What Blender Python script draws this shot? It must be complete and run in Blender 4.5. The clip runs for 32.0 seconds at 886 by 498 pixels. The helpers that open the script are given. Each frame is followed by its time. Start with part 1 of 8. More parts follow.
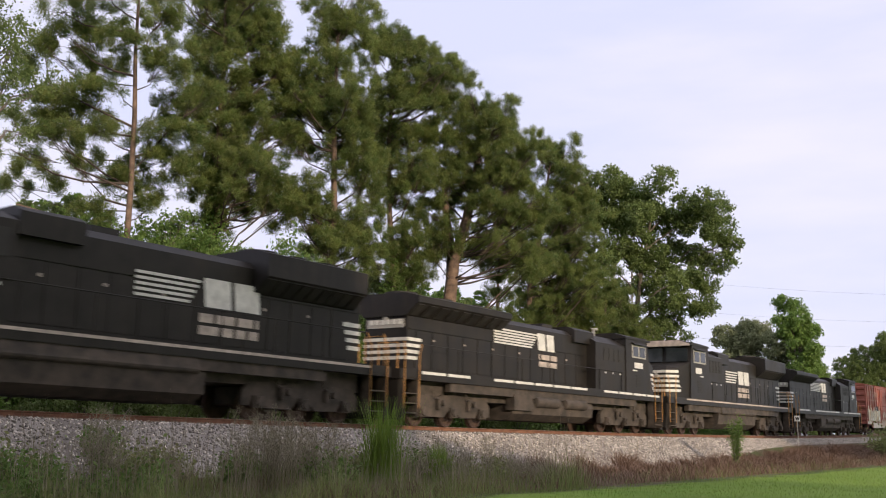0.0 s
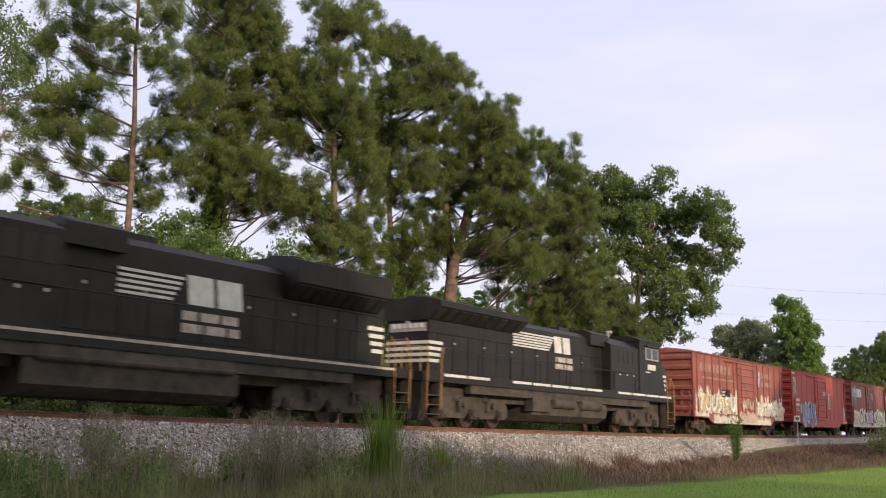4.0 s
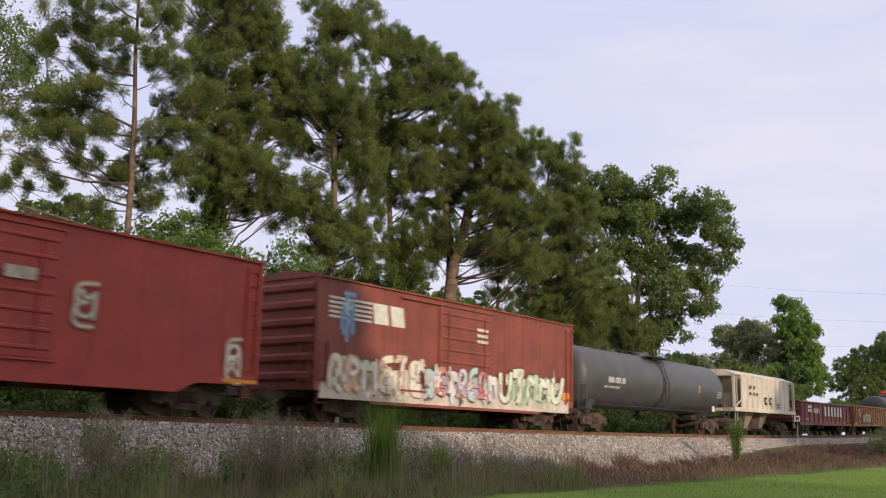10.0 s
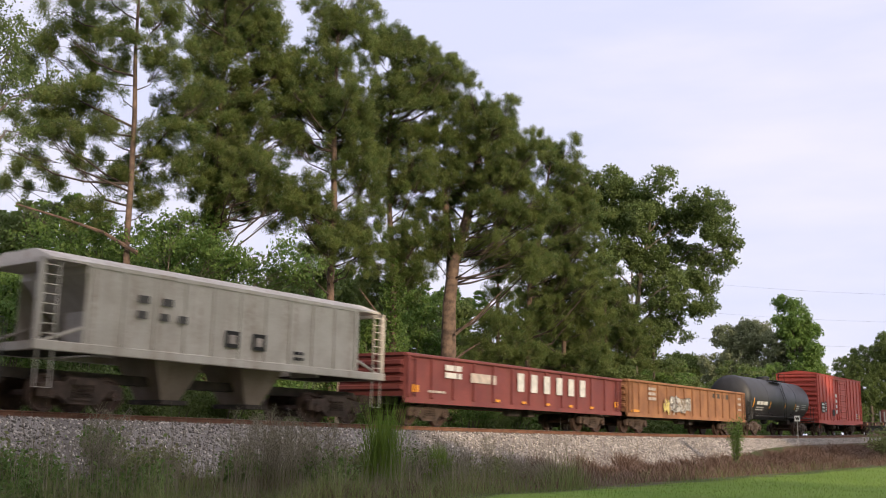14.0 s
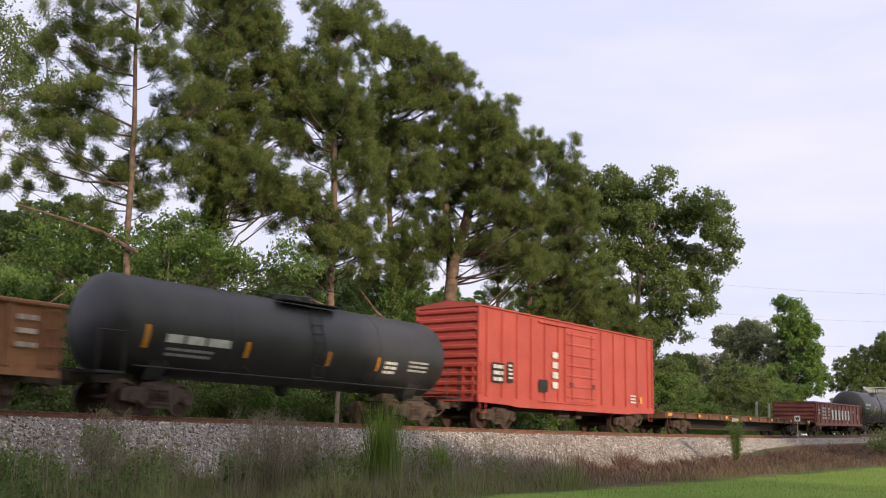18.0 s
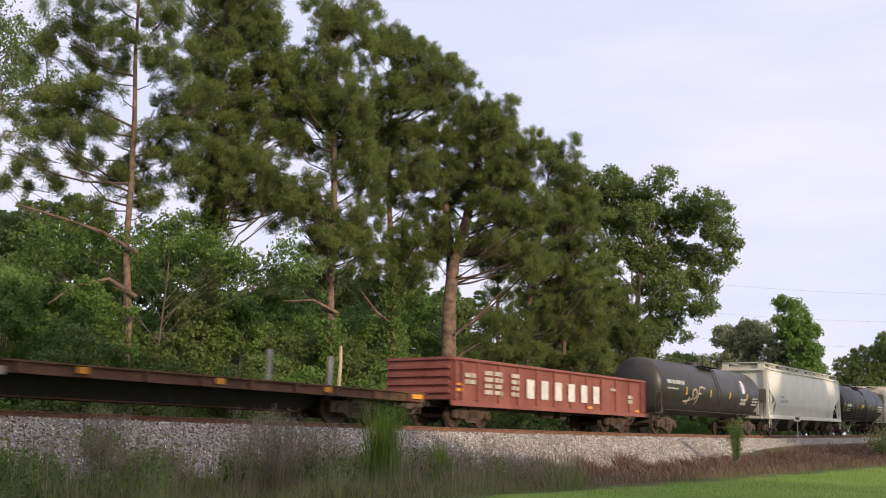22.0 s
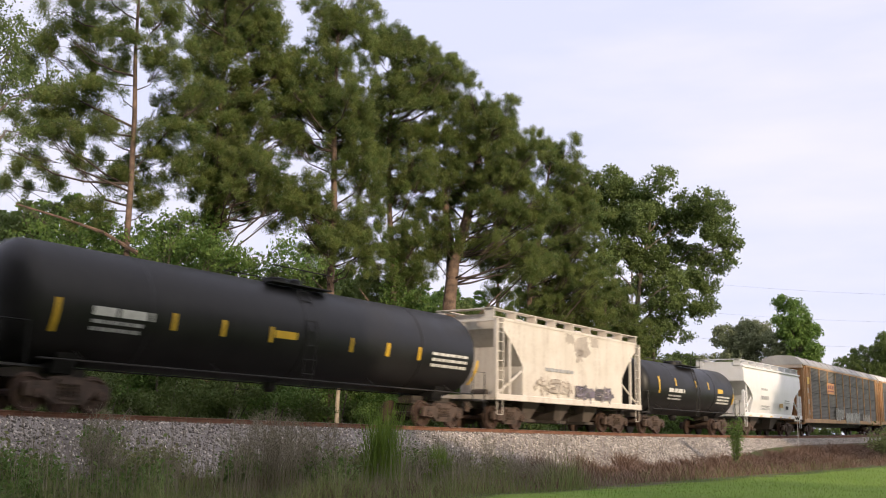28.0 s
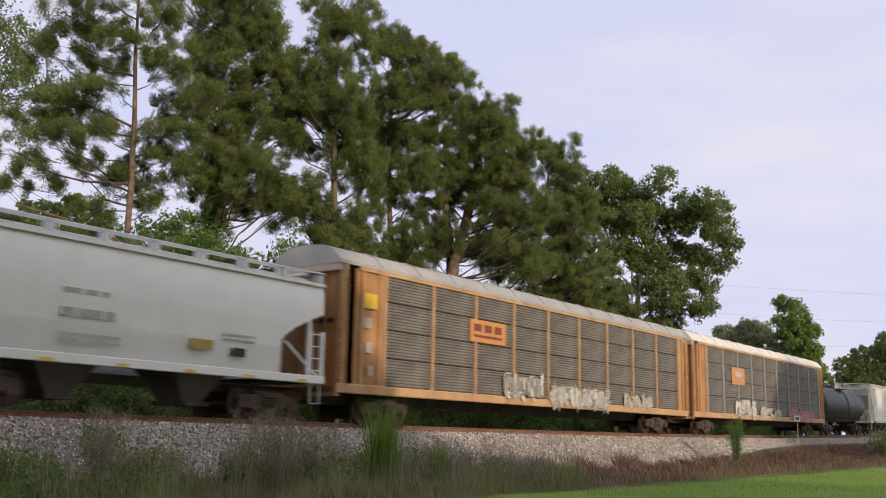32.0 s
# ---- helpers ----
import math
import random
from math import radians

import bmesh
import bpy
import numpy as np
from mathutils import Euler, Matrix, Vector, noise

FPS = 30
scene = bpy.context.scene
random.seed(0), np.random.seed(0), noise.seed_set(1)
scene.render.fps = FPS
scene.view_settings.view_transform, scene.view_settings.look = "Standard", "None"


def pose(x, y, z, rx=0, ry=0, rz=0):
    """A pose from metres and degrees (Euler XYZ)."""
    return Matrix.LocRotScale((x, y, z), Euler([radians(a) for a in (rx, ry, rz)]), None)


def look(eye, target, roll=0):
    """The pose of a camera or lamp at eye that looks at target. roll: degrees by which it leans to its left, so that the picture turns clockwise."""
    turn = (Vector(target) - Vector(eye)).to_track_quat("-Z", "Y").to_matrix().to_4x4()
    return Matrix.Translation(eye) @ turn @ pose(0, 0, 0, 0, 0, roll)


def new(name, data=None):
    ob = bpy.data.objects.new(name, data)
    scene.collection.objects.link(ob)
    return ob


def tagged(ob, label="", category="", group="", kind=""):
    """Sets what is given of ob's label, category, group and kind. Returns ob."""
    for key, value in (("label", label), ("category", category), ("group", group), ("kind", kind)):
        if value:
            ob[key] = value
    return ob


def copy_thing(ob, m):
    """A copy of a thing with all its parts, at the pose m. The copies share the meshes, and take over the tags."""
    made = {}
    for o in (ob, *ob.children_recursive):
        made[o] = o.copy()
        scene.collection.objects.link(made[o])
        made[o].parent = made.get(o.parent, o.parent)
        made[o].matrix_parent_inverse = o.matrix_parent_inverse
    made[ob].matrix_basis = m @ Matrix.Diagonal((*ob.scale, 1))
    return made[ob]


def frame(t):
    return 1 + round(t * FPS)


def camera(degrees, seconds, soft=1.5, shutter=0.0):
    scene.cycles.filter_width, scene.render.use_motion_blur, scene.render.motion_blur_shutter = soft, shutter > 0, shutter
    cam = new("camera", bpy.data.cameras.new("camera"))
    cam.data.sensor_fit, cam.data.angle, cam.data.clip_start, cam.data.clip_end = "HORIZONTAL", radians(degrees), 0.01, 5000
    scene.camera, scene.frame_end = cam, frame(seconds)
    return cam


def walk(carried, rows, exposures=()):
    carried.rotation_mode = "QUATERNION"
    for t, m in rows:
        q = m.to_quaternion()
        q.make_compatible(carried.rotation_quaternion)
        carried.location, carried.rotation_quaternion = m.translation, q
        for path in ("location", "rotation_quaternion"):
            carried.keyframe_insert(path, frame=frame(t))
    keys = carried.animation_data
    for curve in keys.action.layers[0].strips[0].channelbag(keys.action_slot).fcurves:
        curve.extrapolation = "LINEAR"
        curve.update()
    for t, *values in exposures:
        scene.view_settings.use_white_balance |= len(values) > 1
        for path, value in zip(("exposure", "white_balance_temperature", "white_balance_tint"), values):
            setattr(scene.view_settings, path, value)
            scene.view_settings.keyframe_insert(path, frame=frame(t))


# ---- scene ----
# camera on a low tripod at the lawn's edge, about level with the rails
EYE_Z = 1.5
CAM = pose(0, 0, EYE_Z, 90 + 10.33, 0, 0) @ pose(0, 0, 0, 0, 0, 1.008)
cam = camera(47.80, 32.0, soft=1.0, shutter=0.5)
walk(cam, [(0.0, CAM), (32.0, CAM)], exposures=[(0.0, 0.05), (6.0, 0.05), (8.2, 0.0), (9.2, -0.14), (10.6, -0.1), (11.6, 0.05), (26.0, 0.05), (28.0, 0.1), (30.0, -0.04), (31.0, -0.06), (32.0, -0.15)])

# ---- light: low evening sun from behind the camera, thin bright overcast ----
SUN_AZ, SUN_EL = radians(146.0), radians(15.0)
world = bpy.data.worlds.new("evening_sky")
scene.world = world
world.use_nodes = True
wn, wl = world.node_tree.nodes, world.node_tree.links
sky = wn.new("ShaderNodeTexSky")
sky.sky_type = "NISHITA"
sky.sun_disc = False
sky.sun_elevation, sky.sun_rotation = SUN_EL, SUN_AZ
wtc = wn.new("ShaderNodeTexCoord")
wmap = wn.new("ShaderNodeMapping")
wmap.inputs["Scale"].default_value = (1.2, 1.2, 5.0)
wl.new(wtc.outputs["Generated"], wmap.inputs["Vector"])
wno = wn.new("ShaderNodeTexNoise")
wno.inputs["Scale"].default_value = 2.2
wno.inputs["Detail"].default_value = 5.0
wl.new(wmap.outputs["Vector"], wno.inputs["Vector"])
wra = wn.new("ShaderNodeValToRGB")
wra.color_ramp.elements[0].position, wra.color_ramp.elements[0].color = 0.38, (0.72, 0.735, 0.97, 1)
wra.color_ramp.elements[1].position, wra.color_ramp.elements[1].color = 0.64, (0.86, 0.83, 0.96, 1)
wl.new(wno.outputs["Fac"], wra.inputs["Fac"])
wdim = wn.new("ShaderNodeMix")
wdim.data_type = "RGBA"
wdim.blend_type = "MULTIPLY"
wdim.inputs["Factor"].default_value = 1.0
wl.new(sky.outputs["Color"], wdim.inputs["A"])
wdim.inputs["B"].default_value = (0.12, 0.12, 0.12, 1)
wmix = wn.new("ShaderNodeMix")
wmix.data_type = "RGBA"
wmix.inputs["Factor"].default_value = 0.93
wl.new(wdim.outputs["Result"], wmix.inputs["A"])
wdot = wn.new("ShaderNodeVectorMath")
wdot.operation = "DOT_PRODUCT"
wl.new(wtc.outputs["Generated"], wdot.inputs[0])
wdot.inputs[1].default_value = (math.sin(SUN_AZ), math.cos(SUN_AZ), 0.25)
wnear = wn.new("ShaderNodeMapRange")
wnear.inputs["From Min"].default_value, wnear.inputs["From Max"].default_value = -0.2, 0.9
wnear.inputs["To Max"].default_value = 0.75
wl.new(wdot.outputs["Value"], wnear.inputs["Value"])
wglow = wn.new("ShaderNodeMix")
wglow.data_type = "RGBA"
wl.new(wnear.outputs["Result"], wglow.inputs["Factor"])
wl.new(wra.outputs["Color"], wglow.inputs["A"])
wglow.inputs["B"].default_value = (1.22, 1.12, 1.06, 1)
wl.new(wglow.outputs["Result"], wmix.inputs["B"])
wl.new(wmix.outputs["Result"], wn["Background"].inputs["Color"])
wn["Background"].inputs["Strength"].default_value = 1.07
sun = new("sun", bpy.data.lights.new("sun", "SUN"))
sun.data.energy, sun.data.angle, sun.data.color = 3.2, radians(0.8), (1.0, 0.80, 0.58)
sdir = Vector((math.sin(SUN_AZ) * math.cos(SUN_EL), math.cos(SUN_AZ) * math.cos(SUN_EL), math.sin(SUN_EL)))
sun.matrix_world = look(sdir * 100, (0, 0, 0))

# ---- the track: an easy curve; a runs along it away from the camera, l across towards the camera ----
PHI, TRACK_Y, KAP, RAIL_Z, GRADE, VCURVE = 0.6416, 38.478, -0.00099, EYE_Z + 0.145, -0.007, 0.000294
DIR, SIDE = Vector((math.sin(PHI), math.cos(PHI))), Vector((math.cos(PHI), -math.sin(PHI)))
A0, A1, Z1 = -30.0, 100.0, 85.0


def bend(a):
    c = min(max(a, A0), A1)
    return KAP * c * c / 2 + KAP * c * (a - c)


def rail_z(a):
    c = min(max(a, A0), Z1)
    over = a - c
    ease = math.copysign(20 * (1 - math.exp(-abs(over) / 20)), over)
    return RAIL_Z + GRADE * c + VCURVE * c * c / 2 + (GRADE + VCURVE * c) * ease


def spot(a, l, z=0.0):
    """World place at a along the track and l beside it, z above the rail head."""
    s = l + bend(a)
    return Vector((a * DIR.x + s * SIDE.x, TRACK_Y + a * DIR.y + s * SIDE.y, rail_z(a) + z))


def heading(a):
    d = spot(a + 0.5, 0) - spot(a - 0.5, 0)
    return math.atan2(d.y, d.x), math.atan2(d.z, math.hypot(d.x, d.y))


# height of the ground over the cross-section, relative to the rail head near the track and absolute far from it
def ground_z(a, l):
    r = rail_z(a)
    m = abs(l)
    q = min(max((a - 12) / 32, 0), 1)
    drop = 1.5 - (0.75 * q * q * (3 - 2 * q) if l > 0 else 0)
    if m < 2.1:
        bed = r - 0.5
    elif m < 4.0:
        bed = r - 0.5 - (m - 2.1) / 1.9 * (drop - 0.5)
    else:
        bed = r - drop
    if l > 0:
        k = min(max((m - 4.0) / 5.0, 0), 1)
        return bed * (1 - k) + 0.0 * k - 0.12 * math.sin(k * math.pi)
    k = min(max((m - 4.0) / 8.0, 0), 1)
    return bed * (1 - k) + (0.15 + 0.1 * math.sin(a * 0.05)) * k


# ---- mesh helpers ----
class Form:
    """Gathers vertices and faces of one mesh."""

    def __init__(self):
        self.v, self.f = [], []

    def add(self, verts, faces):
        n = len(self.v)
        self.v += [tuple(p) for p in verts]
        self.f += [tuple(i + n for i in f) for f in faces]
        return self

    def box(self, x0, x1, y0, y1, z0, z1):
        vs = [(x, y, z) for x in (x0, x1) for y in (y0, y1) for z in (z0, z1)]
        return self.add(vs, [(0, 1, 3, 2), (4, 6, 7, 5), (0, 4, 5, 1), (2, 3, 7, 6), (0, 2, 6, 4), (1, 5, 7, 3)])

    def slab(self, x0, x1, y0, y1, z0, z1, c):
        """A box with its long edges along x chamfered by c."""
        ring = [(y0 + c, z0), (y1 - c, z0), (y1, z0 + c), (y1, z1 - c), (y1 - c, z1), (y0 + c, z1), (y0, z1 - c), (y0, z0 + c)]
        return self.prism_x(ring, x0, x1)

    def prism_x(self, ring, x0, x1, taper=None):
        n = len(ring)
        r1 = taper or ring
        vs = [(x0, y, z) for y, z in ring] + [(x1, y, z) for y, z in r1]
        fs = [(i, (i + 1) % n, (i + 1) % n + n, i + n) for i in range(n)]
        return self.add(vs, fs + [tuple(range(n - 1, -1, -1)), tuple(range(n, 2 * n))])

    def prism_y(self, ring, y0, y1):
        n = len(ring)
        vs = [(x, y0, z) for x, z in ring] + [(x, y1, z) for x, z in ring]
        fs = [(i + n, (i + 1) % n + n, (i + 1) % n, i) for i in range(n)]
        return self.add(vs, fs + [tuple(range(n)), tuple(range(2 * n - 1, n - 1, -1))])

    def tube(self, points, r, n=6, r1=None):
        points = [Vector(p) for p in points]
        rings = []
        for i, p in enumerate(points):
            d = (points[min(i + 1, len(points) - 1)] - points[max(i - 1, 0)]).normalized()
            u = d.orthogonal().normalized() if i == 0 else (u0 - d * u0.dot(d)).normalized()
            u0 = u
            w = d.cross(u)
            q = r if r1 is None else r + (r1 - r) * i / max(len(points) - 1, 1)
            rings.append([p + (u * math.cos(2 * math.pi * k / n) + w * math.sin(2 * math.pi * k / n)) * q for k in range(n)])
        vs = [p for ring in rings for p in ring]
        fs = [(i * n + k, i * n + (k + 1) % n, (i + 1) * n + (k + 1) % n, (i + 1) * n + k) for i in range(len(rings) - 1) for k in range(n)]
        m = len(vs)
        return self.add(vs, fs + [tuple(range(n - 1, -1, -1)), tuple(range(m - n, m))])

    def lathe_x(self, prof, n=24, cy=0.0, cz=0.0):
        """Turns a profile of (x, r) round an axis along x."""
        vs = [(x, cy + r * math.cos(2 * math.pi * k / n), cz + r * math.sin(2 * math.pi * k / n)) for x, r in prof for k in range(n)]
        fs = [(i * n + k, i * n + (k + 1) % n, (i + 1) * n + (k + 1) % n, (i + 1) * n + k) for i in range(len(prof) - 1) for k in range(n)]
        m = len(vs)
        return self.add(vs, fs + [tuple(range(n - 1, -1, -1)), tuple(range(m - n, m))])

    def lathe_y(self, prof, n=20, cx=0.0, cz=0.0):
        vs = [(cx + r * math.cos(2 * math.pi * k / n), y, cz + r * math.sin(2 * math.pi * k / n)) for y, r in prof for k in range(n)]
        fs = [(i * n + (k + 1) % n, i * n + k, (i + 1) * n + k, (i + 1) * n + (k + 1) % n) for i in range(len(prof) - 1) for k in range(n)]
        m = len(vs)
        return self.add(vs, fs + [tuple(range(n)), tuple(range(m - 1, m - n - 1, -1))])

    def lathe_z(self, prof, n=20, cx=0.0, cy=0.0):
        vs = [(cx + r * math.cos(2 * math.pi * k / n), cy + r * math.sin(2 * math.pi * k / n), z) for z, r in prof for k in range(n)]
        fs = [(i * n + k, i * n + (k + 1) % n, (i + 1) * n + (k + 1) % n, (i + 1) * n + k) for i in range(len(prof) - 1) for k in range(n)]
        m = len(vs)
        return self.add(vs, fs + [tuple(range(n - 1, -1, -1)), tuple(range(m - n, m))])

    def mesh(self, name, mat, smooth=0.0):
        me = bpy.data.meshes.new(name)
        me.from_pydata(self.v, [], self.f)
        bm = bmesh.new()
        bm.from_mesh(me)
        bmesh.ops.recalc_face_normals(bm, faces=bm.faces)
        bm.to_mesh(me)
        bm.free()
        me.materials.append(mat)
        if smooth:
            me.shade_smooth()
            me.set_sharp_from_angle(angle=radians(smooth))
        return me


def link(name, me, parent=None, label="", m=None):
    ob = new(name, me)
    if parent:
        ob.parent = parent
    if m:
        ob.matrix_basis = m
    if label:
        tagged(ob, label)
    return ob


def part(name, form, mat, parent, label="", m=None, smooth=0.0):
    return link(name, form.mesh(name, mat, smooth), parent, label, m)


def thing(name, label, category, group="", kind="", m=None):
    ob = new(name)
    ob.empty_display_size = 0.3
    if m:
        ob.matrix_basis = m
    return tagged(ob, label, category, group, kind)


def mesh_np(name, verts, faces, mat, smooth=False):
    """A mesh from number arrays: verts (n, 3), faces (m, k)."""
    verts, faces = np.asarray(verts, np.float32), np.asarray(faces, np.int32)
    me = bpy.data.meshes.new(name)
    me.vertices.add(len(verts))
    me.vertices.foreach_set("co", verts.ravel())
    k = faces.shape[1]
    me.loops.add(faces.size)
    me.loops.foreach_set("vertex_index", faces.ravel())
    me.polygons.add(len(faces))
    me.polygons.foreach_set("loop_start", np.arange(len(faces), dtype=np.int32) * k)
    me.update(calc_edges=True)
    me.materials.append(mat)
    if smooth:
        me.shade_smooth()
    return me


# ---- materials ----
def nodes_of(name):
    m = bpy.data.materials.new(name)
    m.use_nodes = True
    return m, m.node_tree.nodes, m.node_tree.links, m.node_tree.nodes["Principled BSDF"]


def ramp(n, stops):
    r = n.new("ShaderNodeValToRGB")
    e = r.color_ramp.elements
    while len(e) < len(stops):
        e.new(0.5)
    for s, (p, c) in zip(e, stops):
        s.position, s.color = p, (*c, 1)
    return r


def noise_tex(n, l, vec, scale, detail=4.0, rough=0.55, stretch=None):
    t = n.new("ShaderNodeTexNoise")
    t.inputs["Scale"].default_value, t.inputs["Detail"].default_value, t.inputs["Roughness"].default_value = scale, detail, rough
    if stretch:
        mp = n.new("ShaderNodeMapping")
        mp.inputs["Scale"].default_value = stretch
        l.new(vec, mp.inputs["Vector"])
        vec = mp.outputs["Vector"]
    l.new(vec, t.inputs["Vector"])
    return t


def mixed(n, l, fac, a, b, mode="MIX"):
    x = n.new("ShaderNodeMix")
    x.data_type, x.blend_type = "RGBA", mode
    for sock, val in (("Factor", fac), ("A", a), ("B", b)):
        if isinstance(val, (int, float)):
            x.inputs[sock].default_value = val
        elif isinstance(val, tuple):
            x.inputs[sock].default_value = (*val, 1)
        else:
            l.new(val, x.inputs[sock])
    return x.outputs["Result"]


def bumped(n, l, bsdf, height, strength, distance):
    b = n.new("ShaderNodeBump")
    b.inputs["Strength"].default_value, b.inputs["Distance"].default_value = strength, distance
    l.new(height, b.inputs["Height"])
    l.new(b.outputs["Normal"], bsdf.inputs["Normal"])


def surface(name, dark, light, rough=0.6, metal=0.0, scale=3.0, grain=40.0, bump=0.2, dist=0.01, streak=None, streak_amount=0.5, gloss_var=0.15):
    """A weathered surface: two colours in large patches, fine grain, optional downward streaks of a third colour."""
    m, n, l, b = nodes_of(name)
    tc = n.new("ShaderNodeTexCoord").outputs["Object"]
    big, fine = noise_tex(n, l, tc, scale, 5.0), noise_tex(n, l, tc, grain, 3.0)
    col = mixed(n, l, ramp_fac(n, l, big.outputs["Fac"], 0.35, 0.65), dark, light)
    col = mixed(n, l, 0.25, col, fine.outputs["Fac"], "OVERLAY")
    if streak:
        st = noise_tex(n, l, tc, 1.6, 6.0, 0.65, (2.2, 2.2, 0.18))
        sp = noise_tex(n, l, tc, 7.0, 4.0, 0.6)
        f = n.new("ShaderNodeMath")
        f.operation = "MULTIPLY"
        l.new(ramp_fac(n, l, st.outputs["Fac"], 0.48, 0.72), f.inputs[0])
        l.new(ramp_fac(n, l, sp.outputs["Fac"], 0.3, 0.62), f.inputs[1])
        g = n.new("ShaderNodeMath")
        g.operation = "MULTIPLY"
        l.new(f.outputs[0], g.inputs[0])
        g.inputs[1].default_value = streak_amount
        col = mixed(n, l, g.outputs[0], col, streak)
    l.new(col, b.inputs["Base Color"])
    mr = n.new("ShaderNodeMapRange")
    mr.inputs["To Min"].default_value, mr.inputs["To Max"].default_value = max(rough - gloss_var, 0.05), min(rough + gloss_var, 1)
    l.new(big.outputs["Fac"], mr.inputs["Value"])
    l.new(mr.outputs["Result"], b.inputs["Roughness"])
    b.inputs["Metallic"].default_value = metal
    bumped(n, l, b, fine.outputs["Fac"], bump, dist)
    return m


def ramp_fac(n, l, fac, lo, hi):
    mr = n.new("ShaderNodeMapRange")
    mr.inputs["From Min"].default_value, mr.inputs["From Max"].default_value = lo, hi
    l.new(fac, mr.inputs["Value"])
    return mr.outputs["Result"]


def foliage(name, dark, light, tint, clear=0.35, patch=0.9):
    """Leaves or needles: shade of green by patch and by leaf, some light shining through."""
    m, n, l, b = nodes_of(name)
    tc = n.new("ShaderNodeTexCoord").outputs["Object"]
    geo = n.new("ShaderNodeNewGeometry")
    big = noise_tex(n, l, tc, patch, 3.0)
    col = mixed(n, l, ramp_fac(n, l, big.outputs["Fac"], 0.35, 0.65), dark, light)
    f = n.new("ShaderNodeMath")
    f.operation = "MULTIPLY"
    l.new(geo.outputs["Random Per Island"], f.inputs[0])
    f.inputs[1].default_value = 0.55
    col = mixed(n, l, f.outputs[0], col, tint)
    l.new(col, b.inputs["Base Color"])
    b.inputs["Roughness"].default_value = 0.55
    b.inputs["Specular IOR Level"].default_value = 0.3
    tr = n.new("ShaderNodeBsdfTranslucent")
    l.new(col, tr.inputs["Color"])
    mx = n.new("ShaderNodeMixShader")
    mx.inputs["Fac"].default_value = clear
    l.new(b.outputs["BSDF"], mx.inputs[1])
    l.new(tr.outputs["BSDF"], mx.inputs[2])
    l.new(mx.outputs["Shader"], n["Material Output"].inputs["Surface"])
    return m


BALLAST = surface("ballast_stone", (0.18, 0.16, 0.15), (0.34, 0.31, 0.295), 0.9, 0, 0.8, 30, 0.6, 0.02)
RAILSTEEL = surface("rusty_rail_steel", (0.16, 0.07, 0.04), (0.26, 0.13, 0.08), 0.75, 0.2, 2.0, 60)
RAILTOP = surface("polished_rail_head", (0.35, 0.33, 0.32), (0.5, 0.48, 0.46), 0.3, 0.9, 2.0, 60, 0.05)
TIEWOOD = surface("creosoted_tie_wood", (0.05, 0.035, 0.03), (0.13, 0.10, 0.08), 0.85, 0, 4.0, 50, 0.5)
PINE_GREEN = foliage("pine_needles", (0.066, 0.132, 0.036), (0.190, 0.262, 0.070), (0.290, 0.270, 0.100), 0.42, 0.7)
OAK_GREEN = foliage("oak_leaves", (0.085, 0.135, 0.038), (0.17, 0.23, 0.068), (0.20, 0.235, 0.09), 0.42, 0.4)
BUSH_GREEN = foliage("undergrowth_leaves", (0.075, 0.155, 0.036), (0.17, 0.28, 0.066), (0.23, 0.29, 0.09), 0.45, 0.8)
# green of the bright far tree, with sunlight put into the colour
SUNLIT_GREEN = foliage("sun_brightened_leaves", (0.09, 0.175, 0.035), (0.16, 0.265, 0.06), (0.22, 0.29, 0.09), 0.42, 0.3)
GRASS_GREEN = foliage("tall_grass_blades", (0.14, 0.20, 0.06), (0.24, 0.30, 0.10), (0.31, 0.26, 0.14), 0.45, 0.6)
WEED_BROWN = foliage("dry_weed_stalks", (0.125, 0.075, 0.054), (0.215, 0.132, 0.094), (0.25, 0.175, 0.12), 0.2, 0.35)
STALK = foliage("bare_weed_stalks", (0.25, 0.205, 0.165), (0.36, 0.30, 0.24), (0.25, 0.26, 0.14), 0.25, 0.5)
LAWN_BLADE = foliage("lawn_blades", (0.125, 0.22, 0.032), (0.195, 0.295, 0.052), (0.26, 0.32, 0.075), 0.4, 0.15)
PINE_BARK = surface("pine_bark", (0.085, 0.058, 0.046), (0.23, 0.155, 0.115), 0.9, 0, 3.0, 14.0, 0.9, 0.04)
# pine bark darkened: the limbs' shade against bright sky is in the colour
LIMB_BARK = surface("backlit_limb_bark", (0.045, 0.034, 0.030), (0.11, 0.08, 0.066), 0.9, 0, 3.0, 18.0, 0.9, 0.03)
OAK_BARK = surface("oak_bark", (0.07, 0.055, 0.045), (0.17, 0.14, 0.11), 0.9, 0, 3.0, 18.0, 0.9, 0.03)


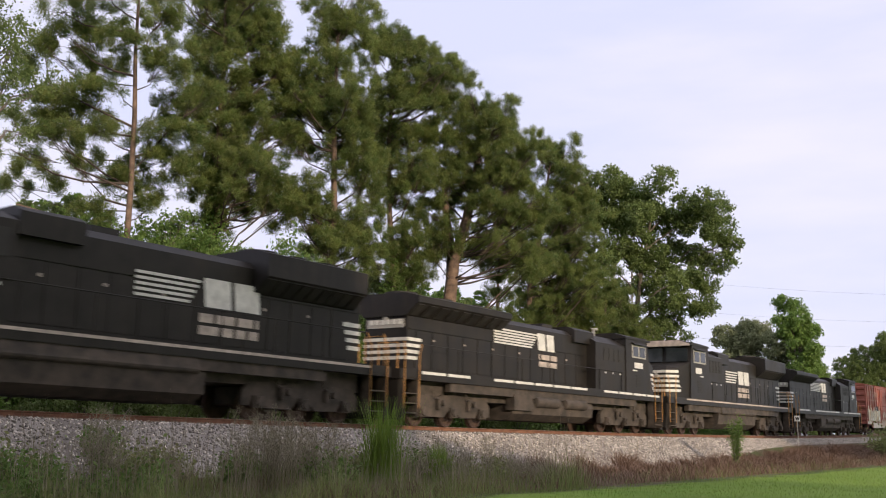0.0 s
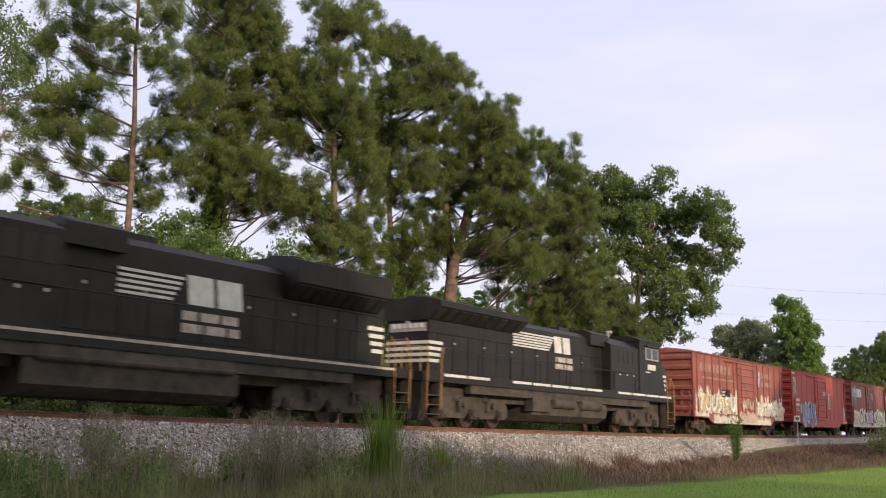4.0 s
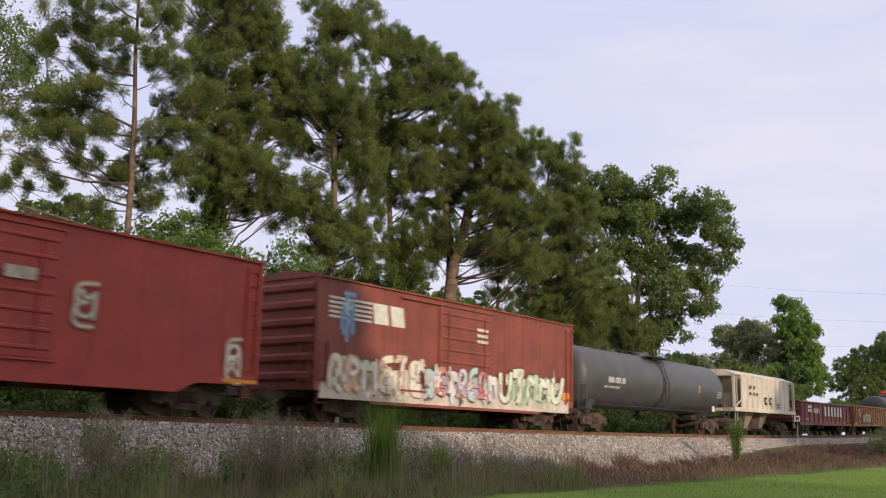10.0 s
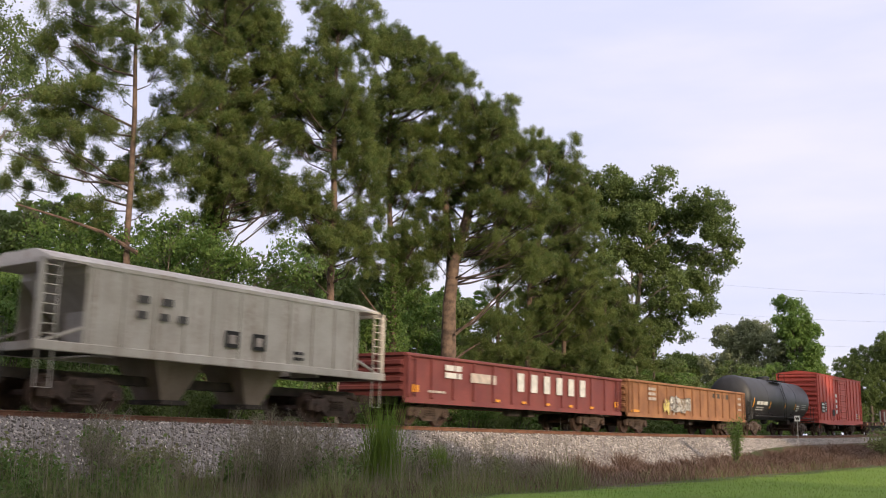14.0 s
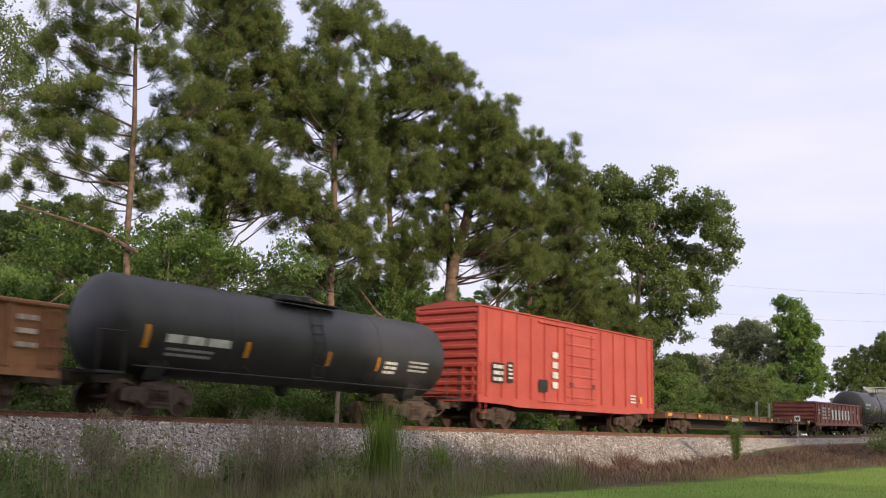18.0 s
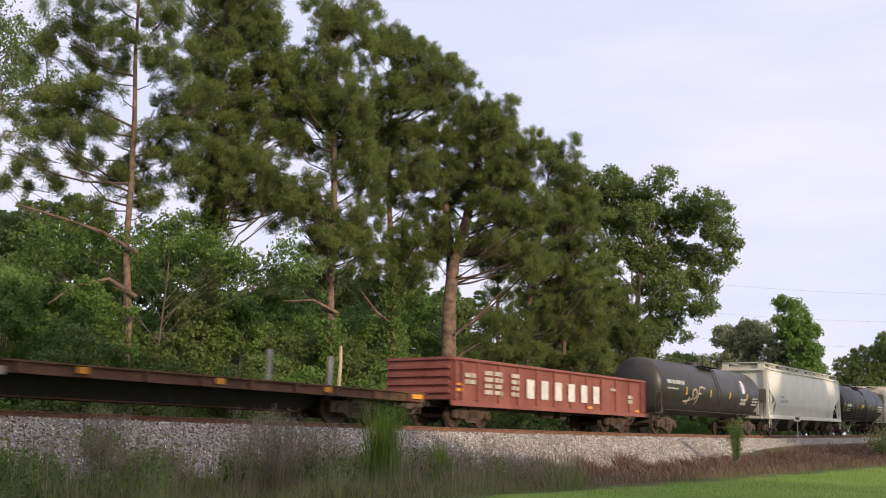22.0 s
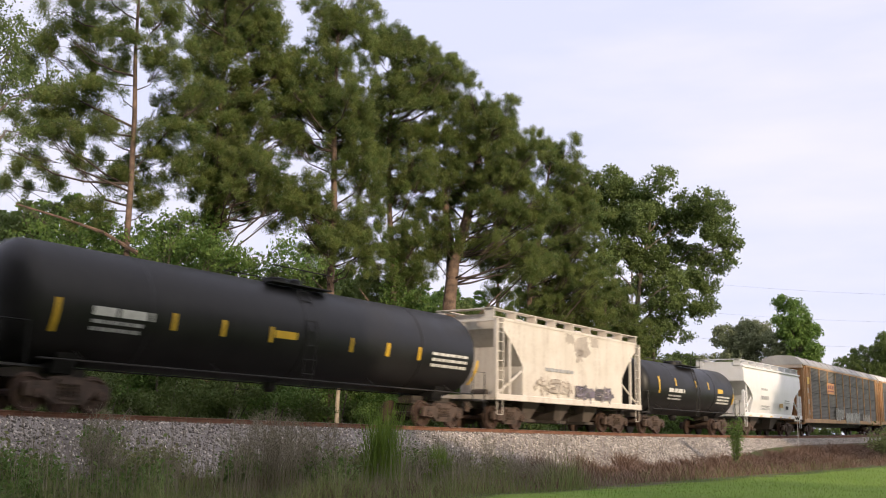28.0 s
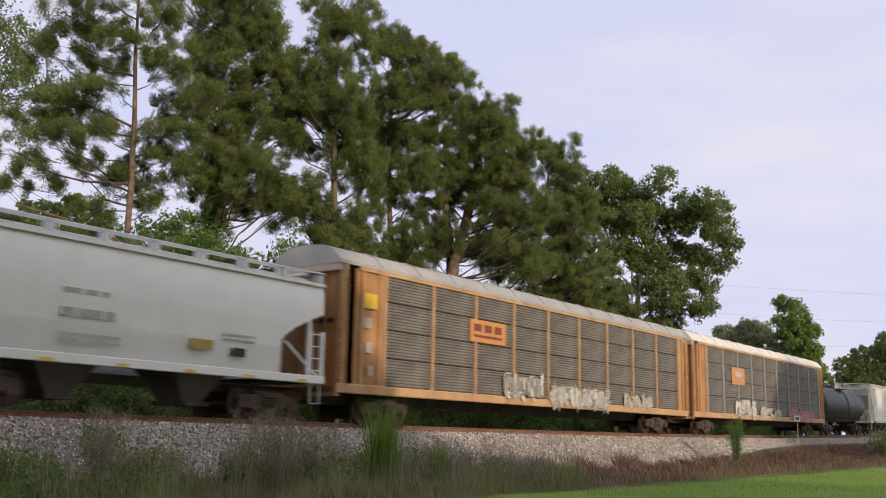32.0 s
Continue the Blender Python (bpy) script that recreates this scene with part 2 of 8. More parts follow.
def ground_material():
    m, n, l, b = nodes_of("ground_earth_and_lawn")
    uv = n.new("ShaderNodeUVMap").outputs["UV"]
    sep = n.new("ShaderNodeSeparateXYZ")
    l.new(uv, sep.inputs[0])
    tc = n.new("ShaderNodeTexCoord").outputs["Object"]
    big, mid, fine = noise_tex(n, l, tc, 0.12, 4.0), noise_tex(n, l, tc, 1.3, 5.0), noise_tex(n, l, tc, 22.0, 4.0)
    lawn = mixed(n, l, ramp_fac(n, l, big.outputs["Fac"], 0.35, 0.65), (0.115, 0.21, 0.030), (0.185, 0.285, 0.048))
    lawn = mixed(n, l, ramp_fac(n, l, mid.outputs["Fac"], 0.45, 0.75), lawn, (0.19, 0.25, 0.06))
    soil = mixed(n, l, mid.outputs["Fac"], (0.06, 0.05, 0.035), (0.15, 0.12, 0.08))
    soil = mixed(n, l, ramp_fac(n, l, big.outputs["Fac"], 0.45, 0.6), soil, (0.07, 0.10, 0.03))
    w = n.new("ShaderNodeMath")
    w.operation = "MULTIPLY_ADD"
    l.new(mid.outputs["Fac"], w.inputs[0])
    w.inputs[1].default_value = 1.6
    l.new(sep.outputs["Y"], w.inputs[2])
    col = mixed(n, l, ramp_fac(n, l, w.outputs[0], 10.1, 10.8), soil, lawn)
    col = mixed(n, l, 0.3, col, fine.outputs["Fac"], "OVERLAY")
    l.new(col, b.inputs["Base Color"])
    b.inputs["Roughness"].default_value = 0.95
    b.inputs["Specular IOR Level"].default_value = 0.15
    bumped(n, l, b, fine.outputs["Fac"], 0.8, 0.05)
    return m


# ---- ground: one sheet to the horizon, laid out along the track ----
def build_ground():
    aa = [-3000, -1500, -800, -450, -300, -200, -120, -80] + [x * 2.5 for x in range(-24, 60)] + [155, 170, 200, 260, 340, 450, 700, 1200, 2200, 3200]
    ll = [-3000, -1200, -500, -200, -90, -50, -30, -20, -14, -12, -9, -7, -5.5, -4.6, -4.0, -3.2, -2.1, -1.0, 0, 1.0, 2.1, 3.2, 4.0, 4.6,
          5.2, 6, 7, 8, 9, 10, 10.8, 12, 14, 17, 20, 25, 32, 42, 60, 90, 150, 400, 1200, 3000]
    vs, uv = [], []
    for a in aa:
        for l in ll:
            p = spot(a, l)
            z = ground_z(a, l)
            if 4 < abs(l) < 60 and -100 < a < 200:
                z += 0.07 * noise.noise((p.x * 0.3, p.y * 0.3, 0)) * (0.5 if l > 10 else 1.2)
            vs.append((p.x, p.y, z))
            uv.append((a, l))
    n = len(ll)
    fs = [(i * n + j, i * n + j + 1, (i + 1) * n + j + 1, (i + 1) * n + j) for i in range(len(aa) - 1) for j in range(n - 1)]
    me = bpy.data.meshes.new("ground")
    me.from_pydata(vs, [], fs)
    layer = me.uv_layers.new(name="UVMap")
    idx = np.zeros(len(me.loops), np.int32)
    me.loops.foreach_get("vertex_index", idx)
    layer.data.foreach_set("uv", np.asarray(uv, np.float32)[idx].ravel())
    me.materials.append(ground_material())
    me.shade_smooth()
    ob = new("ground", me)
    if sum(p.normal.z for p in me.polygons) < 0:
        me.flip_normals()
    tagged(ob, "mown lawn and bare earth sloping to the railway embankment", "ground", "", "structure")


build_ground()


def strip_rows(lo, hi, step):
    k = int((hi - lo) / step)
    return [lo + (hi - lo) * i / k for i in range(k + 1)]


# ---- railway bed, ties, rails ----
def build_bed():
    bed = Form()
    prof = [(-4.05, -1.46), (-2.0, -0.2), (-1.25, -0.17), (1.25, -0.17), (2.0, -0.2), (4.05, -1.46)]
    aa = [-420, -300, -200, -120, -80] + strip_rows(-50, 130, 2.5) + [150, 180, 220, 280, 350, 420, 500]
    vs = [spot(a, l, z) for a in aa for l, z in prof]
    n = len(prof)
    bed.add(vs, [(i * n + j, i * n + j + 1, (i + 1) * n + j + 1, (i + 1) * n + j) for i in range(len(aa) - 1) for j in range(n - 1)])
    ob = link("ballast_bed", bed.mesh("ballast_bed", BALLAST))
    tagged(ob, "grey crushed stone ballast embankment under the track", "track bed", "", "structure")
    # loose stones on the shoulder that faces the camera
    rng = np.random.default_rng(3)
    k = 78000
    a = -30 + 115 * rng.random(k) ** 1.25
    l = np.where(rng.random(k) < 0.8, 1.2 + 2.8 * rng.random(k), -2.2 + 3.4 * rng.random(k))
    base = np.array([spot(float(x), float(y), float(np.interp(y, [-4.05, -2.0, -1.25, 1.25, 2.0, 4.05], [-1.46, -0.2, -0.17, -0.17, -0.2, -1.46]))) for x, y in zip(a, l)])
    octa = np.array([(1, 0, 0), (-1, 0, 0), (0, 1, 0), (0, -1, 0), (0, 0, 1), (0, 0, -1)], float)
    size = (0.022 + 0.032 * rng.random((k, 1, 1))) * (0.7 + 0.6 * rng.random((k, 6, 1)))
    ang = rng.random(k) * 6.28
    c, s = np.cos(ang)[:, None], np.sin(ang)[:, None]
    o = octa[None] + rng.normal(0, 0.25, (k, 6, 3))
    rot = np.stack([o[..., 0] * c - o[..., 1] * s, o[..., 0] * s + o[..., 1] * c, o[..., 2] * 0.8], -1)
    v = (base[:, None] + rot * size).reshape(-1, 3)
    f0 = np.array([(0, 2, 4), (2, 1, 4), (1, 3, 4), (3, 0, 4), (2, 0, 5), (1, 2, 5), (3, 1, 5), (0, 3, 5)])
    f = (f0[None] + 6 * np.arange(k)[:, None, None]).reshape(-1, 3)
    inner = np.repeat(np.abs(l + 0.12 * np.sin(a * 3.1)) < 1.75, 8)
    tagged(new("loose_ballast", mesh_np("loose_ballast", v, f[~inner], STONE)), "loose grey and white crushed stones on the embankment", "gravel", "", "stuff")
    tagged(new("rusty_ballast", mesh_np("rusty_ballast", v, f[inner], RUST_STONE)), "rust-stained brown crushed stones between the rails", "gravel", "", "stuff")


def stone_material(name, tones):
    m, n, l, b = nodes_of(name)
    geo = n.new("ShaderNodeNewGeometry")
    r = ramp(n, list(zip((0.0, 0.5, 0.8, 1.0), tones)))
    l.new(geo.outputs["Random Per Island"], r.inputs["Fac"])
    l.new(r.outputs["Color"], b.inputs["Base Color"])
    b.inputs["Roughness"].default_value = 0.9
    return m


STONE = stone_material("loose_stone", ((0.10, 0.088, 0.08), (0.31, 0.28, 0.255), (0.52, 0.475, 0.435), (0.76, 0.70, 0.63)))
RUST_STONE = stone_material("rust_stained_stone", ((0.07, 0.045, 0.034), (0.16, 0.105, 0.078), (0.25, 0.17, 0.125), (0.36, 0.27, 0.21)))
build_bed()


def build_rails():
    aa = [-420, -300, -200, -120, -80] + strip_rows(-50, 130, 4) + [150, 180, 220, 280, 350, 420, 500]
    prof = [(-0.07, -0.17), (0.07, -0.17), (0.07, -0.155), (0.012, -0.14), (0.012, -0.045), (0.035, -0.035), (0.035, -0.004), (-0.035, -0.004),
            (-0.035, -0.035), (-0.012, -0.045), (-0.012, -0.14), (-0.07, -0.155)]
    for side in (1, -1):
        rail = thing("rail", "rust-brown steel rail spiked to wooden ties", "rail", "running rails")
        fm, top = Form(), Form()
        n = len(prof)
        vs = [spot(a, side * 0.753 + y, z) for a in aa for y, z in prof]
        fm.add(vs, [(i * n + j, i * n + (j + 1) % n, (i + 1) * n + (j + 1) % n, (i + 1) * n + j) for i in range(len(aa) - 1) for j in range(n)])
        part("rail_web", fm, RAILSTEEL, rail)
        vs = [spot(a, side * 0.753 + y, z) for a in aa for y, z in ((-0.03, -0.004), (0.03, -0.004), (0.03, 0.0), (-0.03, 0.0))]
        top.add(vs, [(i * 4 + j, i * 4 + (j + 1) % 4, i * 4 + 4 + (j + 1) % 4, i * 4 + 4 + j) for i in range(len(aa) - 1) for j in range(4)])
        part("rail_head", top, RAILTOP, rail, "bright worn running surface")


build_rails()


def build_ties():
    tie = Form().slab(-0.115, 0.115, -1.3, 1.3, -0.345, -0.172, 0.012).mesh("railroad_tie", TIEWOOD)
    rng = random.Random(4)
    row = thing("tie_row", "row of dark creosoted wooden railroad ties in ballast", "railroad ties", "", "structure")
    for i in range(210):
        a = -31 + i * 0.54
        h, g = heading(a)
        link("tie", tie, row, "", Matrix.Translation(spot(a, rng.uniform(-0.03, 0.03))) @ Euler((0, -g, h + rng.uniform(-0.01, 0.01))).to_matrix().to_4x4())


build_ties()


# ---- foliage builders ----
def blades(rng, centres, per, length, width, spread=1.0, up=0.35, lean=None):
    """Needle tufts: thin triangles that fan out from each centre."""
    k = len(centres)
    d = rng.normal(0, 1, (k, per, 3))
    d[..., 2] = d[..., 2] * spread + up
    if lean is not None:
        d += lean[:, None] * 0.9
    d /= np.linalg.norm(d, axis=-1, keepdims=True) + 1e-9
    q = np.cross(d, rng.normal(0, 1, (k, per, 3)))
    q /= np.linalg.norm(q, axis=-1, keepdims=True) + 1e-9
    ln = length * (0.65 + 0.7 * rng.random((k, per, 1)))
    c = centres[:, None] + rng.normal(0, 0.02, (k, per, 3))
    v = np.stack([c + q * width / 2, c - q * width / 2, c + d * ln], 2).reshape(-1, 3)
    return v, np.arange(len(v)).reshape(-1, 3)


def leaves(rng, centres, size):
    """Small pointed leaves, four corners each."""
    k = len(centres)
    d = rng.normal(0, 1, (k, 3))
    d /= np.linalg.norm(d, axis=-1, keepdims=True)
    q = np.cross(d, rng.normal(0, 1, (k, 3)))
    q /= np.linalg.norm(q, axis=-1, keepdims=True)
    s = size * (0.6 + 0.8 * rng.random((k, 1)))
    v = np.stack([centres - d * s, centres + q * s * 0.6, centres + d * s, centres - q * s * 0.6], 1).reshape(-1, 3)
    return v, np.arange(len(v)).reshape(-1, 4)


def clumps(rng, lobes, per_lobe, radius, fill, count, tall=0.62, squash=0.75):
    """Centres of leaves: small clumps scattered inside each lobe, denser at its rim."""
    out, heart = [], []
    for c, r in lobes:
        n = max(3, int(per_lobe * (r / 1.5) ** 2))
        d = rng.normal(0, 1, (n, 3))
        d /= np.linalg.norm(d, axis=1, keepdims=True)
        cs = np.array(c) + d * r * (0.35 + 0.65 * rng.random((n, 1)) ** 0.5) * np.array((1.0, 1.0, squash))
        heart += [tuple(x) for x in cs]
        for x in cs:
            rr = radius * rng.uniform(0.6, 1.25)
            m = int(count * (rr / radius) ** 2)
            e = rng.normal(0, 1, (m, 3))
            e /= np.linalg.norm(e, axis=1, keepdims=True)
            out.append(x + e * rr * (fill + (1 - fill) * rng.random((m, 1))) * np.array((1.0, 1.0, tall)))
    return np.concatenate(out), heart


def limb_form(rng, fm, base, tip, r, sag=0.12):
    """A limb that leaves the trunk, dips and turns up towards its tip."""
    span = (tip - base).length
    mid = [base.lerp(tip, t) + Vector((rng.normal(0, 0.05), rng.normal(0, 0.05), -sag * math.sin(t * 3.1))) * span for t in (0.3, 0.65)]
    fm.tube([base, mid[0], mid[1], tip], r, 6, r * 0.3)


def brushes(rng, at, way, length, per, needle, width):
    """Pine shoots: needles stand round each shoot's axis like a bottle brush; one shoot is one island."""
    k = len(at)
    steps = 4
    axis = at[:, None] + way[:, None] * (length[:, None, None] * np.linspace(0, 1, steps)[None, :, None])
    d = rng.normal(0, 1, (k, per, 3))
    d -= (d * way[:, None]).sum(-1, keepdims=True) * way[:, None]
    d /= np.linalg.norm(d, axis=-1, keepdims=True) + 1e-9
    d = d * 0.75 + way[:, None] * (0.35 + 0.65 * rng.random((k, per, 1)))
    d[..., 2] -= 0.10
    d /= np.linalg.norm(d, axis=-1, keepdims=True)
    q = np.cross(d, rng.normal(0, 1, (k, per, 3)))
    q /= np.linalg.norm(q, axis=-1, keepdims=True) + 1e-9
    node = np.minimum((rng.random((k, per)) ** 0.8 * steps).astype(int), steps - 1)
    foot = np.take_along_axis(axis, node[..., None], 1)
    tip = foot + d * needle * (0.7 + 0.6 * rng.random((k, per, 1)))
    v = np.concatenate([axis, tip + q * width / 2, tip - q * width / 2], 1)
    row = steps + 2 * per
    j = np.arange(per)[None]
    f = np.stack([node, np.broadcast_to(steps + j, (k, per)), np.broadcast_to(steps + per + j, (k, per))], -1) + (row * np.arange(k))[:, None, None]
    return v.reshape(-1, 3), f.reshape(-1, 3)


def shoots(rng, pads, density):
    """Shoots of a pine's foliage pads, in tufts: each tuft fans out and up from one twig's end."""
    at, way = [], []
    for c, r in pads:
        n = max(4, int(density * r * r))
        d = rng.normal(0, 1, (n, 3))
        d[:, 2] = np.where(rng.random(n) < 0.7, np.abs(d[:, 2]), d[:, 2] * 0.7)
        d /= np.linalg.norm(d, axis=1, keepdims=True)
        heart = np.array(c) + d * r * (0.25 + 0.7 * rng.random((n, 1)) ** 0.6) * np.array((1.0, 1.0, 0.8))
        lead = d * 0.6 + np.array((0, 0, 0.65)) + rng.normal(0, 0.2, (n, 3))
        w = np.repeat(lead, 9, 0) + rng.normal(0, 0.5, (n * 9, 3))
        at.append(np.repeat(heart, 9, 0))
        way.append(w / np.linalg.norm(w, axis=1, keepdims=True))
    return np.concatenate(at), np.concatenate(way)


def tree(kind, x, y, height, lobes, seed, trunk_r=0.24, stem=(), depth=1.6, label="", density=1.0, ivy=0.0, green=None, z=0.1, far=False, shade=False, fork=(), leaf=0.0, fill=0.62, swell=1.0):
    """A tree at (x, y). lobes: (across, height, radius) of its foliage masses; stem: (across, height) up its trunk."""
    rng = np.random.default_rng(seed)
    pine = kind == "pine"
    root = thing("pine_tree" if pine else "broadleaf_tree", label, "tree", "trees along the railway", "", Matrix.Translation((x, y, z)))
    bark = PINE_BARK if pine else OAK_BARK
    stem = [(0.0, 0.0), (0.0, height * 0.03)] + [p for p in stem if p[1] > height * 0.05] if stem else [(0.12 * math.sin(t * 7 + seed), t * height * 0.9) for t in (0, 0.03, 0.15, 0.3, 0.45, 0.6, 0.75, 0.9, 1.0)]
    stem[0] = stem[1] = (stem[2][0] * 0.9, 0.0)
    stem[1] = (stem[0][0], height * 0.03)
    pts = [Vector((sx, 0.12 * math.sin(sz * 0.3 + seed), sz)) for sx, sz in stem]
    top = pts[-1].z
    fm = Form()
    n = 10
    fm.tube(pts, trunk_r, n, trunk_r)
    for i, p in enumerate(pts):
        g = (1.0 - 0.8 * (p.z / top) ** 1.2) * (1.35 if i == 0 else 1.0)
        for k in range(n):
            q = Vector(fm.v[i * n + k])
            fm.v[i * n + k] = tuple(p + (q - p) * g * (1 + 0.08 * math.sin(k * 2.3 + i)))
    if fork:
        fm.tube([Vector((fx, 0.3 + 0.1 * i, fz)) for i, (fx, fz) in enumerate(fork)], trunk_r * 0.62, 8, trunk_r * 0.22)
    part("trunk", fm, bark, root, "", None, 60)
    solid = []
    lobes = list(lobes)
    for i, (ax, az, ar) in enumerate(lobes[:] if not far and fill else ()):
        near = sorted((math.hypot(bx - ax, bz - az), bx, bz, br) for bx, bz, br in lobes[:i])[:2]
        lobes += [((ax + bx) / 2, (az + bz) / 2, min(ar, br) * fill) for gap, bx, bz, br in near if gap < (ar + br) * 1.5]
    for lx, lz, lr in lobes:
        lr *= swell
        solid.append(((lx, float(rng.normal(0, depth)), lz), lr))
        if not far:
            solid.append(((lx * 0.95 + float(rng.normal(0, 0.3)), float(rng.normal(0.9, depth * 1.3)), lz - 0.25 * lr + float(rng.normal(0, 0.25))), lr * 0.68))
    if pine:
        at, way = shoots(rng, solid, 12 * density)
        long = 0.26 + 0.22 * rng.random(len(at))
        v, f = brushes(rng, at, way, long, 38, 0.19, 0.019)
        heart = [tuple(p) for p in at[::9]]
    else:
        size = leaf or ((0.42 if shade else 0.19) if far else 0.105)
        cen, heart = clumps(rng, solid, (15 if shade else 15 if far else 46) * density, 0.72 if shade else 0.85 if far else 0.5, 0.15, 17 if shade else 78 if far else 40, 0.9)
        v, f = leaves(rng, cen, size)
    crown = link("crown", mesh_np("crown", v, f, green or (PINE_GREEN if pine else OAK_GREEN)), root)
    crown.data.name = "crown"
    twigs = Form()
    hz = np.array([p.z for p in pts])
    for i, (c, r) in enumerate(solid[:: 1 if far else 5 if not pine else 2 if fill else 4]):
        out = abs(c[0] - float(np.interp(c[2], hz, [p.x for p in pts])))
        zb = max(c[2] - (0.15 + 0.3 * (i % 3)) * out - 0.5, height * 0.2) if pine else max(c[2] - 1.2 - out * 0.4, height * 0.25)
        zb = min(zb, top * 0.97)
        j = min(max(int(np.searchsorted(hz, zb)), 1), len(pts) - 1)
        root_at = pts[j - 1].lerp(pts[j], (zb - pts[j - 1].z) / (pts[j].z - pts[j - 1].z))
        limb = Form()
        end = root_at.lerp(Vector(c), 0.95)
        span = (end - root_at).length
        limb_form(rng, limb, root_at, end, min(trunk_r * 0.3, 0.018 + 0.012 * span) if pine else trunk_r * 0.26, 0.10 if pine else -0.1)
        part("limb", limb, LIMB_BARK if pine else bark, root)
        near = [h for h in heart if (Vector(h) - Vector(c)).length < r * 1.3]
        for h in near[:12]:
            b0 = root_at.lerp(Vector(c), rng.uniform(0.55, 0.95))
            twigs.tube([b0, b0.lerp(Vector(h), 0.5) + Vector((0, 0, -0.06)), Vector(h)], 0.016 if pine else trunk_r * 0.07 + 0.006, 4, 0.006)
    if twigs.v:
        tagged(part("twigs", twigs, LIMB_BARK if pine else bark, root), "fine bare twigs", "", "", "stuff").name = "branchwork"
    if ivy:
        m = int(9000 * ivy)
        h = height * 0.55 * ivy * rng.random(m) ** 0.8
        px = np.interp(h, hz, [p.x for p in pts])
        ang = rng.random(m) * 6.28
        rr = trunk_r * 1.0 + 0.6 * rng.random(m) ** 2 * (1.3 - h / (height * 0.7)) * (1 + 0.5 * np.sin(h * 2.1 + seed))
        v, f = leaves(rng, np.stack([px + rr * np.cos(ang), rr * np.sin(ang), h], 1), 0.08)
        link("ivy", mesh_np("ivy", v, f, BUSH_GREEN), root, "climbing vine on the trunk")
    return root


tree("pine", -12.5, 40.2, 22.5, ((-4.1, 18.8, 0.72), (-3.0, 18.8, 0.72), (-3.8, 17.8, 0.67), (-2.8, 17.6, 0.53), (-5.1, 17.5, 0.45), (-1.1, 16.9, 0.79), (-1.5, 19.0, 0.72), (-0.1, 19.1, 0.68), (0.6, 18.1, 0.79), (-3.8, 14.9, 0.76), (-4.5, 14.6, 0.62), (-1.8, 14.8, 0.76), (-2.6, 14.1, 0.71), (-4.1, 13.9, 0.66), (0.1, 16.1, 0.67), (0.9, 16.2, 0.62), (2.3, 15.0, 0.57), (-4.6, 13.8, 0.57), (-1.7, 13.3, 0.54), (-2.9, 12.7, 0.59), (-3.6, 12.8, 0.47), (-0.8, 11.9, 0.75), (0.4, 13.0, 0.75), (1.4, 13.1, 0.66), (-5.5, 12.5, 0.42), (-4.4, 11.4, 0.47), (-2.7, 11.8, 0.33), (-1.9, 9.8, 0.74), (0.2, 12.8, 0.52), (1.0, 12.1, 0.52), (0.2, 10.3, 0.46), (-1.4, 11.4, 0.47)),
     11, 0.19, ((-0.12, 5.7), (-0.47, 8.5), (-0.47, 11.1), (-0.52, 14.3), (-0.65, 16.8), (-0.67, 19.3), (-0.7, 20.9)), 1.0, "tall open pine with bare reddish upper trunk", 1.35, 0.0, fill=0.0, swell=1.32)
tree("pine", -13.6, 42.6, 21.0, ((-5.3, 14.1, 0.58), (-4.8, 12.8, 0.52), (-1.9, 12.4, 0.45), (-3.6, 11.6, 0.51), (-5.1, 11.2, 0.45), (1.3, 15.4, 0.65), (2.1, 14.8, 0.72), (2.6, 12.5, 0.77), (1.8, 12.5, 0.64), (2.6, 11.5, 0.77), (-1.8, 16.9, 0.52), (-2.8, 17.1, 0.46), (-4.1, 17.4, 0.53), (-4.8, 16.8, 0.52), (-1.4, 18.8, 0.53), (-0.4, 19.0, 0.6), (2.0, 16.4, 0.72), (-5.7, 15.0, 0.52), (-5.6, 11.9, 0.45), (-5.0, 16.0, 0.46), (0.6, 15.1, 0.52), (0.4, 11.3, 0.51)),
     28, 0.09, ((0.1, 6.0), (-0.15, 9.5), (-0.2, 14.0), (-0.34, 18.0), (-0.36, 20.0)), 1.0, "slender open pine with sparse small tufts", 1.2, 0.0, fill=0.0)
tree("pine", -9.9, 45.3, 25.0, ((-2.3, 21.1, 1.03), (-1.1, 22.0, 1.14), (0.5, 21.6, 1.14), (1.4, 20.9, 0.71), (-2.0, 19.8, 0.97), (-0.3, 20.0, 1.14), (1.2, 19.4, 1.03), (-2.1, 18.3, 0.89), (0.1, 17.7, 1.02), (1.3, 17.9, 0.97), (2.2, 18.3, 0.7), (-1.2, 17.1, 0.75), (0.3, 16.3, 1.01), (1.8, 16.3, 0.91), (-1.5, 14.9, 1.01), (-0.2, 14.7, 1.01), (-0.3, 13.3, 0.74), (1.2, 12.5, 1.0), (1.9, 13.1, 0.69), (0.7, 15.1, 0.85), (-0.2, 12.0, 0.68), (-0.9, 10.6, 0.83), (2.3, 14.9, 0.8), (1.8, 11.3, 0.58), (2.9, 12.0, 0.58), (0.6, 11.5, 0.52), (0.7, 13.5, 0.74), (-1.7, 13.2, 0.69), (-0.9, 11.9, 0.68), (-2.1, 16.3, 0.75), (1.2, 20.6, 0.70)),
     12, 0.26, ((-0.63, 6.4), (-0.85, 9.2), (-0.69, 13.3), (-0.67, 17.4), (-0.74, 21.1), (-0.82, 23.4)), 1.2, "tall dense pine with vine-covered dark trunk", 1.0, 1.0, swell=1.22)
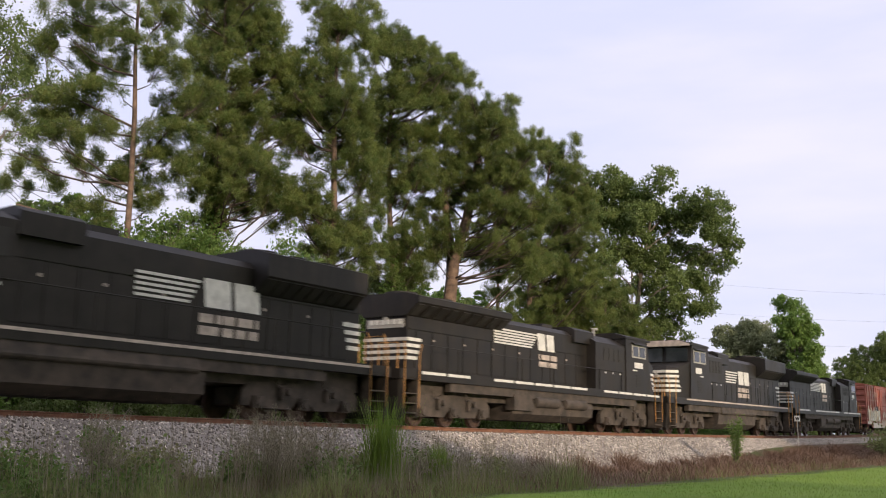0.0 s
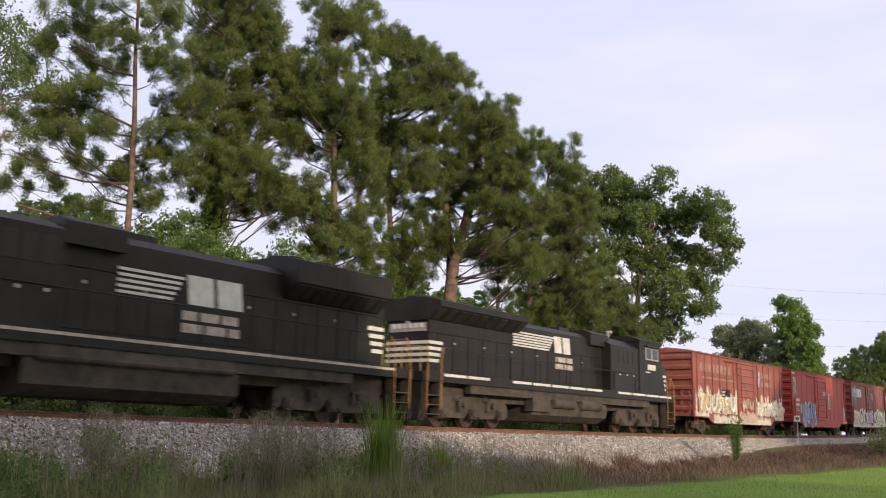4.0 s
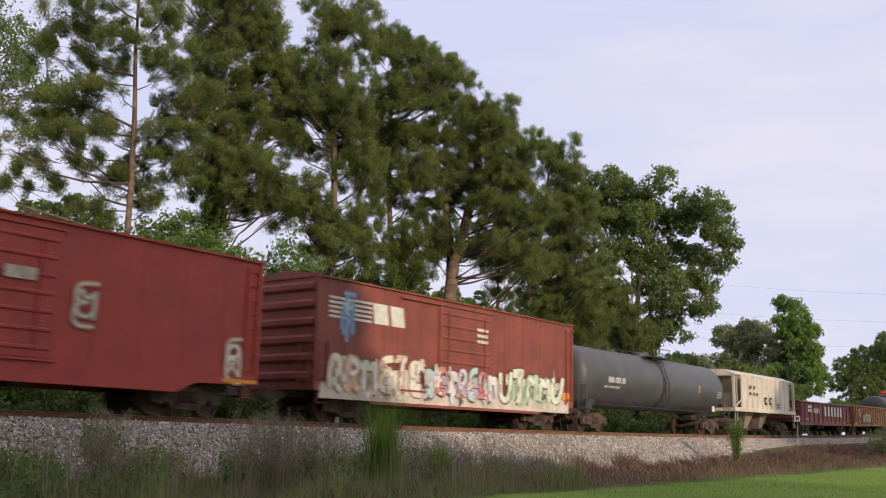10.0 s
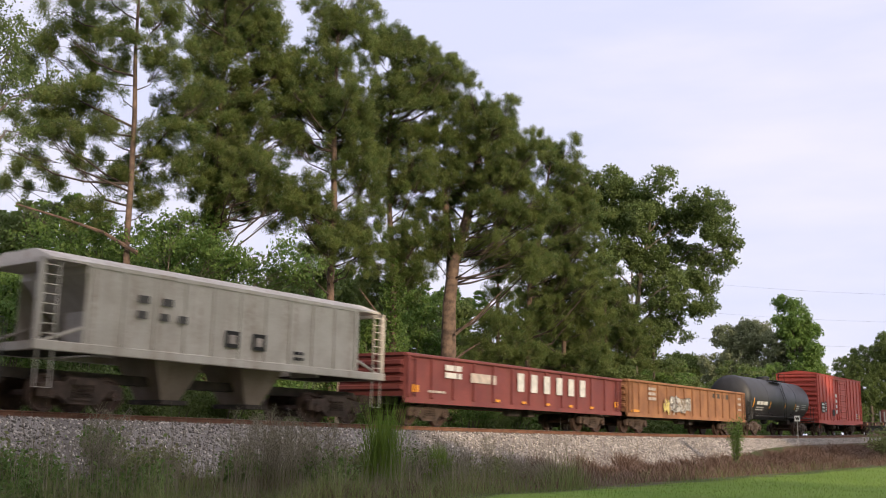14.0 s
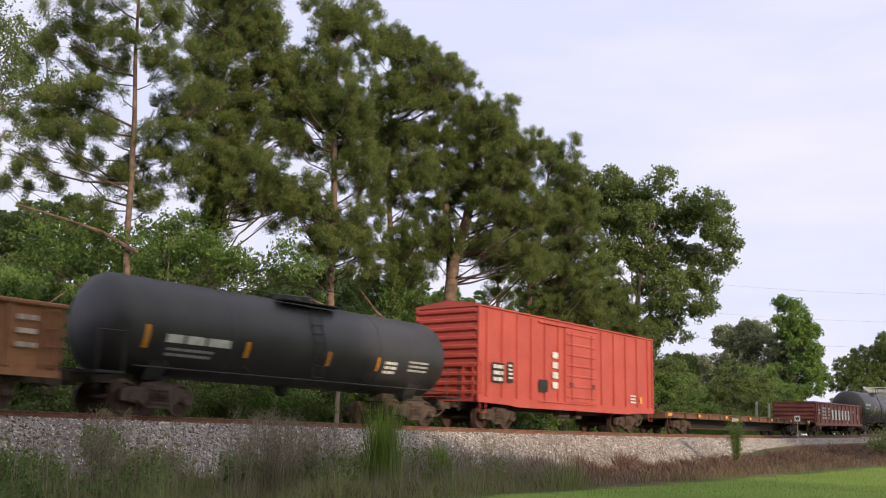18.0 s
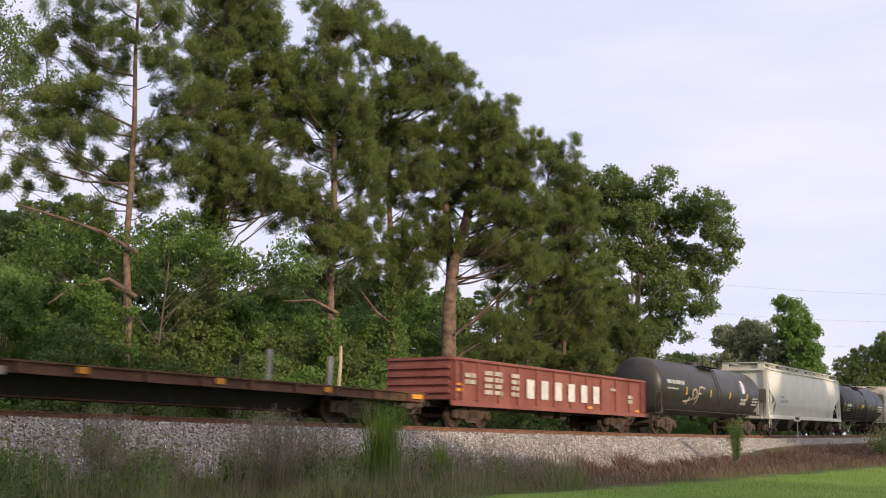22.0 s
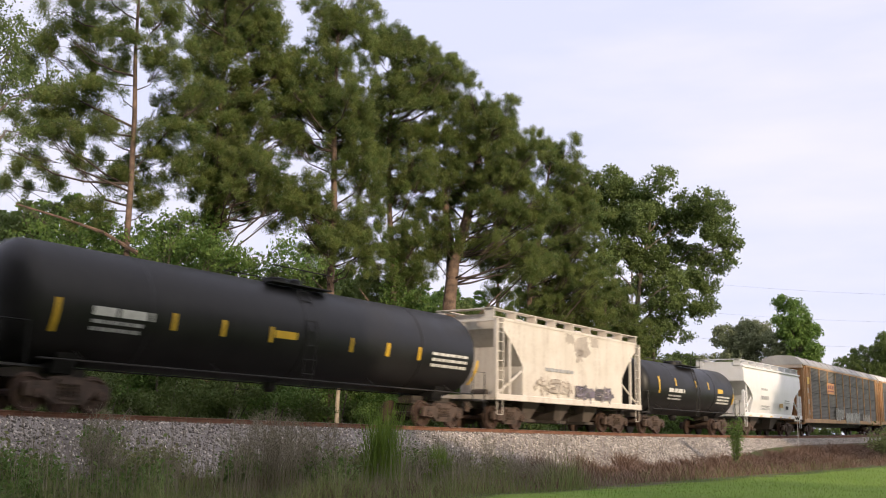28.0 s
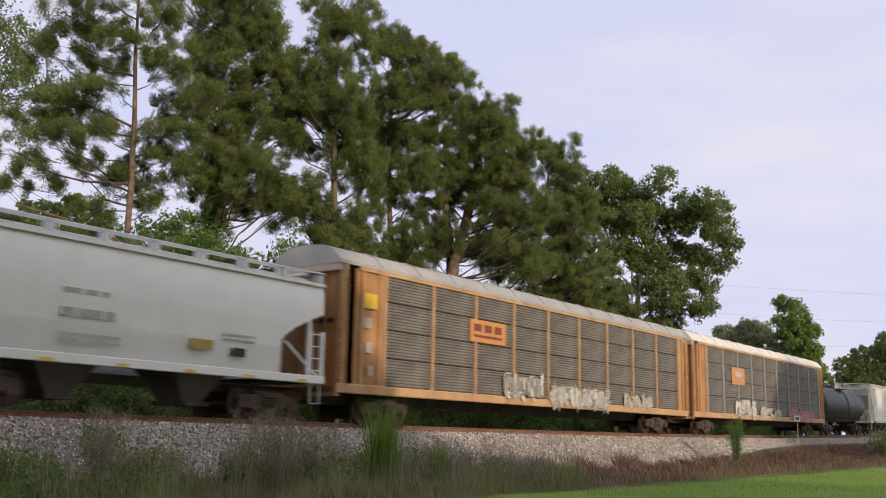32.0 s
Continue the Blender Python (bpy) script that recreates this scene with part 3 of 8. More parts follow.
tree("pine", -5.2, 48.2, 24.0, ((-1.6, 21.2, 0.69), (-1.2, 22.6, 0.69), (-0.1, 22.6, 0.93), (0.8, 21.9, 0.87), (-0.4, 20.9, 0.92), (-1.9, 18.8, 0.69), (-0.5, 19.3, 0.97), (-2.5, 18.0, 0.74), (-1.0, 17.6, 0.91), (0.3, 17.3, 1.02), (-1.8, 16.4, 0.96), (-0.4, 15.9, 1.02), (1.0, 16.2, 0.91), (-2.3, 15.1, 0.79), (0.5, 14.4, 0.96), (-1.3, 12.8, 0.78), (1.3, 13.1, 0.84), (-1.9, 11.4, 1.0), (-0.2, 11.5, 0.83), (1.5, 11.3, 0.89), (0.6, 10.4, 0.89), (-1.1, 9.8, 0.83), (0.8, 9.3, 0.83), (-1.6, 8.4, 0.88), (1.8, 10.0, 0.72), (-2.6, 12.8, 0.78), (1.0, 18.0, 0.80), (1.5, 14.6, 0.79), (-2.8, 16.6, 0.74), (-2.8, 19.4, 0.74)),
     13, 0.25, ((-0.14, 5.7), (-0.25, 8.4), (-0.18, 11.8), (-0.32, 15.6), (-0.37, 20.0), (-0.32, 21.9)), 1.2, "tall pine with dark straight trunk beside a pale snag", 1.0, 0.5, swell=1.22)
tree("pine", -2.5, 55.3, 26.0, ((-1.2, 23.9, 0.86), (0.0, 23.5, 0.92), (1.2, 22.9, 0.92), (2.5, 22.3, 0.79), (-1.4, 22.5, 1.12), (0.2, 22.0, 1.18), (1.9, 21.5, 1.11), (-2.0, 20.2, 1.04), (-0.4, 20.1, 1.24), (1.2, 19.8, 1.24), (2.9, 20.8, 0.92), (-1.3, 18.2, 1.1), (0.3, 17.9, 1.23), (1.9, 17.8, 1.17), (-0.6, 16.2, 1.1), (1.0, 15.9, 1.16), (-0.9, 14.3, 0.83), (0.6, 14.4, 0.9), (2.6, 19.5, 1.04), (-5.2, 26.1, 0.8), (-2.5, 26.0, 0.66), (0.6, 12.1, 0.89), (1.3, 10.7, 1.01), (-1.2, 10.5, 0.82), (-0.0, 11.3, 0.89), (0.5, 9.2, 1.07), (-1.4, 8.9, 1.01), (1.6, 14.8, 0.96), (-1.9, 16.0, 0.97), (-2.3, 18.7, 0.91)),
     14, 0.25, ((-0.19, 6.4), (-0.21, 9.5), (-0.54, 13.4), (-0.72, 17.7), (-0.51, 22.1), (-0.48, 23.5)), 1.3, "tall pine with ivy climbing its trunk", 1.0, 0.8, swell=1.22)
tree("pine", 0.5, 57.7, 23.0, ((0.8, 21.3, 0.75), (1.6, 20.1, 0.88), (2.8, 20.1, 0.88), (3.3, 19.2, 0.75), (0.9, 19.6, 1.15), (2.3, 18.5, 1.15), (3.7, 18.1, 0.81), (-0.1, 17.6, 1.21), (1.6, 17.1, 1.28), (3.3, 16.8, 1.14), (4.7, 17.2, 0.94), (-0.7, 15.5, 1.21), (1.0, 15.7, 1.07), (2.7, 15.4, 1.27), (4.3, 15.4, 1.14), (-1.2, 13.8, 1.0), (-0.3, 12.0, 1.13), (2.3, 13.7, 1.2), (4.0, 13.6, 1.27), (5.3, 13.9, 1.07), (-1.3, 11.6, 0.99), (2.0, 11.7, 1.19), (3.5, 11.7, 1.19), (4.9, 11.0, 1.19)),
     15, 0.58, ((-0.09, 5.2), (-0.08, 8.6), (0.14, 11.0), (0.87, 13.7), (1.25, 15.7), (1.68, 19.2)), 1.4, "stout forked pine with thick light brown trunk", 1.0, 0.15, fork=((0.05, 9.6), (0.0, 11.8), (-0.35, 14.2), (-0.6, 17.0)), swell=1.22)
tree("pine", 5.8, 66.9, 22.0, ((0.4, 21.2, 0.78), (1.8, 21.3, 0.86), (2.7, 20.3, 0.78), (1.0, 19.5, 1.17), (2.5, 18.5, 1.09), (3.6, 18.0, 0.86), (1.4, 16.8, 1.24), (2.9, 16.0, 1.32), (4.1, 16.0, 0.93), (1.0, 14.3, 1.31), (2.9, 13.8, 1.31), (4.3, 13.6, 1.08), (-0.2, 12.0, 1.22), (1.7, 11.7, 1.3), (3.6, 11.5, 1.3), (0.2, 9.7, 1.14), (2.5, 9.5, 1.22), (4.8, 10.7, 1.07)),
     16, 0.28, ((0.02, 7.6), (0.12, 11.4), (0.97, 15.3), (1.44, 19.3), (1.6, 20.5)), 1.4, "bushy dark green pine with low branches", 0.9, 0.1, swell=1.22)
tree("pine", 8.2, 67.5, 20.5, ((0.5, 14.5, 1.41), (-0.8, 16.2, 1.32), (1.2, 16.8, 1.23), (0.2, 18.4, 1.06), (-2.4, 6.0, 1.5), (-0.4, 5.4, 1.58), (1.8, 6.2, 1.58), (-2.2, 8.2, 1.5), (0.2, 8.0, 1.67), (2.2, 8.6, 1.5), (-1.2, 10.4, 1.5), (1.0, 10.8, 1.5), (-0.2, 12.6, 1.23)),
     17, 0.2, (), 1.2, "low bushy pine filling the edge of the wood", 0.85, 0.05, swell=1.05)
tree("pine", 12.6, 76.0, 14.5, ((-2.6, 6.4, 1.58), (-0.4, 5.8, 1.67), (2.0, 6.4, 1.67), (-2.4, 8.8, 1.58), (0.2, 8.6, 1.76), (2.4, 9.0, 1.58), (-1.4, 11.2, 1.5), (1.0, 11.4, 1.5), (-0.2, 13.2, 1.23)),
     18, 0.2, (), 1.2, "low bushy pine filling the edge of the wood", 0.85, 0.05, swell=1.05)
tree("pine", 3.6, 62.5, 16.0, ((0.0, 11.4, 1.32), (-1.1, 12.8, 1.23), (1.3, 12.6, 1.32), (0.2, 14.4, 1.06), (-1.6, 5.6, 1.32), (0.4, 5.2, 1.41), (1.8, 6.2, 1.23), (-1.2, 7.6, 1.23), (0.8, 7.8, 1.32), (0.0, 9.4, 1.06)),
     19, 0.18, (), 1.2, "low bushy pine filling the edge of the wood", 0.85, 0.05, swell=1.05)

snag = thing("dead_snag", "pale barkless dead trunk among the undergrowth", "dead tree", "", "", Matrix.Translation((-4.75, 47.0, 0.0)))
part("trunk", Form().tube([(0, 0, 0), (-0.04, 0, 2.6), (0.05, 0, 4.6), (0.03, 0.02, 5.35)], 0.12, 8, 0.07), surface("bleached_wood", (0.34, 0.27, 0.20), (0.52, 0.43, 0.33), 0.9, 0, 2.0, 20, 0.5), snag)
for stub in ([(0.8, 57.0, 6.95), (2.04, 56.9, 8.0), (3.35, 56.8, 9.38)], [(0.75, 57.3, 5.5), (1.4, 57.2, 6.0), (2.2, 57.1, 6.5)], [(-5.0, 48.0, 7.0), (-6.2, 47.8, 7.6), (-7.6, 47.6, 7.5)], [(-2.6, 55.1, 7.2), (-3.6, 55.0, 7.9), (-4.6, 54.9, 9.2)],
             [(-12.4, 40.0, 8.4), (-13.8, 39.8, 9.2), (-15.4, 39.5, 9.7), (-17.2, 39.3, 10.2)], [(-12.3, 40.0, 6.6), (-13.4, 39.8, 7.3), (-14.6, 39.6, 7.0), (-15.6, 39.4, 6.2)]):
    limb = thing("bare_branch", "bare dead branch on a pine trunk", "branch", "bare branches")
    part("branch", Form().tube(stub, 0.095, 6, 0.03), PINE_BARK, limb)


tree("oak", 15.4, 80.7, 22.0, ((-2.5, 21.9, 1.16), (-1.1, 21.7, 1.21), (0.2, 21.2, 1.21), (1.9, 21.6, 1.31), (1.2, 19.5, 1.26), (-1.2, 19.0, 1.41), (-3.0, 18.7, 1.36), (4.3, 20.3, 0.94), (5.9, 20.2, 1.21), (7.5, 19.8, 1.26), (4.7, 18.6, 1.15), (6.8, 17.7, 1.36), (8.5, 17.1, 0.83), (3.0, 18.4, 1.15), (0.2, 17.1, 1.35), (-1.7, 16.4, 1.3), (5.7, 16.1, 1.25), (7.6, 15.5, 1.04), (3.4, 15.1, 1.14), (6.4, 13.5, 0.93), (1.5, 13.9, 1.14), (-0.8, 13.1, 1.24), (-2.6, 15.0, 1.3), (4.0, 12.5, 1.03), (5.5, 11.5, 0.82), (2.4, 11.8, 1.03), (-0.8, 10.8, 1.13), (-2.2, 11.7, 1.13), (2.6, 19.7, 1.05), (2.3, 16.2, 1.14), (0.6, 15.3, 1.14), (4.1, 17.0, 1.04), (0.2, 18.6, 1.15), (5.0, 13.9, 0.93), (2.9, 13.4, 0.93), (-1.5, 9.4, 1.33), (0.5, 9.0, 1.33), (2.6, 9.5, 0.92), (-2.7, 9.0, 1.33), (-1.9, 20.6, 1.12), (-3.3, 20.7, 1.12), (-0.1, 19.9, 1.12), (1.7, 20.7, 0.84), (3.7, 19.4, 0.75), (5.1, 19.5, 0.84)),
     21, 0.34, ((0.12, 7.2), (0.32, 10.8), (0.85, 14.6), (1.62, 18.4), (2.13, 20.8)), 1.6, "large spreading oak with dark green leafy crown", 1.3, fill=0.0, swell=1.1)
tree("oak", 17.5, 83.0, 15.0, ((-2.1, 9.2, 1.24), (-0.2, 10.0, 1.24), (1.7, 10.5, 1.04), (3.4, 11.2, 0.93), (4.1, 12.2, 0.83), (2.2, 11.9, 1.04), (0.3, 11.4, 1.14), (-1.6, 11.1, 1.24), (2.5, 14.0, 1.04), (0.8, 13.5, 1.04), (-3.2, 12.0, 1.14), (3.3, 9.8, 0.62), (-2.6, 7.3, 1.34), (-0.2, 7.8, 1.24), (-4.9, 8.2, 1.34)),
     29, 0.16, (), 1.3, "leafy broadleaf tree at the foot of the oak", 0.9, fill=0.0)
tree("oak", -14.6, 30.2, 16.0, ((0.5, 14.6, 0.36), (0.8, 14.2, 0.23), (0.5, 13.6, 0.27), (0.8, 12.8, 0.32), (1.0, 12.2, 0.27), (0.6, 12.1, 0.27), (0.6, 13.1, 0.22), (0.6, 11.3, 0.25)),
     22, 0.2, ((0.6, 5.6), (0.34, 9.2), (0.15, 12.9), (0.05, 14.8)), 0.6, "leafy sweetgum close behind the track", 3.2, leaf=0.055)
tree("oak", -11.6, 41.5, 11.0, ((-4.8, 9.7, 0.81), (-3.2, 9.9, 0.77), (-5.9, 9.0, 0.81), (-1.6, 8.9, 0.81), (-0.5, 9.9, 0.72), (0.7, 10.1, 0.72), (-4.0, 8.6, 0.95), (-0.2, 8.7, 0.95), (1.5, 8.9, 0.81), (-2.2, 7.9, 0.95), (2.5, 8.3, 0.86), (-5.6, 7.7, 0.99), (2.5, 8.0, 0.81), (3.7, 8.0, 0.81), (4.9, 8.1, 0.76), (5.9, 8.0, 0.66), (3.4, 8.7, 0.52), (5.3, 9.0, 0.52)),
     27, 0.06, (), 0.8, "leafy broadleaf tree under the open pine", 0.62, green=BUSH_GREEN, leaf=0.075, fill=0.8)
# distance haze is put into this leaf colour: paler, greyer green
HAZE_GREEN = foliage("hazed_distant_leaves", (0.16, 0.20, 0.105), (0.26, 0.295, 0.16), (0.30, 0.305, 0.19), 0.42, 0.3)
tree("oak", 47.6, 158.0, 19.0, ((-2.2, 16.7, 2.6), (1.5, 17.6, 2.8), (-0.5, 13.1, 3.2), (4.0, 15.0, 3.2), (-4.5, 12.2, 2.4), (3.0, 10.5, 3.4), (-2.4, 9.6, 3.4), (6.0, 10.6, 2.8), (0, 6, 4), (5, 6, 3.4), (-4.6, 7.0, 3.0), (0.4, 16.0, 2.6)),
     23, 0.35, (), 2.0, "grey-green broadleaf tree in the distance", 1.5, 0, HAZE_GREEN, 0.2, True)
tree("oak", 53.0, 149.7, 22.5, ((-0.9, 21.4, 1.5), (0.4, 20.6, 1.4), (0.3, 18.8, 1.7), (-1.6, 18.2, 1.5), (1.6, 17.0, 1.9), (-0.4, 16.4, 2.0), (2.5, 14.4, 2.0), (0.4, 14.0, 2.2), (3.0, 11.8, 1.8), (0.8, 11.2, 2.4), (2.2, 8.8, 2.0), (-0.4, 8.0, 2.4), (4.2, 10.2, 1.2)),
     24, 0.3, (), 1.2, "bright sunlit green tree in the distance", 1.25, 0, SUNLIT_GREEN, 0.2, True)
tree("oak", 126.3, 296.1, 31.0, ((0.4, 23.1, 7.5), (-5.9, 21.4, 5.0), (-3.4, 15.6, 6.7), (4.9, 28.7, 5.7), (-9.9, 17.2, 3.3), (10.5, 24.1, 10.0), (5.0, 15.8, 8.4), (-8, 9, 6), (8, 8, 8), (0, 7, 8)),
     25, 0.6, (), 3.0, "dark rounded broadleaf tree far off", 0.8, 0, None, 0.2, True)
tree("oak", 43.1, 177.5, 14.0, ((0.3, 12.9, 2.8), (-2.2, 13.3, 2.6), (2.8, 12.4, 2.6), (1.2, 9.4, 3.0), (-5.2, 12.3, 3.0), (-3, 8, 4), (3, 6, 4)),
     26, 0.3, (), 2.0, "low broadleaf tree in the distance", 1.5, 0, None, 0.2, True)


# ---- undergrowth between the pines ----
def bush(seed, spread, height, lobes_n, r0, r1, green=None, leaf=0.062, count=140, dens=15, name="bush", label="dense leafy undergrowth shrub beside the track", cat="shrub"):
    rng = np.random.default_rng(seed)
    root = thing(name, label, cat, "undergrowth along the track")
    lobes = []
    for i in range(lobes_n):
        h = height * rng.uniform(0.1, 0.92)
        w = spread * (1.1 - 0.6 * h / height)
        lobes.append(((rng.uniform(-w, w), rng.uniform(-w, w) * 0.8, h), rng.uniform(r0, r1)))
    cen, heart = clumps(rng, lobes, dens, 0.5, 0.2, count)
    v, f = leaves(rng, cen, leaf)
    link("foliage", mesh_np("foliage", v, f, green or BUSH_GREEN), root)
    fm = Form()
    for c, r in lobes:
        fm.tube([(c[0] * 0.2, c[1] * 0.2, -0.1), (c[0] * 0.5, c[1] * 0.5, c[2] * 0.55), c], 0.04, 5, 0.012)
    tagged(part("branchwork", fm, OAK_BARK, root), "", "", "", "stuff")
    return root


srng = random.Random(8)


def thicket(kinds, places):
    used = set()
    for a, l, s in places:
        k = srng.choice(kinds)
        p = spot(a, l)
        m = Matrix.Translation((p.x, p.y, ground_z(a, l) - 0.1)) @ Euler((0, 0, srng.uniform(0, 6.28))).to_matrix().to_4x4()
        if k in used:
            ob = copy_thing(k, m)
        else:
            used.add(k)
            ob = k
            ob.matrix_basis = m
        ob.scale = (s, s, s)


SHRUBS = [bush(31, 1.6, 3.4, 10, 0.7, 1.15), bush(32, 1.5, 4.6, 12, 0.7, 1.15), bush(33, 1.8, 2.6, 9, 0.7, 1.1), bush(34, 1.5, 4.0, 11, 0.7, 1.1, OAK_GREEN)]
thicket(SHRUBS, [(-26 + i * 2.4 + srng.uniform(-0.6, 0.6), srng.uniform(-8.4, -6.2), srng.uniform(0.8, 1.15)) for i in range(36)])
TALL = "leafy young tree tangled in the undergrowth"
YOUNG = [bush(35, 2.3, 8.2, 22, 0.8, 1.3, None, 0.082, 105, 14, "young_tree", TALL, "tree"), bush(36, 2.4, 7.2, 20, 0.8, 1.3, OAK_GREEN, 0.082, 105, 14, "young_tree", TALL, "tree"),
         bush(37, 2.6, 6.4, 20, 0.8, 1.3, None, 0.082, 105, 14, "young_tree", TALL, "tree")]
thicket(YOUNG, [(-24 + i * 3.1 + srng.uniform(-0.8, 0.8), srng.uniform(-13.5, -9.5), srng.uniform(0.85, 1.08)) for i in range(26)])
thicket(YOUNG, [(-22 + i * 3.6 + srng.uniform(-1, 1), srng.uniform(-20, -16), srng.uniform(1.0, 1.3)) for i in range(26)])
thicket(YOUNG, [(-18 + i * 4.6 + srng.uniform(-1, 1), srng.uniform(-28, -23), srng.uniform(1.55, 1.95)) for i in range(17)])
BACK = [bush(38, 4.6, 17.0, 30, 1.5, 2.4, None, 0.16, 56, 13, "background_tree", "tall leafy tree behind the pines", "tree"), bush(39, 4.4, 15.0, 28, 1.5, 2.4, OAK_GREEN, 0.16, 56, 13, "background_tree", "tall leafy tree behind the pines", "tree")]
thicket(BACK, [(-20 + i * 7.5 + srng.uniform(-1, 1), srng.uniform(-36, -30), srng.uniform(0.65, 0.95)) for i in range(13)])
thicket(YOUNG, [(44 + i * 3.6 + srng.uniform(-1, 1), srng.uniform(-14, -9), srng.uniform(0.9, 1.25)) for i in range(11)])
thicket(YOUNG, [(62 + i * 6.5 + srng.uniform(-1, 1), srng.uniform(-24, -15), srng.uniform(0.85, 1.15)) for i in range(14)])


# ---- trees behind the camera, whose shade lies over the left half of the scene ----
def shade_row():
    rng = random.Random(5)
    for i, (x, y, h) in enumerate(((28.0, -9.0, 13.0), (34.5, -9.5, 12.5), (41.0, -8.5, 11.5), (19.2, -9.5, 19.5), (13.0, -8.0, 19.0), (7.0, -10.0, 19.0), (1.0, -7.0, 19.5), (-6.0, -9.5, 19.0), (-12.5, -8.0, 19.0), (-19.5, -8.0, 19.0), (-26.5, -5.0, 18.5),
                                    (69.4, 6.5, 28.0), (72.6, 11.5, 28.0), (76.5, 17.0, 28.0), (80.5, 23.0, 28.0), (85.0, 30.0, 28.0), (91.0, 39.0, 28.0), (98.0, 49.0, 28.0))):
        lob = [(rng.uniform(-3.6, 3.6), h * (0.26 + 0.67 * k / 15), rng.uniform(2.7, 3.5)) for k in range(16)]
        tree("oak", x, y, h, tuple(lob), 60 + i, 0.4, (), 2.2, "tall broadleaf tree behind the lawn", 1.4, 0, None, 0.0, True, True)


shade_row()


# ---- grass and weeds between ballast and lawn ----
def scatter(rng, k, a0, a1, l0, l1, bias=1.0):
    a = a0 + (a1 - a0) * rng.random(k) ** bias
    l = l0 + (l1 - l0) * rng.random(k)
    return np.array([(*spot(float(x), float(y)).to_2d(), ground_z(float(x), float(y))) for x, y in zip(a, l)])


def stalks(rng, base, h, w, bend_by, patchy=0.0):
    """Upright blades in two pieces, bent over at the tip."""
    k = len(base)
    hh = h * (0.5 + 0.8 * rng.random((k, 1)))
    if patchy:
        hh = hh * np.array([[max(0.25, 1 + patchy * 2.2 * noise.noise((float(p[0]) * 0.7, float(p[1]) * 0.7, 3.0)))] for p in base])
    ang = rng.random(k) * 6.28
    d = np.stack([np.cos(ang), np.sin(ang), 0 * ang], 1)
    q = np.stack([-np.sin(ang), np.cos(ang), 0 * ang], 1)
    up = np.array([(0, 0, 1.0)])
    off = bend_by * (0.3 + rng.random((k, 1)))
    mid = base + up * hh * 0.55 + d * off * hh * 0.35
    tip = base + up * hh + d * off * hh
    v = np.stack([base + q * w, base - q * w, mid - q * w * 0.7, mid + q * w * 0.7, tip], 1)
    f = (np.array([(0, 1, 2), (0, 2, 3), (3, 2, 4)])[None] + 5 * np.arange(k)[:, None, None]).reshape(-1, 3)
    return v.reshape(-1, 3), f


def stuff(name, v, f, mat, label, category):
    tagged(new(name, mesh_np(name, v, f, mat)), label, category, "", "stuff")


grng = np.random.default_rng(41)
v, f = stalks(grng, scatter(grng, 14000, -30, -5, 4.6, 9.6, 1.0), 0.34, 0.008, 0.7, 1.3)
stuff("tall_grass", v, f, GRASS_GREEN, "rank green grass along the foot of the ballast", "grass")
v, f = stalks(grng, scatter(grng, 1800, -6, 24, 6.0, 9.2, 1.0), 0.22, 0.008, 0.7, 1.2)
stuff("thin_grass", v, f, GRASS_GREEN, "thin green grass among dry weeds", "grass")
v, f = stalks(grng, scatter(grng, 46000, -16, 80, 3.4, 9.0, 1.2), 0.22, 0.008, 1.3, 1.2)
stuff("dry_weeds", v, f, WEED_BROWN, "low reddish-brown dry weeds below the ballast", "weeds")
v, f = stalks(grng, scatter(grng, 30000, 0, 46, 3.7, 6.6, 1.1), 0.23, 0.012, 2.0, 1.4)
stuff("matted_weeds", v, f, WEED_BROWN, "matted reddish-brown dead weeds along the ballast foot", "weeds")
v, f = stalks(grng, scatter(grng, 3600, -26, -1, 4.2, 8.5, 1.0), 0.75, 0.006, 0.25, 1.1)
stuff("bare_stalks", v, f, STALK, "tall bare grey-brown weed stalks", "weeds")
v, f = stalks(grng, scatter(grng, 900, -30, 20, 2.2, 3.6, 1.0), 0.55, 0.008, 0.3)
stuff("ballast_weeds", v, f, STALK, "thin weeds growing through the ballast shoulder", "weeds")
v, f = stalks(grng, scatter(grng, 40000, -14, 70, 9.0, 21.0, 1.6), 0.06, 0.006, 0.6)
stuff("lawn_grass", v, f, LAWN_BLADE, "short mown lawn grass in evening light", "lawn")
v, f = stalks(grng, scatter(grng, 9000, -30, 80, -5.0, -2.4, 1.0), 0.45, 0.008, 0.5)
stuff("trackside_grass", v, f, GRASS_GREEN, "green grass behind the far rail", "grass")


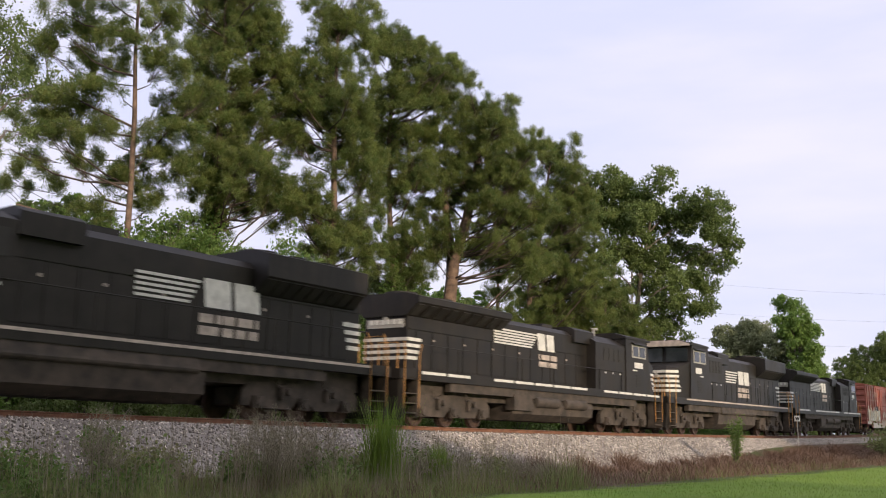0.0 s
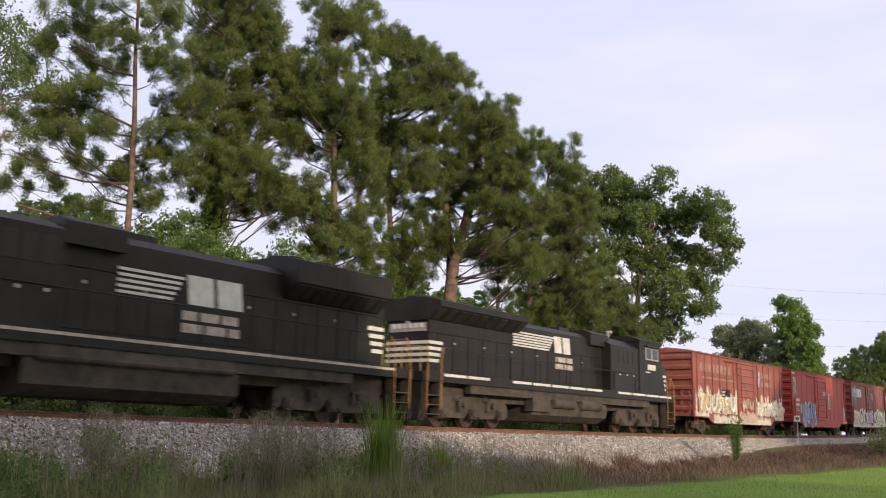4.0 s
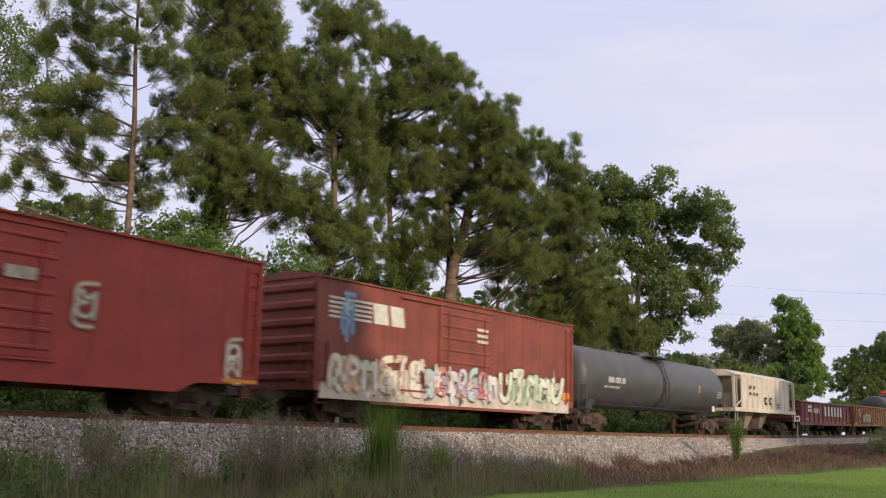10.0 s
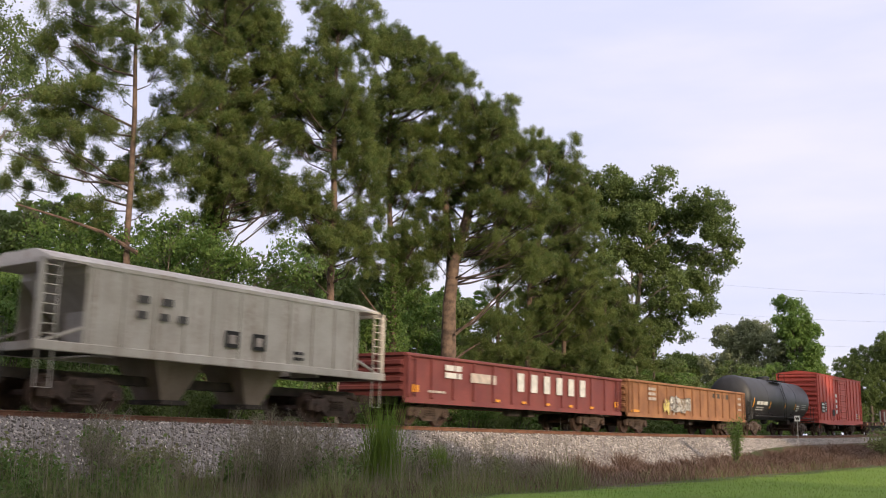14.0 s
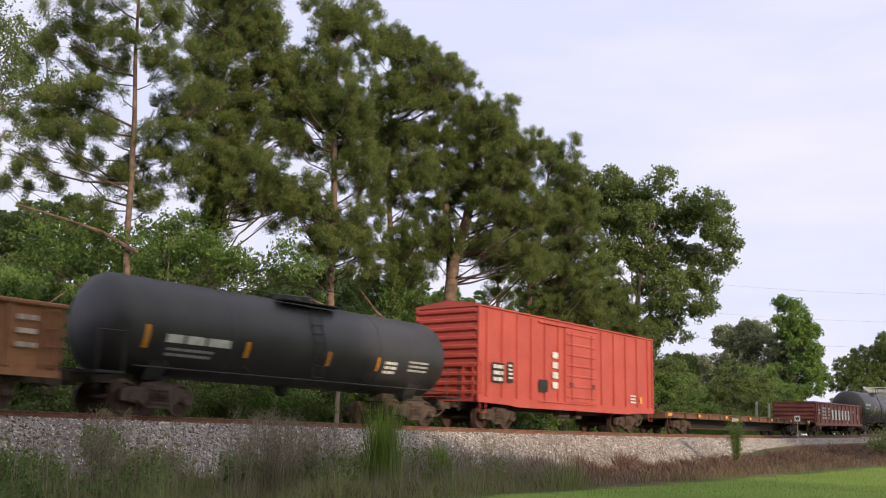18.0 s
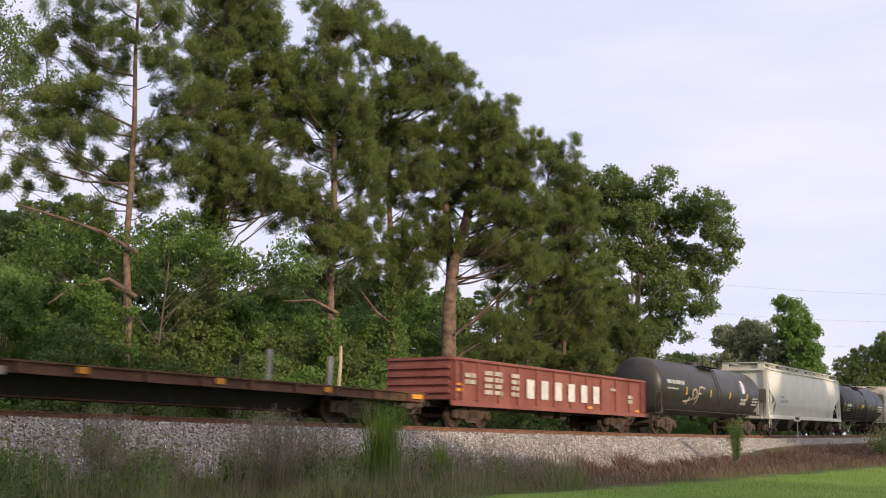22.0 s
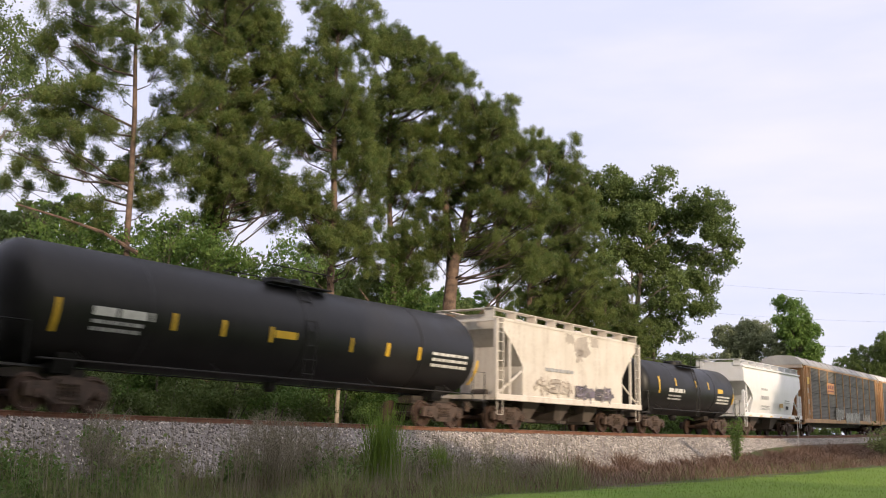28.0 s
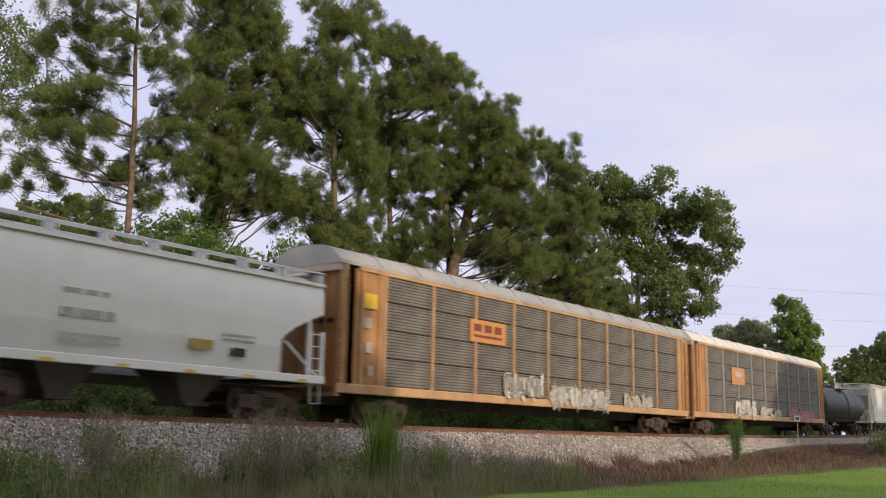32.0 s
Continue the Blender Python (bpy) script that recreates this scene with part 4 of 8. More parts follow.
def herb(name, a, l, h, w, count, leaf, seed, label, green, blade=False):
    """A leafy weed or grass clump of its own."""
    rng = np.random.default_rng(seed)
    p = spot(a, l)
    root = thing(name, label, "plant", "", "", Matrix.Translation((p.x, p.y, ground_z(a, l) - 0.03)))
    if blade:
        base = np.stack([rng.normal(0, w * 0.5, count), rng.normal(0, w * 0.5, count), np.zeros(count)], 1)
        v, f = stalks(rng, base, h * 0.85, 0.012, 0.3)
        tagged(link("tuft", mesh_np("tuft", v, f, green), root), "", "", "", "stuff")
        return
    st = Form()
    cen = []
    for i in range(9):
        tip = Vector((rng.uniform(-w, w), rng.uniform(-w, w) * 0.7, h * rng.uniform(0.6, 1.0)))
        st.tube([(tip.x * 0.15, tip.y * 0.15, 0), tuple(tip * 0.55), tuple(tip)], 0.012, 5, 0.004)
        k = count // 9
        t = rng.random((k, 1)) ** 0.6
        cen.append(np.array(tip)[None] * t + rng.normal(0, 0.13 * w + 0.04, (k, 3)) * (0.4 + t))
    v, f = leaves(rng, np.concatenate(cen), leaf)
    link("foliage", mesh_np("foliage", v, f, green), root)
    tagged(part("stems", st, OAK_BARK, root), "", "", "", "stuff")


herb("sapling", 16.6, 5.4, 2.5, 0.42, 2600, 0.036, 71, "young green sapling in front of the ballast", BUSH_GREEN)
herb("grass_clump", -10.9, 6.4, 2.3, 0.38, 620, 0, 72, "tall bright green grass clump in front of the ballast", LAWN_BLADE, True)
herb("grass_clump", -8.7, 6.5, 1.2, 0.3, 500, 0, 73, "tall bright green grass clump in front of the ballast", LAWN_BLADE, True)
herb("sapling", -17.9, 4.6, 1.25, 0.3, 800, 0.055, 74, "young green weed at the foot of the ballast", BUSH_GREEN)
herb("sapling", 43.0, 6.2, 1.6, 2.2, 2200, 0.09, 77, "straggly brown-green bush at the lawn's edge", GRASS_GREEN)
hrng = random.Random(9)
for i in range(16):
    herb("leafy_weed", -23 + i * 1.25 + hrng.uniform(-0.5, 0.5), hrng.uniform(4.6, 7.2), hrng.uniform(0.5, 0.95) * (1.15 - i * 0.02), hrng.uniform(0.45, 0.8), 1100, 0.05, 80 + i,
         "leafy green weed at the foot of the ballast", hrng.choice((BUSH_GREEN, GRASS_GREEN)))


def dry_weed(a, l, h, spread, seed):
    """A tall branching weed gone to seed: bare stems and feathery heads."""
    rng = np.random.default_rng(seed)
    p = spot(a, l)
    root = thing("dry_weed", "tall bare grey-brown weed gone to seed", "weed", "tall weeds before the ballast", "", Matrix.Translation((p.x, p.y, ground_z(a, l) - 0.03)))
    heads = []
    for i in range(int(rng.integers(5, 9))):
        st = Form()
        bx, by = rng.normal(0, spread * 0.45, 2)
        hh = h * rng.uniform(0.55, 1.0)
        tip = Vector((bx + rng.normal(0, 0.12), by + rng.normal(0, 0.12), hh))
        base = Vector((bx, by, 0))
        st.tube([base, base.lerp(tip, 0.5) + Vector((rng.normal(0, 0.04), rng.normal(0, 0.04), 0)), tip], 0.011, 4, 0.004)
        for k in range(7):
            t = rng.uniform(0.45, 0.95)
            q = base.lerp(tip, t)
            e = q + Vector((rng.normal(0, 0.12), rng.normal(0, 0.12), rng.uniform(0.12, 0.3) * h * 0.5))
            st.tube([q, e], 0.006, 3, 0.003)
            heads += [tuple(e), tuple(q.lerp(e, 0.6))]
        heads.append(tuple(tip))
        part("stem", st, STALK, root)
    cen = np.repeat(np.array(heads), 2, 0) + rng.normal(0, 0.04, (len(heads) * 2, 3))
    v, f = blades(rng, cen, 4, 0.07, 0.009, 1.0, 0.3)
    tagged(link("seed_head", mesh_np("seed_head", v, f, STALK), root), "", "", "", "stuff")


wrng = random.Random(12)
for a0, a1, count, tall in ((-19.9, -18.9, 3, 2.05), (-16.6, -14.0, 11, 2.2), (-13.8, -11.6, 6, 1.8), (-9.8, -8.6, 3, 1.2), (-8.4, -7.0, 5, 1.5), (-6.6, -2.5, 6, 0.95), (-18.6, -17.0, 3, 1.2)):
    for i in range(count):
        dry_weed(wrng.uniform(a0, a1), wrng.uniform(5.2, 7.4), tall * wrng.uniform(0.75, 1.0), 0.45, wrng.randrange(9999))
for i in range(7):
    herb("leafy_weed", -24 + i * 0.9 + hrng.uniform(-0.3, 0.3), hrng.uniform(5.6, 8.2), hrng.uniform(0.5, 0.9), hrng.uniform(0.45, 0.7), 900, 0.05, 180 + i, "leafy green weed at the foot of the ballast", BUSH_GREEN)
# ---- the train ----
RUN = (10.57, 10.97, 11.13, 11.31, 11.60, 11.67, 12.04, 12.28, 12.62)  # speed every four seconds


def rolled(t):
    """How far the train has come by t seconds."""
    i = min(int(t // 4), 7)
    u = t - 4 * i
    return sum((RUN[j] + RUN[j + 1]) * 2 for j in range(i)) + RUN[i] * u + (RUN[i + 1] - RUN[i]) / 8 * u * u


def flat_paint(name, col, rough=0.5, worn=0.25):
    """Lettering and small painted parts, slightly dirty."""
    return surface(name, tuple(c * (1 - worn) for c in col), col, rough, 0, 4.0, 30.0, 0.1, 0.004)


LOCO_BLACK = surface("locomotive_black_paint", (0.013, 0.0115, 0.0105), (0.024, 0.0208, 0.0188), 0.5, 0, 1.2, 30, 0.1, 0.004, (0.06, 0.046, 0.036), 0.35)
LOCO_BLACK.node_tree.nodes["Principled BSDF"].inputs["Specular IOR Level"].default_value = 0.28
LOCO_GRIME = surface("grimy_underframe", (0.035, 0.029, 0.025), (0.09, 0.072, 0.06), 0.85, 0, 2.5, 25, 0.5, 0.01)
TRUCK_RUST = surface("rusty_truck_casting", (0.055, 0.038, 0.031), (0.14, 0.098, 0.078), 0.85, 0.1, 3.0, 30, 0.5, 0.01)
WHEEL_STEEL = surface("rusty_wheel_steel", (0.06, 0.038, 0.03), (0.14, 0.09, 0.07), 0.6, 0.5, 5.0, 40, 0.3)
WHITE = flat_paint("white_lettering", (0.72, 0.71, 0.68), 0.5)
DIRTY_WHITE = flat_paint("faded_white_lettering", (0.55, 0.47, 0.42), 0.7, 0.35)
ORANGE = flat_paint("safety_orange_handrail", (0.46, 0.235, 0.07), 0.5, 0.3)
YELLOW = flat_paint("yellow_reflector", (0.80, 0.50, 0.04), 0.45, 0.15)
AMBER = flat_paint("amber_reflector", (0.78, 0.33, 0.03), 0.45, 0.15)
DARKGLASS = surface("tinted_cab_glass", (0.02, 0.025, 0.03), (0.03, 0.035, 0.04), 0.06, 0, 1.0, 10, 0.0, 0.001, None, 0, 0.02)
FRAMEGREY = flat_paint("cab_window_frame", (0.40, 0.385, 0.36), 0.5)
# black parts; also stands in for shade inside autoracks and under the flatcar
BLACK = surface("sooty_or_shaded_black", (0.012, 0.011, 0.011), (0.03, 0.027, 0.025), 0.7, 0, 2.0, 30, 0.2)
RUBBER = surface("black_rubber_hose", (0.012, 0.012, 0.012), (0.02, 0.02, 0.02), 0.8, 0, 3.0, 30, 0.1)
SHARED = {}


def shared(key, make):
    if key not in SHARED:
        SHARED[key] = make()
    return SHARED[key]


WHEELS = []  # (wheelset, running distance of its car, which way it turns)


def wheelset_mesh():
    fm = Form()
    fm.lathe_y([(-1.08, 0.0), (-1.08, 0.075), (-0.78, 0.085), (0.78, 0.085), (1.08, 0.075), (1.08, 0.0)], 10)
    for s in (-1, 1):
        prof = [(0.68, 0.0), (0.68, 0.485), (0.705, 0.485), (0.715, 0.457), (0.82, 0.453), (0.82, 0.38), (0.765, 0.36), (0.765, 0.14), (0.86, 0.13), (0.86, 0.0)]
        fm.lathe_y([(s * y, r) for y, r in prof], 24)
        fm.lathe_y([(s * 0.9, 0.0), (s * 0.9, 0.13), (s * 1.16, 0.12), (s * 1.18, 0.05), (s * 1.18, 0.0)], 12)
        for k in range(3):
            a = k * 2.094
            fm.box(0.07 * math.cos(a) - 0.018, 0.07 * math.cos(a) + 0.018, *sorted((s * 1.17, s * 1.20)), 0.07 * math.sin(a) - 0.018, 0.07 * math.sin(a) + 0.018)
        for k in range(6):
            a = k * 1.047
            c, q = math.cos(a), math.sin(a)
            fm.box(0.27 * c - 0.03, 0.27 * c + 0.03, *sorted((s * 0.764, s * 0.775)), 0.27 * q - 0.03, 0.27 * q + 0.03)
    return fm.mesh("wheelset", WHEEL_STEEL, 35)


def sideframe_mesh():
    fm = Form()
    ring = [(-1.16, 0.36), (-1.16, 0.66), (-0.98, 0.72), (-0.55, 0.74), (-0.42, 0.86), (0.42, 0.86), (0.55, 0.74), (0.98, 0.72), (1.16, 0.66), (1.16, 0.36), (1.02, 0.36), (0.95, 0.52), (0.74, 0.52),
            (0.66, 0.40), (0.40, 0.20), (-0.40, 0.20), (-0.66, 0.40), (-0.74, 0.52), (-0.95, 0.52), (-1.02, 0.36)]
    fm.prism_y(ring, 0, 0.16)
    fm.prism_y([(-0.34, 0.30), (0.34, 0.30), (0.34, 0.36), (-0.34, 0.36)], -0.05, 0.21)
    for x in (-0.22, -0.07, 0.08, 0.23):
        for z in (0.38, 0.46, 0.54, 0.62):
            fm.lathe_z([(z, 0.055), (z + 0.05, 0.065)], 8, x, 0.19)
    fm.prism_y([(-0.36, 0.68), (0.36, 0.68), (0.30, 0.80), (-0.30, 0.80)], -0.05, 0.24)
    for x in (-0.88, 0.88):
        fm.lathe_y([(0.10, 0.0), (0.10, 0.15), (0.24, 0.14), (0.24, 0.0)], 12, x, 0.457)
    return fm.mesh("sideframe", TRUCK_RUST, 40)


def bolster_mesh():
    fm = Form().box(-0.2, 0.2, -1.1, 1.1, 0.52, 0.80)
    fm.lathe_z([(0.78, 0.3), (1.0, 0.3)], 14)
    for x in (-0.45, 0.45):
        fm.box(x - 0.04, x + 0.04, -0.8, 0.8, 0.36, 0.44)
        for s in (-1, 1):
            fm.box(x - 0.09, x + 0.09, s * 0.72 - 0.07, s * 0.72 + 0.07, 0.28, 0.56)
    return fm.mesh("truck", TRUCK_RUST)


def truck(car, x, a, flip, spacing=0.88):
    """Two-axle freight truck under a car at x."""
    t = link("truck", shared("bolster", bolster_mesh), car, "rusty cast-steel truck", Matrix.Translation((x, 0, 0)))
    for s in (1, -1):
        link("sideframe", shared("sideframe", sideframe_mesh), t, "", Matrix.Translation((0, s * 0.93, 0)) @ Euler((0, 0, 0 if s > 0 else math.pi)).to_matrix().to_4x4())
    for d in (-spacing, spacing):
        w = link("wheelset", shared("wheelset", wheelset_mesh), t, "", Matrix.Translation((d, 0, 0.457)))
        WHEELS.append((w, (d, 0, 0.457), a, flip))


def loco_frame_mesh():
    fm = Form()
    ring = [(-2.45, 0.42), (-2.45, 0.82), (-2.2, 1.08), (-1.3, 1.14), (-1.0, 1.0), (-0.7, 1.14), (0.7, 1.14), (1.0, 1.0), (1.3, 1.14), (2.2, 1.08), (2.45, 0.82), (2.45, 0.42),
            (2.15, 0.40), (2.05, 0.62), (1.65, 0.62), (1.5, 0.36), (0.5, 0.34), (0.25, 0.6), (-0.25, 0.6), (-0.5, 0.34), (-1.5, 0.36), (-1.65, 0.62), (-2.05, 0.62), (-2.15, 0.40)]
    fm.prism_y(ring, 0, 0.18)
    for x in (-1.86, 0, 1.86):
        fm.box(x - 0.2, x + 0.2, 0.16, 0.3, 0.34, 0.7)
        fm.lathe_y([(0.28, 0), (0.28, 0.16), (0.36, 0.15), (0.36, 0)], 12, x, 0.53)
    for x in (-1.2, 0.75):
        fm.lathe_y([(0.15, 0), (0.15, 0.12), (0.42, 0.12), (0.42, 0)], 10, x, 0.86)
        fm.tube([(x, 0.3, 0.9), (x + 0.5, 0.34, 1.05), (x + 0.55, 0.3, 1.3)], 0.03, 5)
    for x in (-0.95, 0.95):
        fm.lathe_z([(0.62, 0.10), (0.98, 0.10)], 8, x, 0.26)
    return fm.mesh("sideframe", LOCO_GRIME, 40)


def loco_truck(car, x, a, flip):
    t = link("truck", shared("loco_bolster", lambda: Form().box(-2.1, 2.1, -0.5, 0.5, 0.45, 0.95).box(-0.3, 0.3, -1.1, 1.1, 0.7, 1.25).mesh("truck", LOCO_GRIME)), car,
             "grimy three-axle locomotive truck", Matrix.Translation((x, 0, 0)))
    for s in (1, -1):
        link("sideframe", shared("loco_side", loco_frame_mesh), t, "", Matrix.Translation((0, s * 0.93, 0)) @ Euler((0, 0, 0 if s > 0 else math.pi)).to_matrix().to_4x4())
    for d in (-1.86, 0, 1.86):
        w = link("wheelset", shared("loco_wheel", wheelset_mesh), t, "", Matrix.Translation((d, 0, 0.457)) )
        WHEELS.append((w, (d, 0, 0.457), a, flip))


def coupler_mesh():
    fm = Form().box(-0.75, 0.0, -0.11, 0.11, 0.72, 0.96)
    fm.prism_x([(-0.2, 0.66), (0.2, 0.66), (0.2, 1.0), (-0.2, 1.0)], 0.0, 0.16)
    fm.box(0.12, 0.34, -0.17, -0.02, 0.66, 0.98)
    fm.box(0.12, 0.28, 0.06, 0.2, 0.70, 0.94)
    fm.tube([(-0.1, 0.35, 0.85), (0.12, 0.36, 0.6), (0.3, 0.3, 0.45), (0.42, 0.18, 0.42)], 0.028, 6)
    return fm.mesh("coupler", TRUCK_RUST)


def couplers(car, x):
    for s in (1, -1):
        link("coupler", shared("coupler", coupler_mesh), car, "", Matrix.Translation((s * x, 0, 0)) @ Euler((0, 0, 0 if s > 0 else math.pi)).to_matrix().to_4x4())


def bar(car, name, x0, x1, z0, z1, mat, y, side=-1, label="", skew=0.0):
    """A flat painted mark on a car's side."""
    fm = Form().prism_y([(x0, z0), (x1, z0), (x1 + skew, z1), (x0 + skew, z1)], *sorted((side * y, side * (y + 0.007))))
    return part(name, fm, mat, car, label)


def lines(car, x0, x1, z1, rows, h, gap, mat, y, side=-1, seed=0, label="unreadable lettering"):
    """Unreadable lettering as rows of plain bars."""
    rng = random.Random(seed)
    for r in range(rows):
        zt = z1 - r * (h + gap)
        x = x0
        while x < x1 - 0.05:
            w = min(rng.uniform(1.5, 4) * h, x1 - x)
            bar(car, "lettering", x, x + w, zt - h, zt, mat, y, side, label)
            x += w + 0.45 * h


SPRAY = {}


def spray(col):
    if col not in SPRAY:
        SPRAY[col] = surface("spray_paint", tuple(c * 0.72 for c in col), col, 0.6, 0, 2.2, 25, 0.05, 0.003)
    return SPRAY[col]


def blot(rng, cx, cz, w, h, n=11, rough=0.2):
    """Outline of one rounded spray-painted shape."""
    out = []
    for k in range(n):
        a = 2 * math.pi * k / n
        e = 1 + rng.uniform(-rough, rough)
        c, s = math.cos(a), math.sin(a)
        p = 0.55
        out.append((cx + w * e * math.copysign(abs(c) ** p, c), cz + h * e * math.copysign(abs(s) ** p, s)))
    return out


def swept(path, half, y0, y1):
    """A flat painted stroke of one width along a path of (x, z)."""
    left, right = [], []
    n = len(path)
    for i, (x, z) in enumerate(path):
        dx, dz = path[min(i + 1, n - 1)][0] - path[max(i - 1, 0)][0], path[min(i + 1, n - 1)][1] - path[max(i - 1, 0)][1]
        d = math.hypot(dx, dz) + 1e-6
        w = half * (0.75 if i in (0, n - 1) else 1.0)
        left.append((x - dz / d * w, z + dx / d * w))
        right.append((x + dz / d * w, z - dx / d * w))
    vs = [(x, y0, z) for x, z in left + right] + [(x, y1, z) for x, z in left + right]
    m = 2 * n
    fs = []
    for i in range(n - 1):
        fs += [(i, i + 1, n + i + 1, n + i), (m + i, m + n + i, m + n + i + 1, m + i + 1), (i, m + i, m + i + 1, i + 1), (n + i, n + i + 1, m + n + i + 1, m + n + i)]
    fs += [(0, n, m + n, m), (n - 1, m + n - 1, m + 2 * n - 1, 2 * n - 1)]
    return vs, fs


def smooth_path(pts):
    for _ in range(2):
        out = [pts[0]]
        for p, q in zip(pts, pts[1:]):
            out += [(p[0] * 0.75 + q[0] * 0.25, p[1] * 0.75 + q[1] * 0.25), (p[0] * 0.25 + q[0] * 0.75, p[1] * 0.25 + q[1] * 0.75)]
        pts = out + [pts[-1]]
    return pts


LETTER_BONES = (
    ((-0.8, -1), (-0.7, 1), (0.1, 0.2), (0.7, 1), (0.8, -1)), ((-0.7, -1), (-0.7, 1), (0.6, 0.8), (0.5, 0.1), (-0.6, 0.0), (0.8, -1)),
    ((0.8, 0.7), (-0.6, 1), (-0.8, 0.1), (0.7, -0.1), (0.6, -0.9), (-0.8, -0.8)), ((-0.9, 0.9), (0.9, 1.0), (0.0, 0.9), (0.05, -1)),
    ((-0.8, 1), (-0.7, -0.9), (0.7, -0.8), (0.8, 1)), ((0.8, 1), (-0.7, 0.9), (-0.6, 0.0), (0.4, 0.1), (-0.6, 0.0), (-0.7, -0.9), (0.8, -1)))


def graffiti(car, x0, x1, z0, z1, cols, letters, seed, y, side=-1, outline=(0.03, 0.03, 0.04), label="large spray-painted graffiti, unreadable"):
    """Painted shapes: a patchy ground, block strokes with a dark edge and a bright core, flecks and drips over them."""
    rng = random.Random(seed)
    w, h = (x1 - x0) / letters, z1 - z0
    if letters > 1:
        for k, tone in enumerate(cols):
            fm = Form()
            for q in range(max(2, int(letters * 0.8))):
                cx, cz = rng.uniform(x0 + 0.3 * w, x1 - 0.3 * w), z0 + h * rng.uniform(0.28, 0.6)
                off = y + 0.0006 * k + 0.00007 * q
                fm.prism_y(blot(rng, cx, cz, w * rng.uniform(0.35, 0.75), h * rng.uniform(0.16, 0.3), 15, 0.3), *sorted((side * off, side * (off + 0.002))))
            tagged(part("graffiti_ground", fm, spray(tuple(0.75 * c + 0.05 for c in tone)), car), "", "", "", "stuff")
    for i in range(letters):
        cx, cz = x0 + w * (i + 0.5), (z0 + z1) / 2 + rng.uniform(-0.05, 0.05) * h
        half = min(h * 0.12, w * 0.17) * rng.uniform(0.75, 1.15) * (0.3 if letters == 1 else 1.0)
        rx, rz = max(w * 0.6 - half, w * 0.2), (h * 0.5 - half) * rng.uniform(0.85, 1.0)
        paths, lean = [], rng.uniform(-0.15, 0.3)
        for k in range(3 if letters == 1 else rng.choice((1, 1, 2))):
            sgn = rng.choice((-1, 1, 1))
            pts = [(cx + (sgn * px + lean * pz) * rx * (0.85 if k else 1) + rng.uniform(-0.1, 0.1) * rx, cz + pz * rz * (0.7 if k else 1) + rng.uniform(-0.1, 0.1) * rz) for px, pz in rng.choice(LETTER_BONES)]
            paths.append(smooth_path(pts))
        col = cols[i % len(cols)]
        bright = tuple(min(0.85, c * 1.2 + 0.1) for c in cols[(i + 1) % len(cols)])
        for k, (width, tone) in enumerate(((half + 0.02 + 0.02 * h, outline), (half, col), (half * 0.4, bright))):
            fm = Form()
            for j, path in enumerate(paths):
                off = y + 0.004 + 0.005 * k + 0.0012 * j + (0.0004 if i % 2 else 0)
                fm.add(*swept(path if k < 2 else path[len(path) // 4: -len(path) // 4], width, side * off, side * (off + 0.004)))
            part("graffiti", fm, spray(tone), car, label if k == 1 else "")
    if letters > 1:
        for k, tone in enumerate((cols[0], cols[-1], outline)):
            fm = Form()
            for q in range(letters * 3):
                fx, fz = rng.uniform(x0, x1), z0 + h * rng.random() ** 1.3 * 0.95
                off = y + 0.0222 + 0.0008 * k + 0.00002 * q
                tall = rng.random() < 0.4
                fm.prism_y(blot(rng, fx, fz, 0.03 + 0.05 * rng.random(), (0.1 + 0.14 * rng.random()) if tall else 0.03 + 0.05 * rng.random(), 9, 0.35), *sorted((side * off, side * (off + 0.002))))
            tagged(part("paint_speckle", fm, spray(tuple(min(0.85, c * 1.1 + 0.05) for c in tone)), car), "", "", "", "stuff")


def drip_band(car, x0, x1, z0, z1, col, seed, y, side=-1, label="graffiti whitewash with ragged upper edge"):
    """A painted-over band with a ragged upper edge."""
    rng = random.Random(seed)
    top, x = [], x1
    while x > x0:
        top.append((x, z1 - rng.random() ** 2 * 0.55 * (z1 - z0)))
        x -= rng.uniform(0.05, 0.22)
    part("graffiti", Form().prism_y([(x0, z0), (x1, z0)] + top, *sorted((side * y, side * (y + 0.003)))), spray(col), car, label)


def ladder(car, x, y, z0, z1, mat, side, n=None, w=0.42, along=True, rail=True):
    """Grab irons: each rung a part, along a side (x) or across an end (y)."""
    n = n or max(2, int((z1 - z0) / 0.38) + 1)
    fm = Form()
    if along:
        m = Matrix.Translation((x, side * (y + 0.03), 0))
        for xx in (-w / 2, w / 2):
            fm.box(xx - 0.02, xx + 0.02, -0.03, 0.03, z0 - 0.1, z1 + 0.1)
    else:
        m = Matrix.Translation((side * (x + 0.03), y, 0)) @ Euler((0, 0, math.pi / 2)).to_matrix().to_4x4()
        for yy in (-w / 2, w / 2):
            fm.box(yy - 0.02, yy + 0.02, -0.03, 0.03, z0 - 0.1, z1 + 0.1)
    frame_of = part("ladder", fm, mat, car, "", m)
    for i in range(n):
        rung(frame_of, w, mat, Matrix.Translation((0, 0.0, z0 + (z1 - z0) * i / (n - 1))))


def rung(owner, w, mat, m):
    link("rung", shared(("rung", round(w, 2), mat.name), lambda: Form().box(-w / 2, w / 2, -0.0125, 0.0125, -0.0125, 0.0125).mesh("rung", mat)), owner, "", m)


GROUP = "vehicles of the freight train"
CARS = []


def car_root(name, label, category, a0, a1, flip=False):
    a = (a0 + a1) / 2
    car = thing(name, label, category, GROUP)
    CARS.append((car, a, flip))
    return car, (a1 - a0) / 2, a


